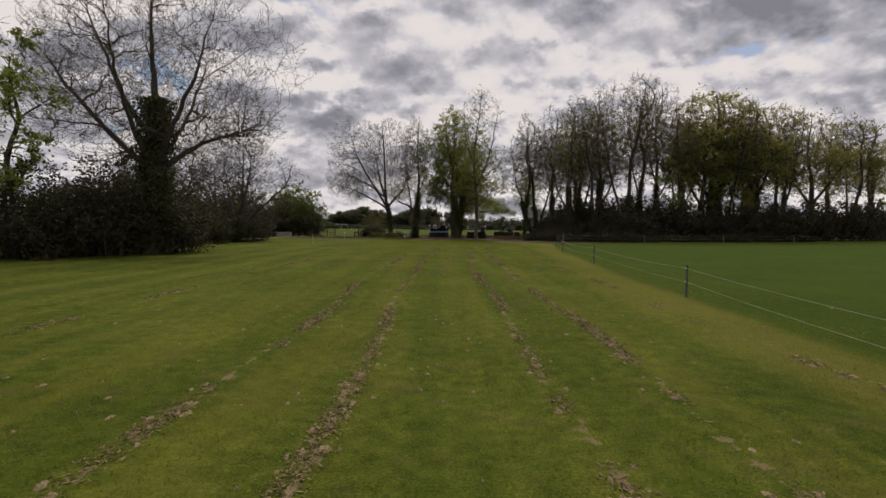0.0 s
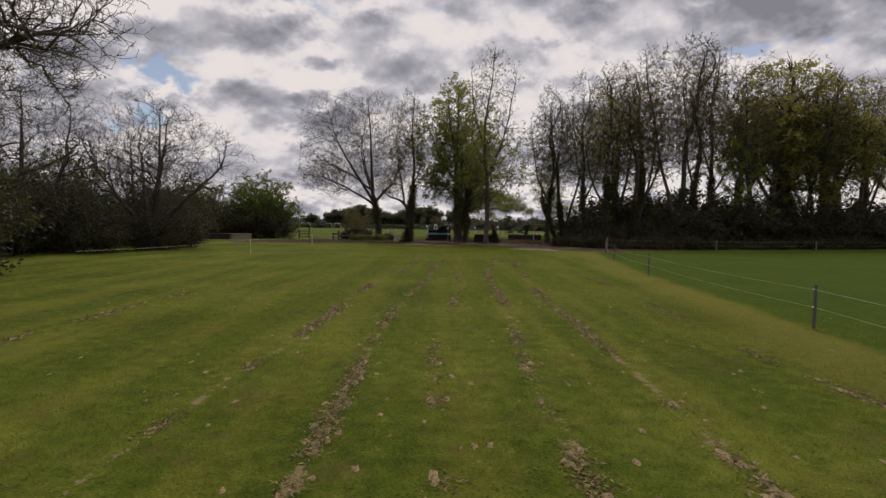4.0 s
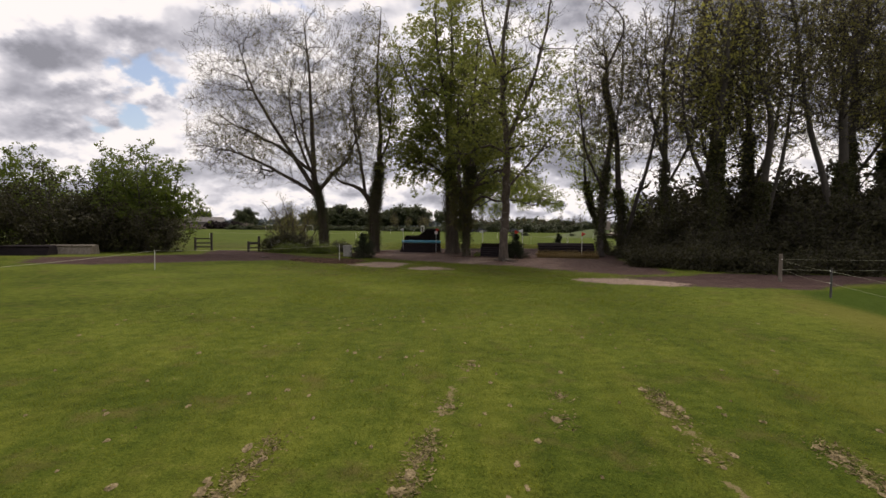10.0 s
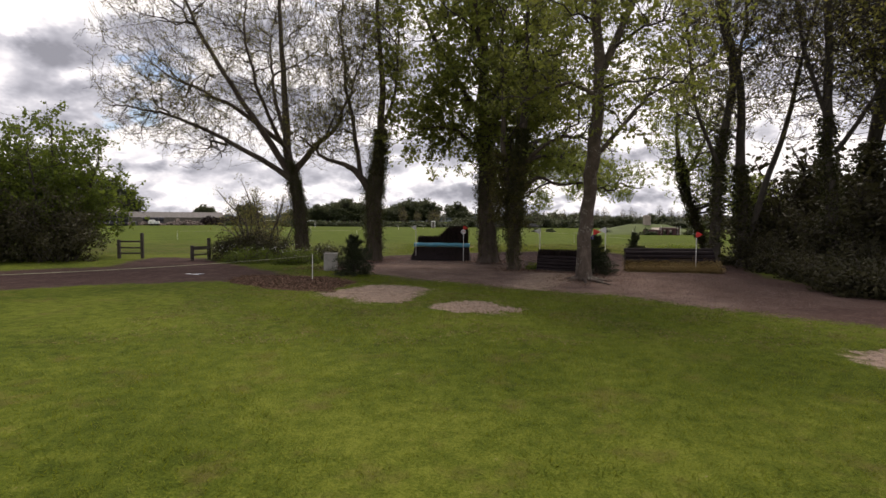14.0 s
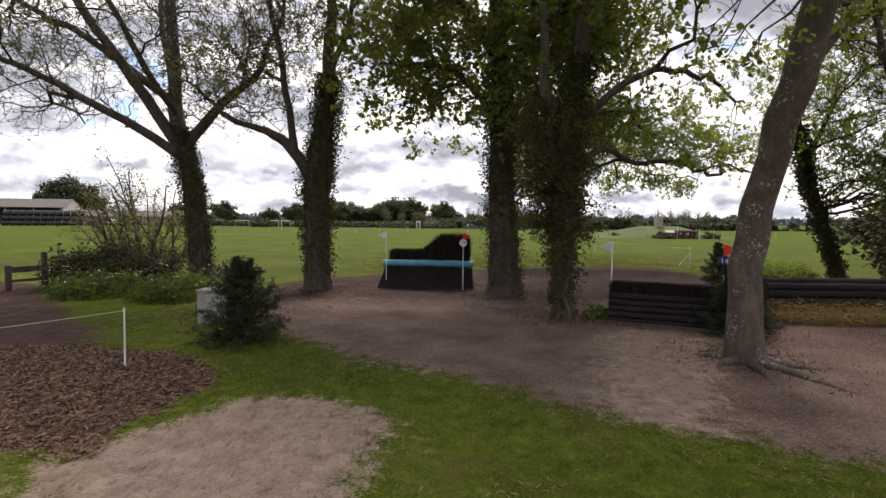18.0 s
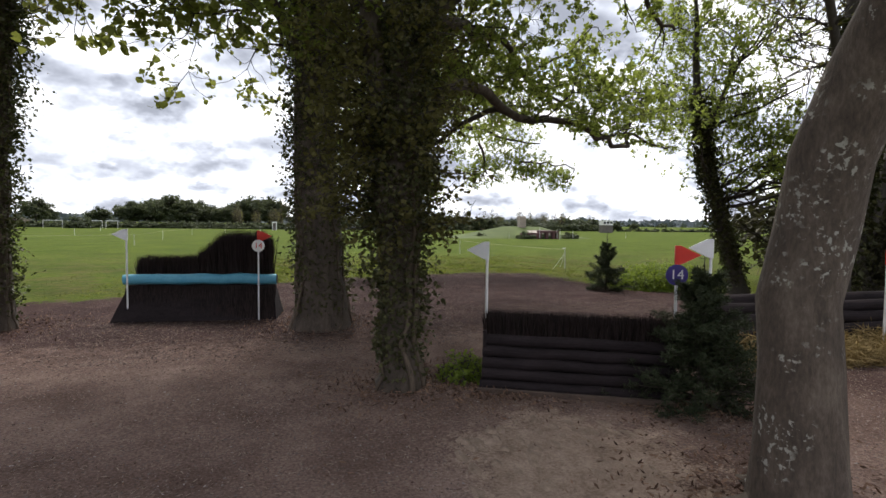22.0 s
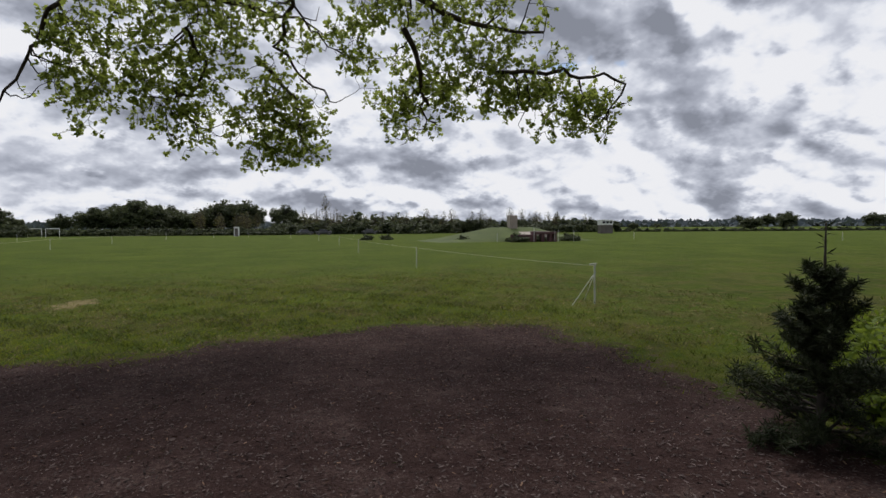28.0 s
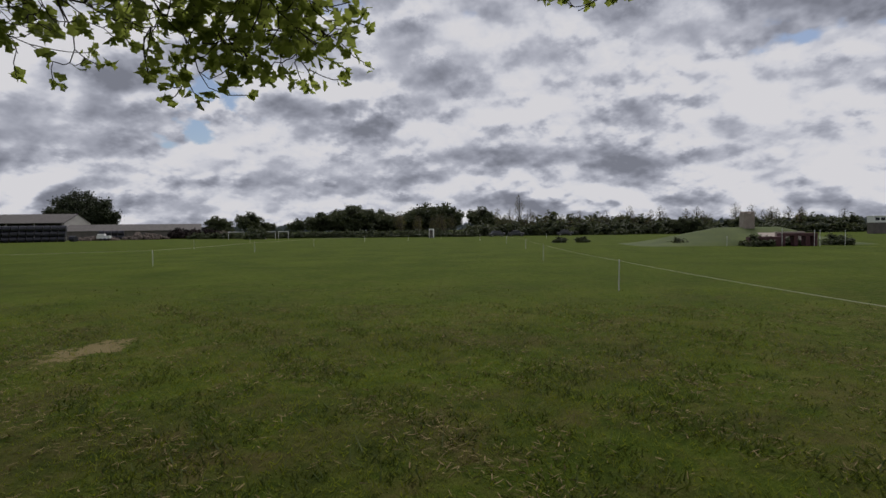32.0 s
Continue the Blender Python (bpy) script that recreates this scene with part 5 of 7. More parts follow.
# -- the hedge and trees along the mown field's other side --
tree("great_ash", (-21.5, 38.5), "great spreading ash, almost bare, its trunk dark with ivy", [
    [(0, 0, 0, 0.5), (0.1, 0, 3, 0.42), (0.3, 0, 7, 0.36), (0.4, 0.2, 10.5, 0.26), (0.2, 0, 15, 0.15), (0.4, 0, 20, 0.04)],
    [(0.2, 0, 5.5, 0.26), (2.0, 0.2, 7.2, 0.2), (4.2, 0.6, 8.6, 0.13), (6.4, 0.8, 9.4, 0.08), (8.6, 1, 10.0, 0.03)],
    [(0.3, 0, 6.5, 0.24), (2.0, -0.4, 9.5, 0.18), (3.8, -0.8, 13, 0.1), (5.2, -1, 16.5, 0.03)],
    [(0.2, 0, 6.0, 0.26), (-2.6, 0, 8.5, 0.2), (-5.4, 0.3, 11.5, 0.13), (-8.0, 0.4, 14.5, 0.04)]] + [
[(0.3, 0, 8.0, 0.2), (-1.4, -0.8, 11.5, 0.15), (-2.8, -1.2, 15.5, 0.09), (-3.8, -1, 19, 0.03)],
    [(0.2, 0.1, 6.0, 0.2), (0.6, 2.6, 9, 0.15), (1.2, 4.6, 12.5, 0.09), (1.4, 6, 16, 0.03)],
    [(0.2, 0, 6.4, 0.2), (0.2, -2.6, 9, 0.15), (0.6, -4.6, 12, 0.09), (1.2, -6, 15, 0.03)],
], 41, blobs=[(0.4, 0, 13.4, 9.6, 8.4, 8.6, 7000), (5.6, 0.6, 9.6, 4.2, 3.6, 3.0, 1800), (-5.0, 0.2, 12.0, 4.6, 3.6, 4.6, 1800)], fork=5.5, leaf=leaf_bud, per=1, size=0.10, blur=0.05, clear=5.0, ivy=11.5, ivy_n=9000, ivy_size=0.26, bark=bark_dark, group="hedge trees", ivy_deep=0.5, wobble=0.26, twig_r=0.010)
FIELD_MAPLE = tree("field_maple", (-27.5, 33.0), "field maple in fresh green leaf in the hedge", [straight(12.5, 0.22, (0.6, 0), 0.4, 7)], 42, limbs=(14, 0.2, 1.0, 3.4, 62, 0.03),
     levels=((5, 0.55, 46), (4, 0.5, 44), (3, 0.55, 42)), leaf=leaf_oak, per=6, size=0.2, bark=bark_dark, group="hedge trees")
SPREAD = tree("spreading_thorn", (-26.5, 67.0), "low wide-spreading thorn tree, nearly leafless", [
    [(0, 0, 0, 0.34), (0.2, 0, 1.8, 0.3), (0.6, 0, 4, 0.22), (0.8, 0, 7.5, 0.13), (1.0, 0, 12.5, 0.03)],
    [(0, 0, 1.0, 0.22), (2.2, 0, 3.2, 0.18), (4.6, 0, 5.2, 0.12), (6.6, 0.2, 7.4, 0.07), (7.6, 0.3, 9.6, 0.03)],
    [(0, 0, 1.2, 0.2), (-2.4, 0.2, 3.8, 0.16), (-4.6, 0.2, 6.6, 0.1), (-6.4, 0, 9.6, 0.03)],
    [(0.1, 0, 1.6, 0.2), (1.4, -1.6, 4.6, 0.15), (2.6, -2.6, 8, 0.09), (3.4, -3, 11.4, 0.03)],
    [(0.1, 0, 1.6, 0.18), (-1.4, 1.8, 4.8, 0.14), (-2.4, 2.8, 8, 0.08), (-2.8, 3.2, 11.6, 0.03)]],
    43, blobs=[(0.4, 0, 7.6, 7.6, 6.0, 6.4, 5200), (0.4, 0, 4.6, 7.0, 5.0, 2.6, 1300)], fork=1.4, leaf=leaf_bud, per=1, size=0.08, blur=0.05, clear=1.6, bark=bark_dark, group="hedge trees", twig_r=0.010, wobble=0.26)
for src, x, y, s, a in ((HEDGE, -29, 24, 0.8, 10), (HEDGE, -25.5, 41, 1.0, 60), (HEDGE, -28.5, 46, 0.95, 130), (HEDGE, -30, 54, 0.9, 200), (HEDGE, -31, 60, 0.85, 260), (HAZEL, -34, 66, 0.85, 20), (HEDGE, -32.5, 73, 0.9, 90),
                        (HEDGE, -33, 80, 0.8, 170), (HEDGE, -35, 87, 0.85, 240), (HEDGE, -38, 93, 0.9, 310), (HAZEL, -38.5, 101, 0.95, 40), (HAZEL, -31, 103.5, 0.9, 150), (HEDGE, -28.5, 15, 0.8, 100), (HEDGE, -29, 5, 0.85, 190),
                        (HEDGE, -23.6, 37.5, 0.95, 280)) + ((HEDGE, -20.6, 41, 0.75, 300), (HEDGE, -26, 34, 0.9, 330), (HEDGE, -46, 101, 1, 60), (HEDGE, -24.8, 97.6, 0.62, 15), (HEDGE, -29.5, 96.5, 0.75, 115), (HEDGE, -31, 31, 0.85, 30), (HAZEL, -30.5, 51, 0.75, 220), (HEDGE, -29, 36, 0.85, 140), (HEDGE, -29.5, 70, 0.6, 210), (SPREAD, -30.5, 57, 0.95, 100), (SPREAD, -31.5, 74, 0.85, 200), (HEDGE, -25.0, 64.0, 0.55, 50), (HEDGE, -24.6, 69.0, 0.55, 240), (HEDGE, -26.4, 59.0, 0.6, 5), (HEDGE, -27.0, 75.0, 0.6, 290)):
    copy_thing(src, pose(x, y, 0, 0, 0, a) @ Matrix.Scale(s, 4)).scale = (s, s, s)
bush("laurel_bush", (-13.8, 99.4, 0), "rounded dark evergreen bush beside the farm track", 2.0, 2.0, leaf_hedge, 35, 50, 9, 0.14, lean=0.9)
bush("elder_bush", (-13.2, 101.2, 0), "straggly elder bush with sparse pale leaves", 2.7, 6.8, leaf_bud, 36, 26, 5, 0.10, lean=0.9, shoots=(8, 4))
PARSLEY = bush("cow_parsley_clump", (-9.5, 96.5, 0), "rank green nettles and cow parsley below the ash", 1.8, 0.9, leaf_hazel, 37, 60, 5, 0.10, lean=1.6)
rng = np.random.default_rng(371)
spots = np.concatenate([np.stack([rng.normal(0, 1.3, 40), rng.normal(0, 0.9, 40), rng.uniform(0.6, 1.1, 40)], 1)[:, None].repeat(9, 1).reshape(-1, 3)])
heads = part("flower_heads", mesh_np("flower_heads", *leaves(rng, spots + rng.normal(0, 0.05, spots.shape) * (1, 1, 0.2), 0.03)), white_paint, PARSLEY, "small white umbels")
heads["kind"] = "stuff"
copy_thing(PARSLEY, pose(-12.6, 97.2, 0, 0, 0, 120))
NETTLES = bush("nettle_clump", (15.6, 102.8, 0), "rank green nettles beside the young fir", 1.9, 0.75, leaf_fresh, 38, 90, 6, 0.11, lean=1.5)
copy_thing(NETTLES, pose(17.2, 103.9, 0, 0, 0, 130))
bush("ivy_sprouts", (4.3, 92.9, 0), "pale green sprouts at the ivy oak's foot", 0.55, 0.5, leaf_fresh, 39, 16, 3, 0.07, lean=1.2, blur=0.05)

# -- young firs dressing the jumps --
fir("young_fir", (-4.9, 89.9, 0), "bushy dark young spruce beside the woodchips", 2.0, 0.88, 51, 0.5, 1.0)
fir("young_fir", (6.95, 90.75, 0), "dark young spruce at the end of the brush fence", 2.1, 0.80, 52, 0.6, 0.9)
fir("young_fir", (13.15, 102.4, 0), "small young spruce where the bare earth meets grass", 2.25, 0.66, 53, 1.0, 0.6)

for src, x, y, s, a in ((FIELD_MAPLE, 40.0, 90.0, 1.0, 190), (WOOD_OAK, 53.0, 95.0, 0.6, 90)):
    copy_thing(src, pose(x, y, 0, 0, 0, a) @ Matrix.Scale(s, 4)).scale = (s, s, s)
bush("elder_bush", (-12.2, 99.8, 0), "twiggy dark shrub at the ash tree's foot", 1.5, 2.6, leaf_hedge, 61, 22, 4, 0.11, lean=0.9)
bush("elder_bush", (-8.2, 98.6, 0), "low dark shrub beside the ivy-clad ash", 1.1, 1.3, leaf_hedge, 62, 22, 4, 0.10, lean=1.0)
# -- posts, tapes, rails --
def flag_pole(place, height, flag, mat, label, side=-1, turn=0.0, disc=None, disc_z=None, lean=(0, 0), r=0.021):
    """A jump marker: a thin white pole with a stiff triangular flag folded round its top and, on some, a round number plate."""
    ob = thing("flag_pole", place, label, "jump flag", "jump flags", turn=turn)
    part("pole", rod((0, 0, 0), (lean[0], lean[1], height), r, 10), white_paint, ob)
    x0, x1 = lean[0], lean[0] + side * 0.33
    bm = bmesh.new()
    for yy in (-r - 0.003, r + 0.003):
        bm.verts.new((x0 - side * 0.03, yy, height)), bm.verts.new((x0 - side * 0.03, yy, height - 0.275)), bm.verts.new((x0 + side * 0.05, yy, height - 0.275)), bm.verts.new((x1, 0.12 * yy, height - 0.135)), bm.verts.new((x0 + side * 0.05, yy, height))
    v = list(bm.verts)
    bm.faces.new(v[:5]), bm.faces.new(v[5:][::-1])
    for k in range(5):
        bm.faces.new((v[k], v[k + 5], v[(k + 1) % 5 + 5], v[(k + 1) % 5]))
    bmesh.ops.recalc_face_normals(bm, faces=bm.faces)
    part("flag", bm, mat, ob, flag)
    part("collar", rod((lean[0], lean[1], height - 0.295), (lean[0], lean[1], height - 0.275), r + 0.008, 10), mat, ob)
    if disc:
        dm, tm, text = disc
        z = disc_z
        plate = part("number_plate", rod((lean[0] * 0.8, -r - 0.002, z), (lean[0] * 0.8, -r - 0.010, z), 0.155, 28), dm, ob, "round plate with the number 14")
        cu = bpy.data.curves.new("number", "FONT")
        cu.body, cu.size, cu.align_x, cu.align_y, cu.extrude = text, 0.2, "CENTER", "CENTER", 0.001
        tmp = bpy.data.objects.new("number", cu)
        scene.collection.objects.link(tmp)
        bpy.context.view_layer.update()
        me = bpy.data.meshes.new_from_object(tmp.evaluated_get(bpy.context.evaluated_depsgraph_get()))
        bpy.data.objects.remove(tmp)
        bpy.data.curves.remove(cu)
        num = part("number", me, tm, plate)
        num.matrix_basis = pose(lean[0] * 0.8, -r - 0.013, z, 90, 0, 0)
    return ob


def blades_box(rng, n, sx, sy, z0, z1, at=(0, 0), width=0.012, splay=0.06, top=None):
    """Upright birch twigs packed into a bar."""
    x, y = rng.uniform(-sx / 2, sx / 2, n) + at[0], rng.uniform(-sy / 2, sy / 2, n) + at[1]
    h = z1 * rng.uniform(0.9, 1.03, n) if top is None else top(x) * rng.uniform(0.92, 1.02, n)
    a = rng.random(n) * 6.283
    dx, dy = np.cos(a) * width, np.sin(a) * width
    ox, oy = rng.normal(0, splay, n), rng.normal(0, splay, n)
    V = np.stack([np.stack([x - dx, y - dy, np.full(n, z0)], 1), np.stack([x + dx, y + dy, np.full(n, z0)], 1), np.stack([x + ox, y + oy, h], 1)], 1)
    return V.reshape(-1, 3), np.arange(3 * n).reshape(n, 3)


def log_x(length, r, seed, sides=14):
    """A slightly crooked round log along x."""
    rng = np.random.default_rng(seed)
    P = np.zeros((1, 9, 3))
    P[0, :, 0] = np.linspace(-length / 2, length / 2, 9)
    P[0, :, 1:] = rng.normal(0, 0.008, (9, 2))
    R = r * (1 + rng.normal(0, 0.03, (1, 9)))
    v, f = tubes(P, R, sides)
    bm = bmesh.new()
    vs = [bm.verts.new(c) for c in v]
    for q in f:
        bm.faces.new([vs[i] for i in q])
    bm.faces.new(vs[:sides][::-1]), bm.faces.new(vs[-sides:])
    bmesh.ops.recalc_face_normals(bm, faces=bm.faces)
    return bm


def blue_jump():
    """Brush ramp below a blue rail, with a black brush back that rises to one side."""
    rng = np.random.default_rng(61)
    ob = thing("blue_rail_jump", (-0.75, 99.15, 0), "cross-country jump of black brush with a light blue rail", "jump", turn=-14 + 6)
    W = 3.55
    bm = bmesh.new()                              # the sloping base
    prof = [(-0.02, 0.0), (0.34, 0.86), (0.66, 0.86), (1.1, 0.0)]
    a = [bm.verts.new((-W / 2 - 0.26 * (z < 0.1), y - 0.1 * (z < 0.1), z)) for y, z in prof]
    b = [bm.verts.new((W / 2 + 0.12 * (z < 0.1), y, z)) for y, z in prof]
    for k in range(4):
        bm.faces.new((a[k], a[(k + 1) % 4], b[(k + 1) % 4], b[k]))
    bm.faces.new(a[::-1]), bm.faces.new(b)
    bmesh.ops.recalc_face_normals(bm, faces=bm.faces)
    part("base", bm, black_timber, ob)
    n = 5200                                      # twigs lying up the front slope
    x, u = rng.uniform(-W / 2 - 0.05, W / 2 + 0.05, n), rng.uniform(-0.02, 0.8, n)
    p0 = np.stack([x, 0.36 * u - 0.03, 0.86 * u], 1)
    p1 = p0 + np.stack([rng.normal(0, 0.02, n), np.full(n, 0.10) + rng.normal(-0.03, 0.02, n), np.full(n, 0.26)], 1)
    w = np.array([0.011, 0, 0])
    V = np.stack([p0 - w, p0 + w, p1], 1).reshape(-1, 3)
    part("brush_front", mesh_np("brush_front", V, np.arange(3 * n).reshape(n, 3)), brush_mat, ob, "black birch brush")
    rail = log_x(3.72, 0.135, 5, 20)
    bmesh.ops.translate(rail, verts=rail.verts, vec=(0, 0.3, 1.02))
    part("rail", rail, blue_paint, ob, "light blue painted round rail")
    part("rail_end", rod((3.72 / 2, 0.3, 1.02), (3.72 / 2 + 0.006, 0.3, 1.02), 0.12, 18), black_timber, ob)

    def top(xx):
        s = np.clip((xx + 0.38) / 1.0, 0, 1)
        return 1.62 + (s * s * (3 - 2 * s)) * 0.68 - 0.10 * np.clip((xx - 1.25) / 0.35, 0, 1) ** 2 + 0.03 * np.sin(xx * 9) * np.sin(xx * 23)

    bm = bmesh.new()                              # solid core of the brush back
    xs = np.linspace(-1.55, 1.62, 24)
    rows = []
    for yy in (0.5, 0.86):
        rows.append([bm.verts.new((x, yy, 0.9)) for x in xs] + [bm.verts.new((x, yy, float(top(x)) - 0.17)) for x in xs[::-1]])
    bm.faces.new(rows[0]), bm.faces.new(rows[1][::-1])
    m = len(rows[0])
    for k in range(m):
        bm.faces.new((rows[0][k], rows[1][k], rows[1][(k + 1) % m], rows[0][(k + 1) % m]))
    bmesh.ops.recalc_face_normals(bm, faces=bm.faces)
    part("brush_core", bm, black_timber, ob)
    part("brush_back", mesh_np("brush_back", *blades_box(rng, 11000, 3.26, 0.52, 0.9, 1.5, (0.03, 0.68), 0.013, 0.075, top)), brush_mat, ob, "black birch brush rising in a curve to one side")
    for sx in (-1.72, 1.72):
        part("brace", rod((sx, 0.5, 0.9), (sx * 1.06, 1.35, 0.0), 0.05, 8), weathered_wood, ob)


blue_jump()
flag_pole((-2.42, 99.45, 0), 2.3, "white plastic flag", white_flag_mat, "white flag on a thin white pole beside the blue rail", -1, 0)
flag_pole((0.70, 98.85, 0), 2.28, "red plastic flag", red_flag_mat, "red flag on a white pole with a white number plate", 1, 0, (disc_white, red_flag_mat, "14"), 1.90)


def brush_fence():
    """A fence of stacked dark logs filled with birch brush."""
    rng = np.random.default_rng(62)
    ob = thing("brush_fence", (5.52, 91.62, 0), "dark log fence topped with birch brush", "jump", turn=-27)
    W = 2.75
    for k in range(5):
        bm = log_x(W + 0.05 * (k == 0), 0.088, 70 + k)
        bmesh.ops.translate(bm, verts=bm.verts, vec=(0, 0.035 * k, 0.09 + 0.165 * k))
        part("log", bm, black_timber, ob)
    part("ground_board", box_bm(W + 0.1, 0.07, 0.10, (0, -0.17, 0.04), 0.012), old_board, ob, "weathered board along the ground")
    part("back_board", box_bm(W, 0.05, 0.95, (0, 0.62, 0.475), 0.008), black_timber, ob)
    for sx in (-W / 2 + 0.03, W / 2 - 0.03):
        part("side_board", box_bm(0.05, 0.56, 0.9, (sx, 0.32, 0.45), 0.008), black_timber, ob)
    part("brush_core", box_bm(W - 0.08, 0.36, 0.9, (0, 0.36, 0.5), 0.01), black_timber, ob)
    part("brush", mesh_np("brush", *blades_box(rng, 9000, W - 0.02, 0.46, 0.78, 1.17, (0, 0.36), 0.010, 0.04)), brush_mat, ob, "dark trimmed birch brush")


brush_fence()
flag_pole((4.50, 92.62, 0), 2.24, "white plastic flag", white_flag_mat, "white flag on a white pole at the brush fence", -1, -27)
flag_pole((6.98, 91.32, 0), 2.23, "red plastic flag", red_flag_mat, "red flag on a white pole with a purple number plate", 1, -27, (disc_purple, disc_white, "14"), 1.80)
flag_pole((7.55, 91.28, 0), 2.33, "white plastic flag", white_flag_mat, "white flag on a white pole behind the young spruce", -1, -20)
flag_pole((12.6, 92.2, 0), 2.1, "red plastic flag", red_flag_mat, "red flag on a white pole beside the straw-fronted logs", 1, 0)


def straw_jump():
    """Stacked dark rails with straw bales along the foot."""
    rng = np.random.default_rng(63)
    ob = thing("log_rail_jump", (11.4, 92.5, 0), "stacked dark rails with straw along the foot", "jump", turn=-3)
    for k, (y, z) in enumerate(((0, 0.55), (0.1, 0.76), (0.2, 0.97), (0.38, 1.1))):
        bm = log_x(4.6, 0.11, 80 + k)
        bmesh.ops.translate(bm, verts=bm.verts, vec=(0, y, z))
        part("log", bm, black_timber, ob)
    part("backing", box_bm(4.5, 0.35, 0.98, (0, 0.36, 0.49), 0.02), black_timber, ob)
    part("straw_bed", box_bm(4.6, 0.5, 0.3, (0, -0.24, 0.15), 0.1), straw_mat, ob)
    n = 9000
    c = np.stack([rng.uniform(-2.45, 2.45, n), rng.uniform(-0.78, 0.05, n), 0.02 + 0.58 * rng.random(n) ** 1.3], 1)
    c[:, 2] *= np.clip(1.25 + c[:, 1], 0.35, 1)
    thin = np.array([(0, 0), (0.5, 0.035), (1, 0), (0.5, -0.035)])
    part("straw", mesh_np("straw", *leaves(rng, c, 0.24, thin, 0.25)), straw_mat, ob, "loose yellow straw")


straw_jump()


def tape_post(place, height=1.12, label="thin white plastic stake carrying tape", r=0.018, group="tape stakes", mat=None, turn=0.0):
    ob = thing("tape_stake", place, label, "stake", group, turn=turn)
    part("stake", rod((0, 0, 0), (0.01, 0, height), r, 8, r * 0.8), mat or white_paint, ob)
    part("clip", rod((-0.012, -0.02, height - 0.06), (-0.012, 0.02, height - 0.06), 0.014, 6), mat or white_paint, ob)
    return ob


def line_between(name, points, label, sag=0.12, r=0.006, mat=None, category="tape"):
    """Tape or wire through the tops of its stakes, hanging a little."""
    P = []
    for p, q in zip(points, points[1:]):
        p, q = np.array(p), np.array(q)
        for s in np.linspace(0, 1, 9)[:-1]:
            c = p + (q - p) * s
            c[2] -= 4 * sag * s * (1 - s)
            P.append(c)
    P.append(np.array(points[-1]))
    P = np.array(P)[None]
    me = mesh_np(name, *tubes(P, np.full(P.shape[:2], r), 4))
    me.materials.append(mat or tape_mat)
    return tagged(new(name, me), label, category)


STAKES = [(-15.2, 61.0), (-14.8, 78.6), (-6.4, 87.9)]
for x, y in STAKES:
    tape_post((x, y, 0))
line_between("tape", [(-17, 44, 1.0)] + [(x, y, 1.06) for x, y in STAKES[:2]], "pale tape strung between thin stakes", 0.1)
line_between("tape", [(x, y, 1.06) for x, y in STAKES[1:]], "pale tape strung along the farm track", 0.1)

# the electric fence of the pasture
FENCE = [(6.6, 3.0), (8.3, 17.5), (9.7, 33.1), (10.9, 47.0), (13.0, 59.0), (15.5, 69.2)]
for k, (x, y) in enumerate(FENCE):
    ob = thing("fence_post", (x, y, 0), "slim grey stake of the pasture's wire fence", "fence post", "pasture fence posts")
    part("post", rod((0, 0, 0), (0.0, 0, 1.12), 0.042, 10, 0.038), fence_wood, ob)
    for z in (0.55, 1.0):
        part("insulator", rod((-0.03, 0, z), (-0.065, 0, z), 0.018, 8), white_paint, ob)
for z, nm in ((1.0, "upper"), (0.55, "lower")):
    line_between("fence_wire", [(x - 0.065, y, z) for x, y in FENCE] + [(17.4, 74.9, z + 0.1)], nm + " pale wire of the pasture fence", 0.08, 0.0032, None, "fence wire")
BACK = [(17.4, 74.9), (29.5, 75.9), (43.5, 80.5), (58, 85.8), (72, 90.5), (86, 95)]
for k, (x, y) in enumerate(BACK):
    ob = thing("fence_post", (x, y, 0), "round wooden post at the wood's edge", "fence post", "pasture fence posts")
    part("post", rod((0, 0, 0), (0, 0, 1.35 if k < 1 else 1.2), 0.085 if k < 1 else 0.06, 12, 0.08 if k < 1 else 0.055), weathered_wood, ob)
    part("insulator", rod((0, -0.06, 1.1), (0, -0.1, 1.1), 0.02, 8), white_paint, ob)
for z in (1.1, 0.6):
    line_between("fence_wire", [(x, y - 0.1, z) for x, y in BACK], "pale wire along the wood's edge", 0.06, 0.004, None, "fence wire")


def rail_gate(place, turn, length, label, name="rail_fence", high=1.25):
    ob = thing(name, place, label, "fence", turn=turn)
    for x in (0, -length):
        part("post", box_bm(0.17, 0.17, high + 0.45 * (x == 0), (x, 0, (high + 0.45 * (x == 0)) / 2), 0.02), weathered_wood if name == "x" else bark_dark, ob)
    for z in (0.35, 0.72, high - 0.12):
        part("rail", box_bm(length, 0.05, 0.11, (-length / 2, -0.11, z), 0.012), bark_dark, ob)


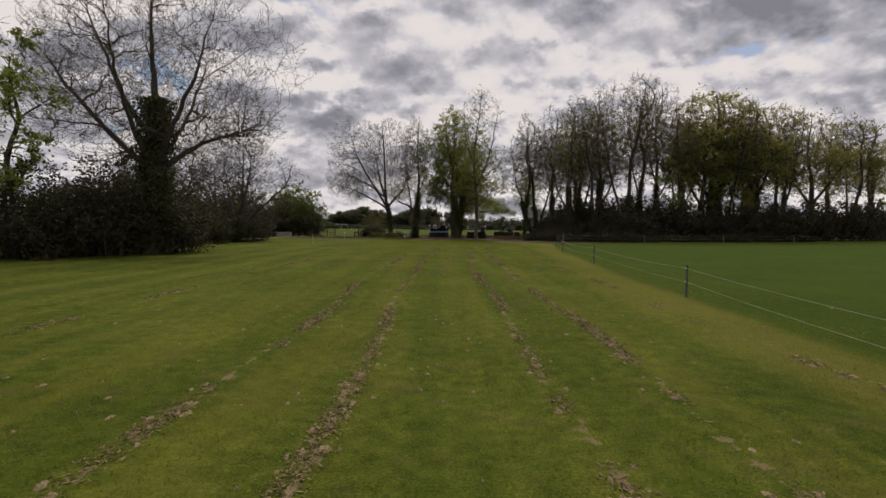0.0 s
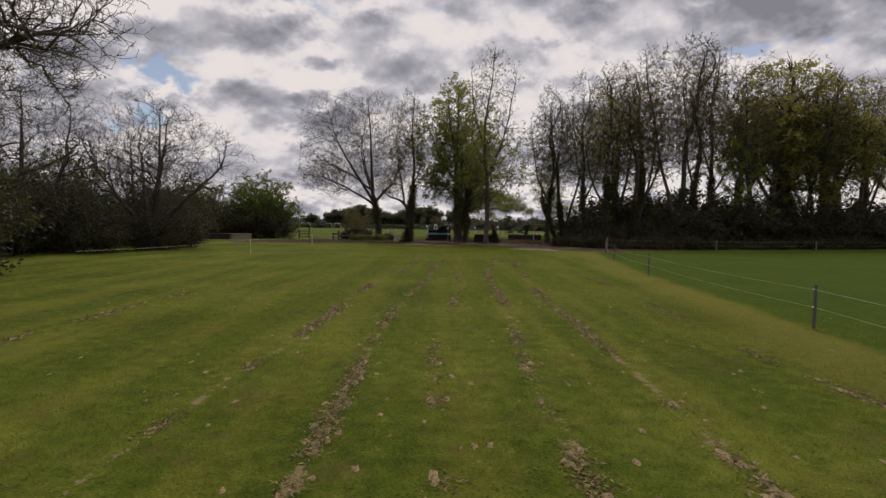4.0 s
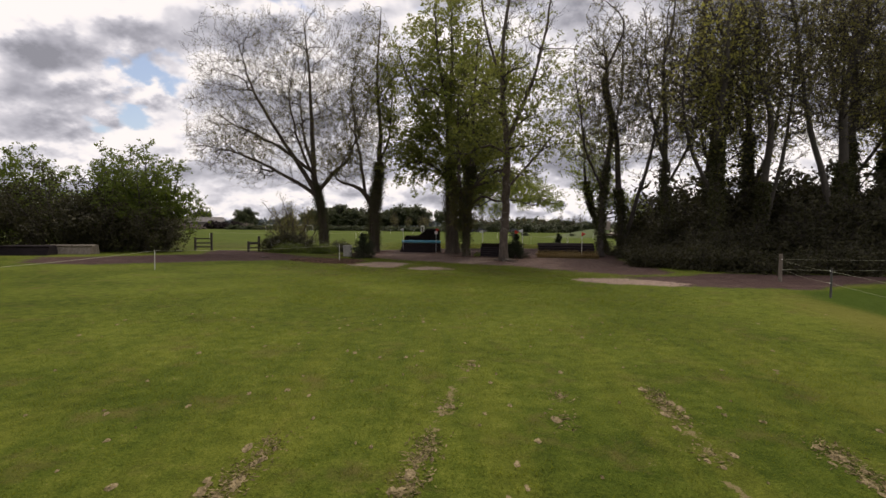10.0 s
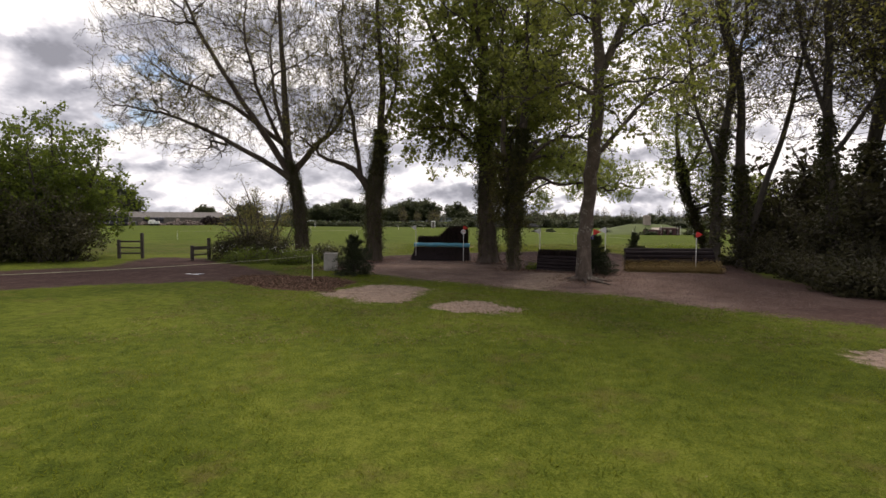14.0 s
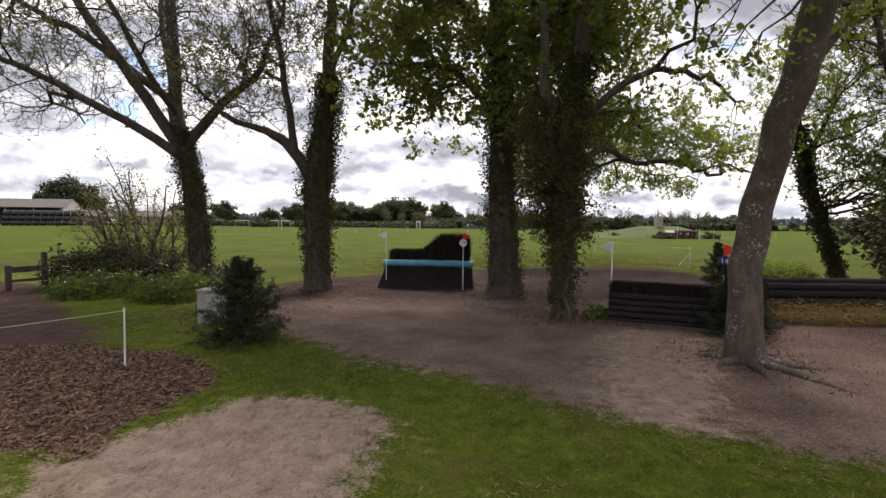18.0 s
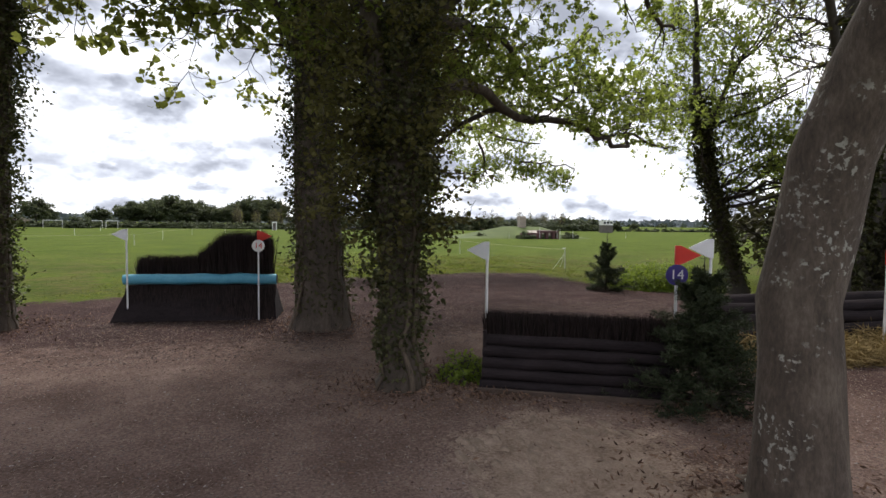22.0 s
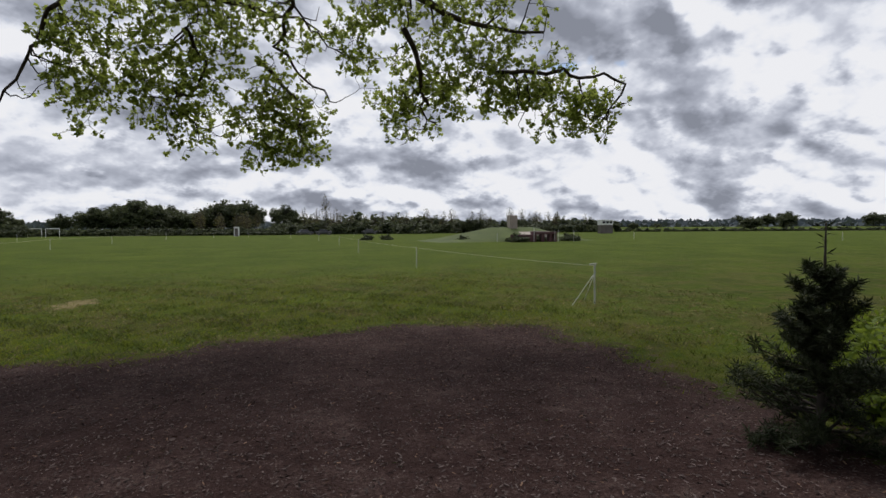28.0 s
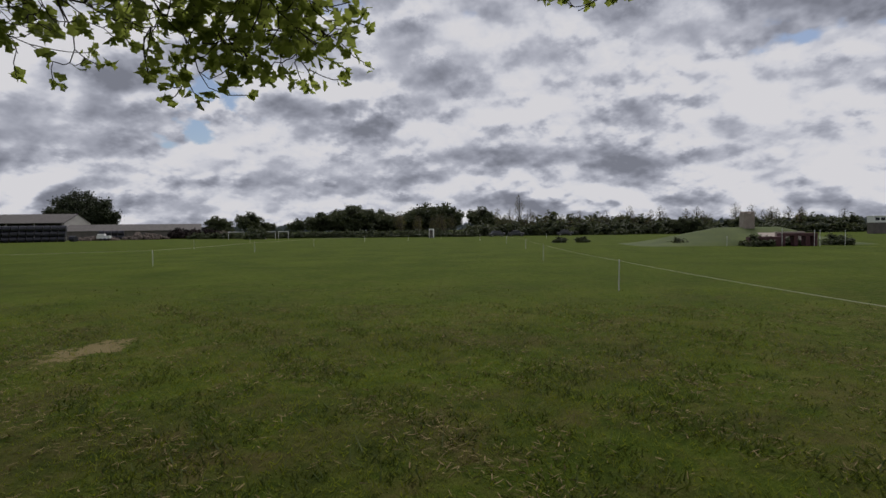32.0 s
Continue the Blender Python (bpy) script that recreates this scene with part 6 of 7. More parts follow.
rail_gate((-20.6, 99.6, 0), 3, 1.5, "dark wooden post and rail beside the farm track")
rail_gate((-16.0, 99.2, 0), 60, 1.2, "short dark wooden rail fence at the evergreen bush", high=0.95)
ob = thing("water_tank", (-6.5, 92.2, 0), "pale grey galvanised tank behind the young spruce", "tank")
part("tank", box_bm(0.62, 0.6, 0.86, (0, 0, 0.43), 0.04), concrete, ob)
part("lid", box_bm(0.66, 0.64, 0.05, (0, 0, 0.88), 0.015), concrete, ob)
for x, y, a, mt, lab, nm in ((-30.8, 90.5, 8, black_timber, "low black portable jump on the grass by the hedge", "portable_jump"), (-28.6, 92.2, 5, weathered_wood, "low pale wooden portable jump by the hedge", "portable_jump")):
    ob = thing(nm, (x, y, 0), lab, "jump", "portable jumps", turn=a)
    bm = bmesh.new()
    prof = [(-0.75, 0), (-0.45, 0.62), (0.3, 0.78), (0.6, 0.7), (0.75, 0)]
    va, vb = [bm.verts.new((-1.7, py, pz)) for py, pz in prof], [bm.verts.new((1.7, py, pz)) for py, pz in prof]
    for k in range(5):
        bm.faces.new((va[k], va[(k + 1) % 5], vb[(k + 1) % 5], vb[k]))
    bm.faces.new(va[::-1]), bm.faces.new(vb)
    bmesh.ops.recalc_face_normals(bm, faces=bm.faces)
    part("body", bm, mt, ob)
    part("rail", rod((-1.75, -0.42, 0.68), (1.75, -0.42, 0.68), 0.09, 10), mt, ob)

# roots of the leaning sycamore
rr = np.random.default_rng(71)
ob = thing("tree_root", (5.68, 88.25, 0), "bare grey roots spreading from the leaning sycamore", "tree root")
for k, (ang, ln) in enumerate(((-70, 2.1), (-35, 1.6), (-105, 1.2), (20, 1.3), (150, 1.1), (210, 1.0), (80, 1.0))):
    c, s_ = math.cos(radians(ang)), math.sin(radians(ang))
    pts = [(0.12 * c, 0.12 * s_, 0.24, 0.11), (0.42 * c, 0.42 * s_, 0.08, 0.10), (0.6 * ln * c + 0.1 * rr.normal(), 0.6 * ln * s_ + 0.1 * rr.normal(), 0.03, 0.07), (ln * c, ln * s_ + 0.15 * rr.normal(), -0.03, 0.03)]
    q = spline(pts, 14)[None]
    part("root", mesh_np("root", *tubes(q[:, :, :3], q[:, :, 3], 9), True), bark_smooth, ob)

# -- the open field beyond --
FAR_STAKES = [(16.4, 111.4), (14.7, 125.6), (14.0, 143.5), (14.2, 162), (13, 182), (9, 203)]
for x, y in FAR_STAKES[1:]:
    tape_post((x, y, 0), r=0.022)
ob = thing("corner_stake", (16.4, 111.4, 0), "white corner stake with a slanting strut", "stake", "tape stakes")
part("stake", rod((0, 0, 0), (0.0, 0.02, 1.12), 0.026, 10), white_paint, ob)
part("strut", rod((-0.75, -0.05, 0), (-0.05, 0, 0.82), 0.011, 8), white_paint, ob)
part("strut", rod((0.1, 0.7, 0), (0.0, 0.05, 0.82), 0.011, 8), white_paint, ob)
part("cap", rod((-0.16, 0.02, 1.12), (0.06, 0.02, 1.13), 0.02, 8), white_paint, ob)
line_between("tape", [(x, y, 1.08) for x, y in FAR_STAKES], "pale tape strung across the open field", 0.05)
LEFT_STAKES = [(-34, 130.5), (-13.1, 140.8), (-15.1, 161.2), (-14.8, 180), (-12, 200), (-6, 214), (0, 224), (9, 203)]
for x, y in LEFT_STAKES[:-1]:
    tape_post((x, y, 0), r=0.022)
line_between("tape", [(x, y, 1.08) for x, y in LEFT_STAKES], "pale tape on the far side of the open field", 0.05, 0.009)
for x, y in ((36, 165), (39, 176.6), (62, 170), (80, 150), (-30, 175), (22, 210), (48, 205), (-36, 205)):
    tape_post((x, y, 0), r=0.024)


def puddle(place, rx, ry, seed):
    rng = np.random.default_rng(seed)
    bm = bmesh.new()
    n = 22
    r = 1 + 0.25 * np.sin(np.arange(n) * 0.9 + seed) + rng.normal(0, 0.08, n)
    vs = [bm.verts.new((math.cos(k * 6.283 / n) * rx * r[k], math.sin(k * 6.283 / n) * ry * r[k], 0.0)) for k in range(n)]
    bm.faces.new(vs)
    me = bpy.data.meshes.new("puddle")
    bm.to_mesh(me)
    bm.free()
    me.materials.append(puddle_water)
    ob = new("puddle", me)
    z = float(ground_z(np.array(place[0]), np.array(place[1]))) + 0.022
    ob.matrix_basis = pose(place[0], place[1], z, 0, 0, -15)
    tagged(ob, "shallow puddle of rainwater on the muddy track", "puddle")


puddle((-12.4, 89.7), 0.42, 0.26, 4)
# -- distance: barns, hedges, woods, the raised jump --
def barn(name, place, turn, L, W, eave, ridge, label, open_front=False):
    ob = thing(name, place, label, "barn", turn=turn)
    t = 0.15
    bm = bmesh.new()
    for sx in (-L / 2, L / 2):                                     # gable ends, with thickness
        a = [(sx - t, -W / 2, 0), (sx - t, W / 2, 0), (sx - t, W / 2, eave), (sx - t, 0, ridge), (sx - t, -W / 2, eave)]
        va, vb = [bm.verts.new(p) for p in a], [bm.verts.new((p[0] + 2 * t, p[1], p[2])) for p in a]
        bm.faces.new(va), bm.faces.new(vb[::-1])
        for k in range(5):
            bm.faces.new((va[k], vb[k], vb[(k + 1) % 5], va[(k + 1) % 5]))
    bmesh.ops.recalc_face_normals(bm, faces=bm.faces)
    part("gable_wall", bm, gable_sheet, ob)
    part("back_wall", box_bm(L, 0.3, eave, (0, W / 2, eave / 2)), wall_sheet, ob)
    if open_front:
        for k in range(6):
            part("post", box_bm(0.3, 0.3, eave, (-L / 2 + 0.5 + k * (L - 1) / 5, -W / 2, eave / 2), 0.02), concrete, ob)
    else:
        part("front_wall", box_bm(L, 0.3, eave, (0, -W / 2, eave / 2)), wall_sheet, ob)
        # solid black box paints the shade inside an open doorway
        part("door", box_bm(3.4, 0.12, eave * 0.7, (L / 2 - 4, -W / 2 - 0.2, eave * 0.35)), black_timber, ob, "black panel painted as the dark inside of a doorway")
    for s in (-1, 1):
        n = 40
        bm = bmesh.new()
        cols = []
        for k in range(n + 1):
            x = -L / 2 - 0.4 + k * (L + 0.8) / n
            w = 0.05 * (k % 2)
            cols.append([bm.verts.new((x, s * (W / 2 + 0.4), eave - 0.15 + w)), bm.verts.new((x, 0, ridge + 0.05 + w)), bm.verts.new((x, 0, ridge - 0.1)), bm.verts.new((x, s * (W / 2 + 0.4), eave - 0.3))])
        for p, q in zip(cols, cols[1:]):
            for i in range(4):
                bm.faces.new((p[i], p[(i + 1) % 4], q[(i + 1) % 4], q[i]))
        bmesh.ops.recalc_face_normals(bm, faces=bm.faces)
        part("roof_slope", bm, roof_sheet, ob, "grey corrugated roof sheets")
    return ob


barn("barn", (-164, 284, 0), 13, 46, 18, 6.4, 9.6, "pale farm barn with a grey corrugated roof", True)
barn("barn", (-119, 291, 0), 30, 42, 12, 3.2, 5.4, "long low farm building with a weathered grey roof")
BALE = thing("silage_bale", (-108.5, 247.5, 0), "round silage bale in black wrap", "bale", "silage bales")
part("wrap", rod((-0.8, 0, 0.82), (0.8, 0, 0.82), 0.84, 20), black_wrap, BALE)
part("net_end", rod((0.8, 0, 0.82), (0.81, 0, 0.82), 0.5, 16), black_wrap, BALE)
for k in range(33):
    row, col = divmod(k, 11)
    copy_thing(BALE, pose(-127 + col * 1.62 + 0.3 * row, 237.4 + col * 0.86, 1.5 * row, 0, 0, 28))
for k in range(8):
    copy_thing(BALE, pose(-118 + (k % 4) * 1.62, 271 + (k % 4) * 0.9, 1.5 * (k // 4), 0, 0, 28))
EARTH = bush("brush_heap", (-96, 282, 0), "heap of cut brushwood at the farmyard's end", 6, 4.4, brush_mat, 45, 40, 6, 0.6, lean=1.4, dome=(0, 0, 1.4, 6.5, 6.5, 3.4))
copy_thing(EARTH, pose(-90, 285, 0, 0, 0, 80))
rng = np.random.default_rng(77)


def heap(place, radius, high, label, mat, seed):
    """A low mound of loose lumps."""
    rng = np.random.default_rng(seed)
    ob = thing("rubble_heap", place, label, "heap")
    bm = bmesh.new()
    for k in range(70):
        a, q = rng.uniform(0, 6.28), rng.random() ** 0.5
        sz = rng.uniform(0.5, 1.2)
        m = pose(math.cos(a) * q * radius, math.sin(a) * q * radius * 0.6, high * (1 - q) * rng.uniform(0.3, 1), *rng.uniform(0, 180, 3)) @ Matrix.Scale(sz, 4)
        bmesh.ops.create_icosphere(bm, subdivisions=1, radius=0.9, matrix=m)
    part("rubble", bm, mat, ob)


heap((-103, 271, 0), 8, 2.6, "heap of brown rubble in the farmyard", rubble_mat, 71)
heap((-113, 262, 0), 7, 1.3, "low spoil heap of earth and stone", rubble_mat, 72)
ob = thing("wood_pile", (-87, 287, 0), "pile of rough grey branches and logs", "wood pile")
for k in range(26):
    x, y, z = rng.uniform(-5, 5), rng.uniform(-1.5, 1.5), rng.uniform(0.2, 2.2)
    part("log", rod((x - 1.4, y, z), (x + 1.2, y + rng.uniform(-1, 1), z + rng.uniform(-0.2, 0.8)), 0.2, 7, 0.14), weathered_wood, ob)
for k, (x, y, c) in enumerate(((-108, 259, white_paint), (-119, 252, white_paint))):
    ob = thing("farm_trailer", (x, y, 0), "white farm trailer parked beside the bales", "trailer", "trailers", turn=20)
    part("bed", box_bm(3.6, 1.9, 0.9, (0, 0, 1.1), 0.08), c, ob)
    part("cover", box_bm(2.0, 1.8, 0.6, (-0.6, 0, 1.8), 0.2), c, ob)
    for sx in (-0.6, 0.5):
        part("wheel", rod((sx, -1.0, 0.38), (sx, 1.0, 0.38), 0.38, 14), black_wrap, ob)
bush("cypress_tree", (-159, 312, 0), "broad dark evergreen tree behind the barn", 13, 23, needle_mat, 46, 70, 22, 0.8, category="tree", group="far trees", lean=0.9, blur=0.8, shoots=(10, 4), dome=(0, 0, 9, 12.5, 12.5, 14.5))
# woods along the far side: copies of two light far trees and of hedge bushes
FAR_LEAFY = tree("far_oak", (-70, 378), "rounded dark oak in a distant copse", [straight(11, 0.35, (0, 0), 0.3, 10)], 47, blobs=[(0, 0, 7.2, 4.6, 4.6, 4.4, 420), (1.8, 1, 5.0, 3.2, 3.2, 2.8, 140), (-1.8, -1, 5.0, 3.2, 3.2, 2.8, 140)], fork=1.5, shares=(30, 8, 1),
                 clump=0.55, leaf=leaf_far, per=7, size=0.62, shape=MAPLE_LEAF, whorls=True, bark=bark_dark, blur=0.3, twig_r=0.03, clear=1.0, group="far trees")
FAR_BARE = tree("far_poplar", (20, 262), "thin leafless tree in a distant row", [straight(12, 0.16, (0, 0), 0.2, 11)], 48, blobs=[(0, 0, 7.4, 1.7, 1.7, 4.8, 420)], fork=1.0, shares=(20, 5, 1), leaf=leaf_bud, per=1, size=0.25,
                bark=bark_dark, group="far trees", twig_r=0.022, clear=0.8)
rng = np.random.default_rng(96)


def far_copy(src, x, y, s, z=0.0):
    high = rng.uniform(0.85, 1.1) * (0.7 if src in (FAR_LEAFY, FAR_BARE) else 0.75)
    copy_thing(src, pose(x, y, z, 0, 0, rng.uniform(0, 360)) @ Matrix.Scale(s, 4)).scale = (s, s, s * high)


for x, y, s in ((-119, 383, 1.5), (-96, 395, 1.1), (-128, 420, 1.0), (-137, 440, 0.9), (-70, 400, 0.7), (-190, 480, 1.6), (-104, 330, 0.55), (62, 250, 0.5), (66, 254, 0.55), (115, 250, 0.45), (131, 262, 0.4), (168, 245, 0.7), (175, 252, 0.6), (185, 245, 0.7), (8, 380, 1.5), (12, 376, 1.2)):
    far_copy(FAR_LEAFY, x, y, s)
for k in range(70):                                                  # thin saplings behind the far hedge
    far_copy(FAR_BARE, rng.uniform(-16, 112), rng.uniform(255, 266), rng.uniform(0.55, 0.95))
for k in range(26):                                                  # the close copse
    far_copy(FAR_LEAFY, -72 + 2.5 * k + rng.normal(0, 1.0), 372 + rng.normal(0, 9), 1.45 + 0.25 * math.sin(k * 0.35 - 0.2))
HEDGEROW = bush("far_hedge_bush", (-55, 250, 0), "dark clipped hedge across the far field", 3.6, 3.4, leaf_far, 49, 14, 5, 0.7, lean=1.2, group="far hedge", shoots=(5, 3), blur=0.3, dome=(0, 0, 1.4, 4.2, 3.0, 2.2))
for k in range(44):
    far_copy(HEDGEROW, -84 + k * 2.1, 268 - k * 0.45 + rng.normal(0, 0.4), 0.78)
for k in range(30):
    far_copy(HEDGEROW, 10 + k * 3.4, 254 + rng.normal(0, 1.5), rng.uniform(1.1, 1.7))
for k in range(40):
    far_copy(HEDGEROW, 112 + k * 3.2, 250 - k * 0.9 + rng.normal(0, 0.5), 0.5)
for k in range(14):                                                  # bushes in young leaf among the saplings
    far_copy(HEDGEROW, rng.uniform(6, 60), rng.uniform(262, 272), rng.uniform(1.6, 2.4))
for k in range(60):                                                  # far country: woods on the low rise
    a = radians(rng.uniform(-75, 75))
    d = rng.uniform(480, 1000)
    x, y = 10 + math.sin(a) * d, 105 + math.cos(a) * d
    far_copy(FAR_LEAFY if k % 2 else HEDGEROW, x, y, rng.uniform(1.2, 2.2), float(ground_z(np.array(x), np.array(y))) - 0.5)


def far_woodland():
    """Unbroken woods along the rise, with distance haze painted into the leaf colour."""
    rng = np.random.default_rng(101)
    n = 26000
    a = np.radians(rng.uniform(-82, 82, n))
    band = rng.integers(0, 3, n)
    d = np.array([620.0, 900.0, 1500.0])[band] + rng.normal(0, 14, n)
    x, y = 10 + np.sin(a) * d, 105 + np.cos(a) * d
    top = (np.array([3.2, 5.0, 9.0])[band]) * (0.75 + 0.35 * np.sin(a * 37 + band * 2) * np.sin(a * 13 + band) + 0.25 * np.sin(a * 151 + band))
    spots = np.stack([x, y, ground_z(x, y) + np.maximum(top, 1.5) * rng.random(n) ** 0.6], 1)
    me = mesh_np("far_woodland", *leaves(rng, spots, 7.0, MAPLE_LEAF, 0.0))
    me.materials.append(leaf_painted_haze)
    tagged(new("far_woodland", me), "woods along the far rise, painted hazy blue-green", "woodland", kind="stuff")


far_woodland()

# white show-jump frames by the farm
for k, (x, y) in enumerate(((-62.5, 253), (-55.5, 252), (-51.5, 251.5), (-47.5, 251))):
    ob = thing("white_frame", (x, y, 0), "white rectangular goal-like frame on the grass", "frame", "white frames", turn=10)
    w = 4.4 if k == 0 else 2.8
    for s in (-w / 2, w / 2):
        part("upright", box_bm(0.10, 0.10, 2.1, (s, 0, 1.05), 0.015), white_paint, ob)
    part("crossbar", box_bm(w, 0.10, 0.15, (0, 0, 2.1), 0.015), white_paint, ob)


def car(place, turn, label, paint):
    ob = thing("parked_car", place, label, "car", "parked cars", turn=turn)
    bm = box_bm(4.3, 1.75, 0.62, (0, 0, 0.66), 0.14)
    part("body", bm, paint, ob)
    bm = box_bm(2.5, 1.6, 0.55, (-0.15, 0, 1.22), 0.0)
    for v in bm.verts:
        if v.co.z > 1.3:
            v.co.x *= 0.72
            v.co.y *= 0.86
    part("cabin", bm, glass_dark, ob)
    part("roof", box_bm(1.7, 1.36, 0.05, (-0.12, 0, 1.51), 0.02), paint, ob)
    for sx in (-1.35, 1.35):
        for sy in (-0.82, 0.82):
            w = part("wheel", rod((sx, sy - 0.1, 0.33), (sx, sy + 0.1, 0.33), 0.33, 16), black_wrap, ob)
            part("rim", rod((sx, sy - 0.105, 0.33), (sx, sy + 0.105, 0.33), 0.2, 12), concrete, w)


car((13, 242, 0), 10, "dark car parked by the far hedge", plaster)
car((18, 243, 0), 5, "grey car parked by the far hedge", plaster)
car((31, 246, 0), 0, "dark car parked at the hedge gap", plaster)
ob = thing("portable_toilet", (-3.6, 238, 0), "white portable cabin beside the far hedge", "cabin")
part("body", box_bm(1.2, 1.2, 2.3, (0, 0, 1.15), 0.04), white_paint, ob)
part("roof", box_bm(1.3, 1.3, 0.12, (0, 0, 2.36), 0.04), wall_sheet, ob)
part("door", box_bm(0.8, 0.04, 1.9, (0, -0.62, 1.0), 0.01), wall_sheet, ob)
ob = thing("judges_hut", (92, 222, 0), "small white hut with dark windows above a block standing for hedge", "hut")
part("body", box_bm(3.6, 2.0, 1.3, (0, 0, 2.95), 0.05), white_paint, ob)
# added dark block in place of the hedge below the hut
part("base", box_bm(3.5, 1.9, 2.3, (0, 0, 1.15), 0.02), wall_sheet, ob)
part("roof", box_bm(3.9, 2.3, 0.14, (0, 0, 3.66), 0.04), white_paint, ob)
for k in range(3):
    part("window", box_bm(0.8, 0.06, 0.6, (-1.1 + k * 1.1, -1.02, 3.05)), glass_dark, ob)


def raised_jump():
    """A grassed mound with a pale stone tower and a dark timber jump in front."""
    mx, my = 42.0, 172.0
    xs, ys = np.linspace(-14, 12, 50), np.linspace(-7, 7, 24)
    gx, gy = np.meshgrid(xs, ys)
    x, y = gx.ravel(), gy.ravel()
    h = 2.1 * np.clip(1 - np.abs(y) / 7, 0, 1) ** 0.7 * np.clip((x + 14) / 11, 0, 1) * np.clip((12 - x) / 8, 0, 1) - 0.05
    i = (np.arange(23)[:, None] * 50 + np.arange(49)[None]).ravel()
    me = mesh_np("grass_mound", np.stack([x + mx - 1, y + my, h], 1), np.stack([i, i + 1, i + 51, i + 50], 1), True)
    me.materials.append(bpy.data.materials["mound_grass"])
    tagged(new("grass_mound", me), "low grassed mound across the far field", "mound", kind="structure")
    ob = thing("stone_tower", (mx - 0.8, my - 0.5, 1.7), "pale stone block tower on the grass mound", "tower")
    part("wall", box_bm(1.2, 1.2, 1.9, (0, 0, 0.95), 0.04), stone_mat, ob)
    part("battlement", box_bm(0.36, 1.2, 0.24, (-0.4, 0, 2.01), 0.03), stone_mat, ob)
    part("battlement", box_bm(0.36, 1.2, 0.24, (0.4, 0, 2.01), 0.03), stone_mat, ob)
    ob = thing("stone_ramp", (mx + 0.5, my - 5.2, 0), "pale gravelled ramp rising to the tower", "ramp")
    bm = bmesh.new()
    vs = [bm.verts.new(p) for p in ((-4.5, -1.2, 0), (3.5, -1.2, 0), (3.5, 3, 0), (-4.5, 3, 0), (-1.5, -0.4, 0.9), (2.6, -0.4, 0.9), (2.6, 3, 1.5), (-1.5, 3, 1.5))]
    for f in ((0, 1, 5, 4), (1, 2, 6, 5), (2, 3, 7, 6), (3, 0, 4, 7), (4, 5, 6, 7), (3, 2, 1, 0)):
        bm.faces.new([vs[k] for k in f])
    part("ramp", bm, stone_mat, ob)
    part("wall", box_bm(3.0, 0.25, 0.6, (0.8, -0.3, 1.15), 0.03), stone_mat, ob)
    ob = thing("timber_jump", (mx - 1.0, my - 8.5, 0), "dark red timber jump with pillars before the mound", "jump", turn=-6)
    part("block", box_bm(3.0, 1.1, 1.0, (-1.9, 0, 0.5), 0.05), purple_wood, ob)
    part("lintel", box_bm(3.4, 1.1, 0.3, (1.3, 0, 1.2), 0.04), purple_wood, ob)
    for x in (-0.2, 1.0, 2.1, 2.8):
        part("pillar", box_bm(0.4, 1.0, 1.06, (x, 0, 0.53), 0.04), purple_wood, ob)
    for x, h in ((-0.4, 1.9), (2.6, 1.7), (3.1, 1.7), (5.4, 1.6)):
        part("pole", rod((x, -0.7, 0), (x, -0.7, h), 0.028, 8), white_paint, ob)
    for dx, dy, s in ((-2.6, -0.5, 1.1), (1.0, 0.9, 1.0), (6.3, 1.2, 1.1), (-9, 4, 0.8), (-20, 20, 0.8), (-17, 20, 0.8)):
        far_copy(HEDGEROW, mx - 1.0 + dx, my - 8.1 + dy, 0.42 * s)


material("mound_grass", (0.036, 0.056, 0.009), (0.085, 0.115, 0.02), 0.5, 0.95, 0.3, 6)
raised_jump()
STRAW = np.array([(0, 0), (0.4, 0.16), (1, 0.06), (1, -0.06), (0.4, -0.16)])
# -- turf: blades, torn clods, chips and stones --
def scatter_blades(rng, n, xr, yr, height, width, keep):
    x, y = rng.uniform(*xr, n), rng.uniform(*yr, n)
    ok = keep(x, y, rng.random(n))
    x, y = x[ok], y[ok]
    n = len(x)
    z = ground_z(x, y)
    a = rng.random(n) * 6.283
    h = height * rng.uniform(0.5, 1.35, n) * (1 + 0.45 * wave(x, y, 1.1, 2) + 0.3 * wave(x, y, 4.3, 6))
    dx, dy = np.cos(a) * width, np.sin(a) * width
    lx, ly = rng.normal(0, 0.95, n) * h, rng.normal(0, 0.95, n) * h
    V = np.stack([np.stack([x - dx, y - dy, z - 0.004], 1), np.stack([x + dx, y + dy, z - 0.004], 1), np.stack([x + lx, y + ly, z + h], 1)], 1)
    return V.reshape(-1, 3), np.arange(3 * n).reshape(n, 3)


def on_grass(x, y, r):
    cover = np.maximum(np.maximum(bare("soil", x, y, 1.8), bare("sand", x, y, 0.7)), bare("chip", x, y, 0.7))
    for x0, y0, y1 in LINES:
        cover = np.maximum(cover, 0.55 * np.exp(-((x - line_x(x0, y)) / 0.2) ** 2) * (y > y0) * (y < y1))
    cover = np.maximum(cover, 0.75 * np.exp(-((x - 2.1) / 0.9) ** 2 - ((y - 116.2) / 1.5) ** 2))
    return r > cover * 1.25


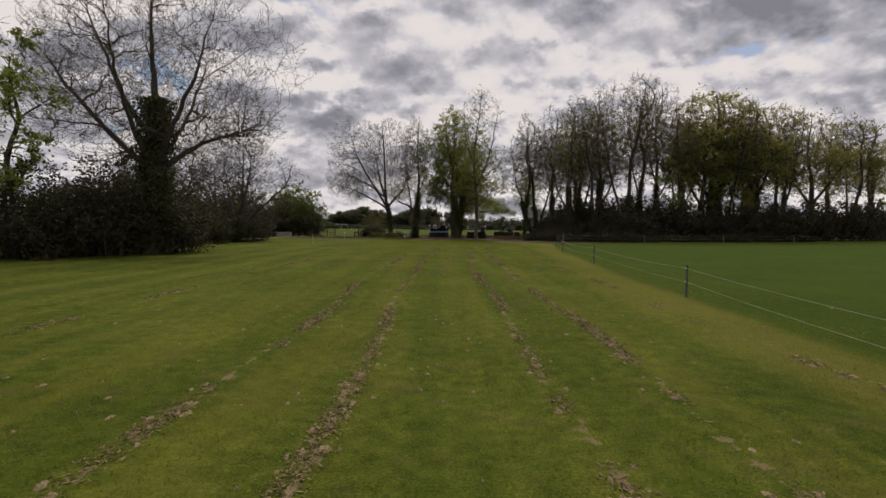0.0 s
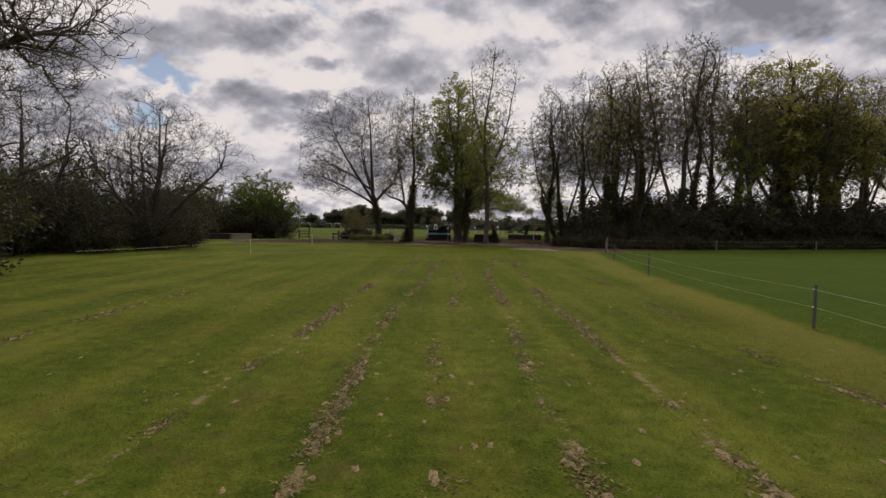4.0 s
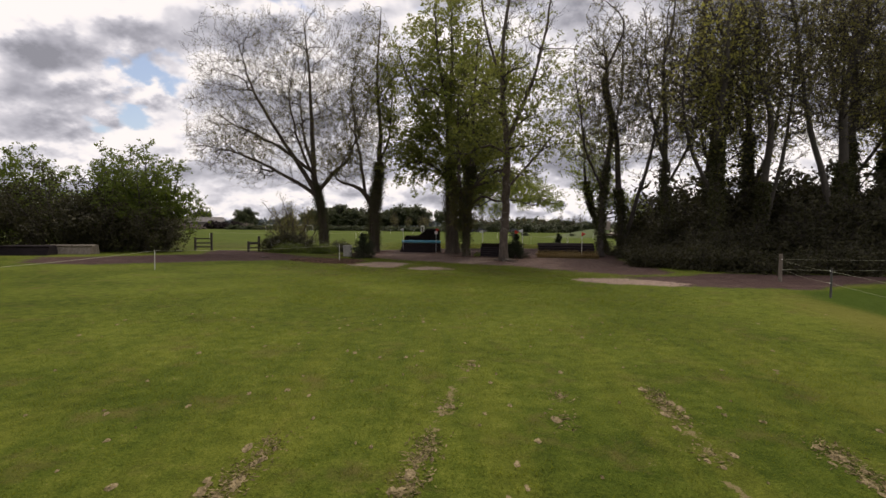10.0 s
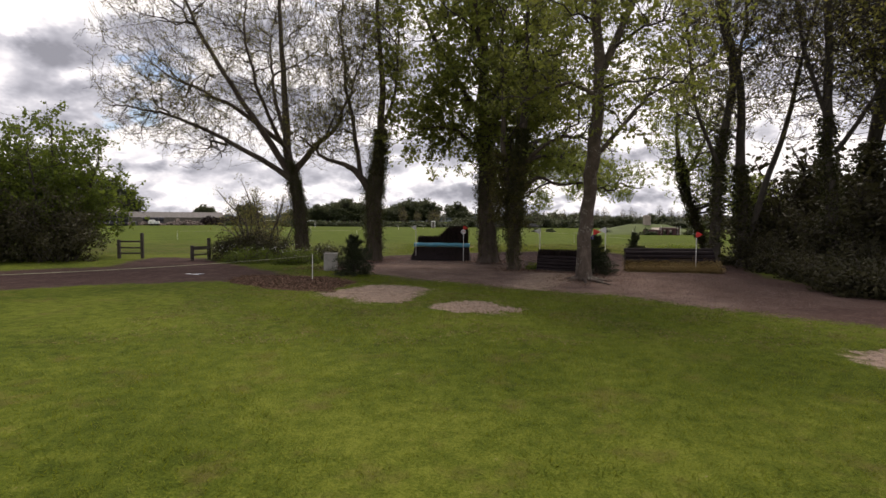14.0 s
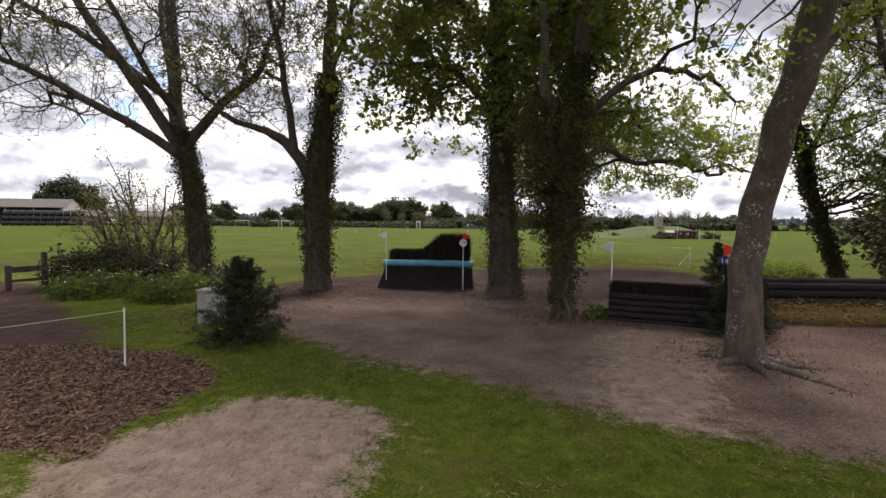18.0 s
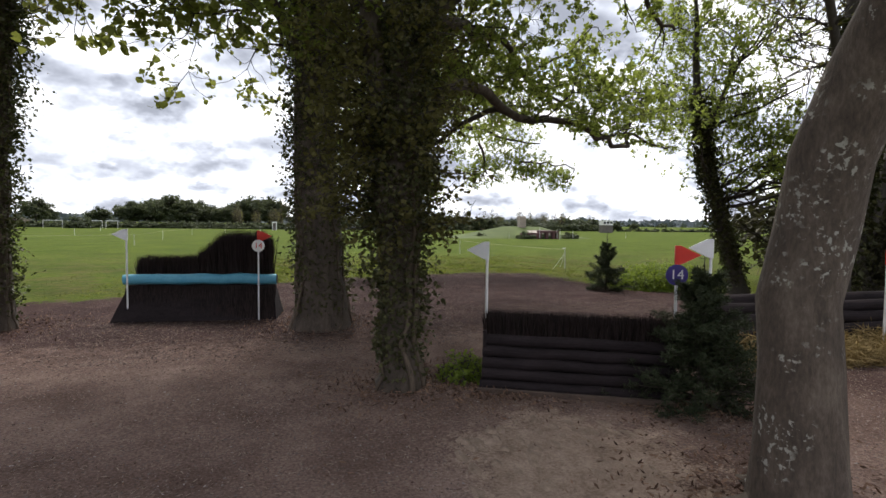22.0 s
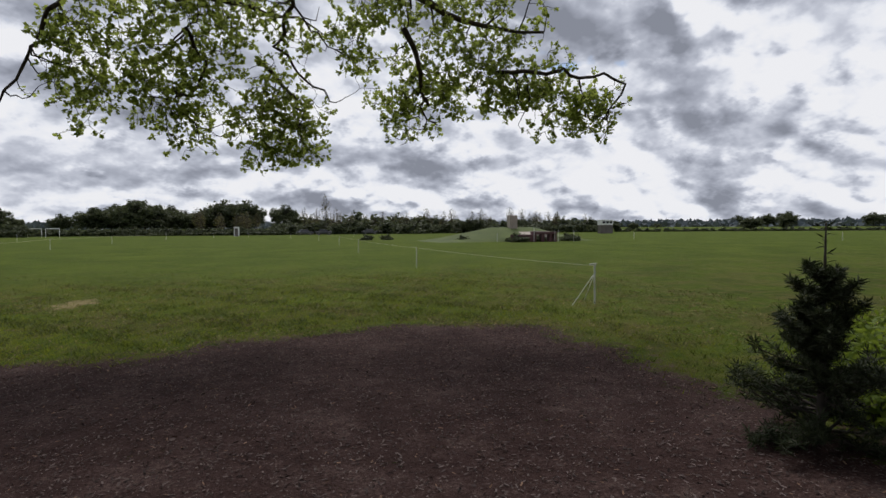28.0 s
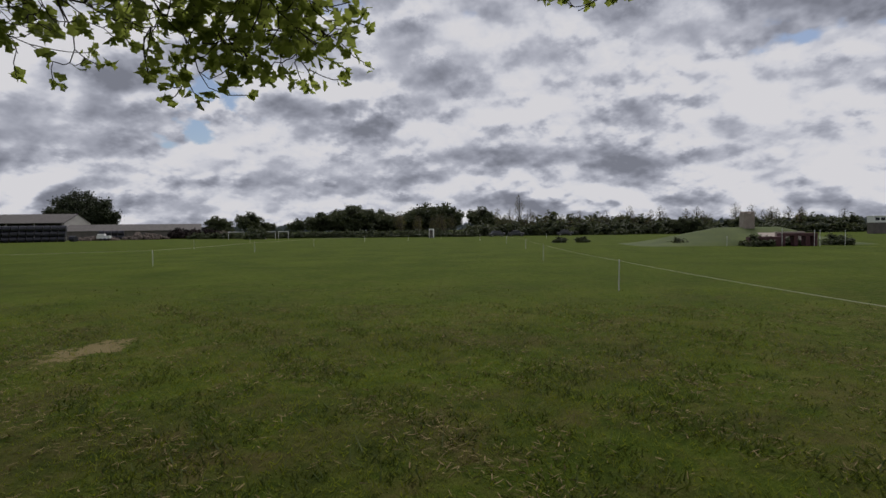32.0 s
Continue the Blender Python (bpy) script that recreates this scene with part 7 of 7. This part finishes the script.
def blade_material():
    m = leaf_material("grass_blades", (0.06, 0.08, 0.01), (0.1, 0.12, 0.015), (0.23, 0.27, 0.028), 0.5)
    t = m.node_tree
    co, geo = node(t, "ShaderNodeTexCoord"), node(t, "ShaderNodeNewGeometry")
    patch = node(t, "ShaderNodeTexNoise", Scale=3.2, Detail=5.0, Roughness=0.6)
    link(t, co.outputs["Object"], patch.inputs["Vector"])
    g = math_node(t, "ADD", math_node(t, "MULTIPLY", geo.outputs["Random Per Island"], 0.25), math_node(t, "ADD", math_node(t, "MULTIPLY", patch.outputs["Fac"], 0.55), 0.21))
    link(t, grass_colour(t, co.outputs["Object"], g), t.nodes["Principled BSDF"].inputs["Base Color"])
    return m


def fading(x, y, r):
    """Turf blades thin out away from the walk."""
    side = np.clip((np.abs(x - 1 - 5 * (y > 100)) - 5) / 7, 0, 0.93)
    ahead = np.clip((y - 110) / 14, 0, 0.95)
    return on_grass(x, y, r) & (np.random.default_rng(7).random(len(x)) > np.maximum(side, ahead))


def in_tufts(x, y, r):
    """Coarser tussocks in clusters on the unmown side."""
    return fading(x, y, r) & (wave(x, y, 3.1, 1) + 0.7 * wave(x, y, 7.3, 2) > 0.12)


rng = np.random.default_rng(91)
turf = join_np([
    scatter_blades(rng, 60000, (-11, 13), (66, 92), 0.06, 0.009, in_tufts),
    scatter_blades(rng, 330000, (-12, 13), (2.5, 66), 0.034, 0.007, fading),
    scatter_blades(rng, 130000, (-11, 13), (66, 92), 0.04, 0.007, fading),
    scatter_blades(rng, 190000, (-6, 20), (104, 126), 0.05, 0.008, fading),
])
me = mesh_np("grass_tussocks", *scatter_blades(rng, 170000, (-8, 22), (104, 128), 0.085, 0.010, in_tufts))
me.materials.append(tussock_mat)
tagged(new("grass_tussocks", me), "dark coarse tussocks in the rough grass", "grass", kind="stuff")
me = mesh_np("grass", *turf)
me.materials.append(blade_material())
tagged(new("grass", me), "short mown grass blades of the field", "grass", kind="stuff")


def clod_patch(rng, x, y, r, up):
    """A ragged low mound of torn, dried turf."""
    k = 9
    a = np.arange(k) * 2 * np.pi / k + rng.random() * 0.5
    rad = r * rng.uniform(0.55, 1.25, k)
    ring = np.stack([x + np.cos(a) * rad * 0.75, y + np.sin(a) * rad * 1.5, np.zeros(k)], 1)
    inner = np.stack([x + np.cos(a + 0.3) * rad * 0.4, y + np.sin(a + 0.3) * rad * 0.8, up * rng.uniform(0.3, 1.5, k)], 1)
    g = ground_z(np.append(ring[:, 0], inner[:, 0]), np.append(ring[:, 1], inner[:, 1]))
    V = np.concatenate([ring, inner, [[x, y, up * rng.uniform(0.2, 1.0)]]])
    V[:2 * k, 2] += g + 0.003
    V[-1, 2] += g[0]
    F = [(i, (i + 1) % k, k + (i + 1) % k) for i in range(k)] + [(i, k + (i + 1) % k, k + i) for i in range(k)] + [(k + i, k + (i + 1) % k, 2 * k) for i in range(k)]
    return V, np.array(F)


rng = np.random.default_rng(92)
clods, flakes = [], []
for x0, y0, y1 in LINES:
    strength = 0.35 if abs(x0) > 5 or abs(x0) < 0.5 else 0.8
    y = y0
    while y < y1:
        density = 0.5 + 0.5 * math.sin(y * 0.9 + x0 * 3) + 0.35 * math.sin(y * 0.31 + x0)
        if rng.random() < strength * max(0.08, density):
            for _ in range(rng.integers(1, 4)):
                px = float(line_x(x0, np.array(y))) + rng.normal(0, 0.10)
                clods.append(clod_patch(rng, px, y + rng.normal(0, 0.12), rng.uniform(0.02, 0.09), rng.uniform(0.010, 0.032)))
            flakes.append(np.stack([line_x(x0, np.array([y])) + rng.normal(0, 0.10, 80), y + rng.normal(0, 0.2, 80), np.zeros(80)], 1))
        y += rng.uniform(0.1, 0.26)
for _ in range(900):                                   # stray scuffs over the field
    clods.append(clod_patch(rng, rng.normal(0.3, 4.5), rng.uniform(3, 66), rng.uniform(0.015, 0.065), rng.uniform(0.008, 0.022)))
me = mesh_np("turf_clods", *join_np(clods))
me.materials.append(dirt_mat)
tagged(new("turf_clods", me), "dry torn clods of turf along the slit lines", "clods", kind="stuff")


spots = np.concatenate(flakes)
spots[:, 2] = ground_z(spots[:, 0], spots[:, 1]) + rng.uniform(0.004, 0.022, len(spots))
v, fc = leaves(rng, spots, 0.06, STRAW, 0.0)
v = v.reshape(len(spots), -1, 3)
v[:, :, 2] = spots[:, None, 2] + (v[:, :, 2] - spots[:, None, 2]) * 0.5
me = mesh_np("dry_turf_flakes", v.reshape(-1, 3), fc)
me.materials.append(flake_mat)
tagged(new("dry_turf_flakes", me), "withered brown turf scraps along the slit lines", "turf scraps", kind="stuff")


def scatter_bits(name, n, kind, xr, yr, size, mat, label, shape, lo=0.5, seed=93):
    rng = np.random.default_rng(seed)
    x, y = rng.uniform(*xr, n), rng.uniform(*yr, n)
    ok = bare(kind, x, y, 0.6) > lo + 0.4 * (rng.random(n) - 0.5)
    if kind == "soil":                                    # the trodden sand stays clear of litter
        ok &= bare("sand", x, y, 1.0) < 0.25 + 0.6 * rng.random(n)
    x, y = x[ok], y[ok]
    spots = np.stack([x, y, ground_z(x, y) + rng.uniform(0.002, 0.02, len(x))], 1)
    v, f = leaves(rng, spots, size, shape, 0.0)
    v = v.reshape(len(spots), -1, 3)
    v[:, :, 2] = spots[:, None, 2] + (v[:, :, 2] - spots[:, None, 2]) * 0.45
    me = mesh_np(name, v.reshape(-1, 3), f)
    me.materials.append(mat)
    tagged(new(name, me), label, name.replace("_", " "), kind="stuff")


STICK = np.array([(0, 0), (0.3, 0.16), (1, 0.1), (1, -0.1), (0.3, -0.16)])
scatter_bits("wood_chips", 42000, "chip", (-11, -4), (83.5, 90.5), 0.10, chip_mat, "scattered reddish-brown wood chips", STICK, 0.4, 93)
scatter_bits("gravel", 110000, "soil", (-5, 14), (80, 110.5), 0.026, gravel_mat, "small stones and twigs on the bare earth", PLAIN_LEAF, 0.6, 94)
scatter_bits("leaf_litter", 14000, "soil", (-7, 15), (78, 110.5), 0.05, chip_mat, "dry leaf litter and bark on the bare earth", STICK, 0.5, 95)

THIN = np.array([(0, 0), (0.3, 0.07), (1, 0.04), (1, -0.04), (0.3, -0.07)])
scatter_bits("bark_flakes", 90000, "soil", (-4, 13), (81, 100), 0.055, straw_chip, "pale shreds of bark and dry twigs over the trodden earth", THIN, 0.6, 97)
scatter_bits("pale_pebbles", 7000, "soil", (-4, 13), (81, 99.5), 0.028, pebble_mat, "pale pebbles over the trodden earth", MAPLE_LEAF, 0.6, 98)

scatter_bits("bark_chunks", 46000, "soil", (-3, 15), (95, 110.5), 0.055, mulch_bit, "coarse dark bark chunks in the mulch", STICK, 0.5, 107)


def foot_litter(name, spots_at, label, mat, size, each, seed):
    """Dead leaves and twigs gathered round the trunks."""
    rng = np.random.default_rng(seed)
    at = np.concatenate([np.array([[x, y, 0.0]]) + np.stack([rng.normal(0, r, each), rng.normal(0, r, each), np.zeros(each)], 1) for x, y, r in spots_at])
    at[:, 2] = ground_z(at[:, 0], at[:, 1]) + rng.uniform(0.004, 0.05, len(at))
    me = mesh_np(name, *leaves(rng, at, size, STRAW, 0.0))
    me.materials.append(mat)
    tagged(new(name, me), label, "leaf litter", kind="stuff")


foot_litter("dead_leaves", ((2.2, 97.7, 0.9), (3.1, 92.7, 0.7), (5.6, 88.3, 0.8), (-5.1, 99.0, 0.9), (-9.9, 99.4, 1.0), (4.6, 92.2, 0.5), (7.0, 91.0, 0.6), (-7.0, 93.5, 1.2)), "brown dead leaves and ivy scraps round the tree feet", chip_mat, 0.07, 1500, 99)


def strewn_grass(name, n, xr, yr, size, mat, label, seed):
    """Dry blades and scraps lying on the grass between the bare patches."""
    rng = np.random.default_rng(seed)
    x, y = rng.uniform(*xr, n), rng.uniform(*yr, n)
    ok = (np.maximum(np.maximum(bare("soil", x, y, 1.8), bare("sand", x, y, 0.9)), bare("chip", x, y, 0.9)) < 0.6) & (wave(x, y, 2.1, 5) + 0.8 * wave(x, y, 6.1, 3) + rng.normal(0, 0.35, n) > 0.15)
    x, y = x[ok], y[ok]
    at = np.stack([x, y, ground_z(x, y) + rng.uniform(0.01, 0.05, len(x))], 1)
    v, f = leaves(rng, at, size, THIN, 0.0)
    v = v.reshape(len(at), -1, 3)
    v[:, :, 2] = at[:, None, 2] + (v[:, :, 2] - at[:, None, 2]) * 0.5
    me = mesh_np(name, v.reshape(-1, 3), f)
    me.materials.append(mat)
    tagged(new(name, me), label, "dry grass", kind="stuff")


strewn_grass("dry_grass", 70000, (-9, 12), (76, 93), 0.09, flake_mat, "dry yellow blades and dead leaves strewn on the grass", 104)
strewn_grass("dry_grass", 60000, (-2, 21), (106, 122), 0.10, flake_mat, "withered blades lying in the rough grass", 105)

rng = np.random.default_rng(106)
lumps = []
for poly in POLY["sand"][:4]:
    px, py = np.array(poly).T
    for _ in range(420):
        x, y = rng.uniform(px.min(), px.max()), rng.uniform(py.min(), py.max())
        if float(bare("sand", np.array([x]), np.array([y]), 0.8)[0]) > 0.45:
            lumps.append(clod_patch(rng, x, y, rng.uniform(0.02, 0.11), rng.uniform(0.008, 0.032)))
me = mesh_np("sand_lumps", *join_np(lumps), True)
me.materials.append(sand_lump)
tagged(new("sand_lumps", me), "trampled lumps and hoof marks in the sand", "sand lumps", kind="stuff")
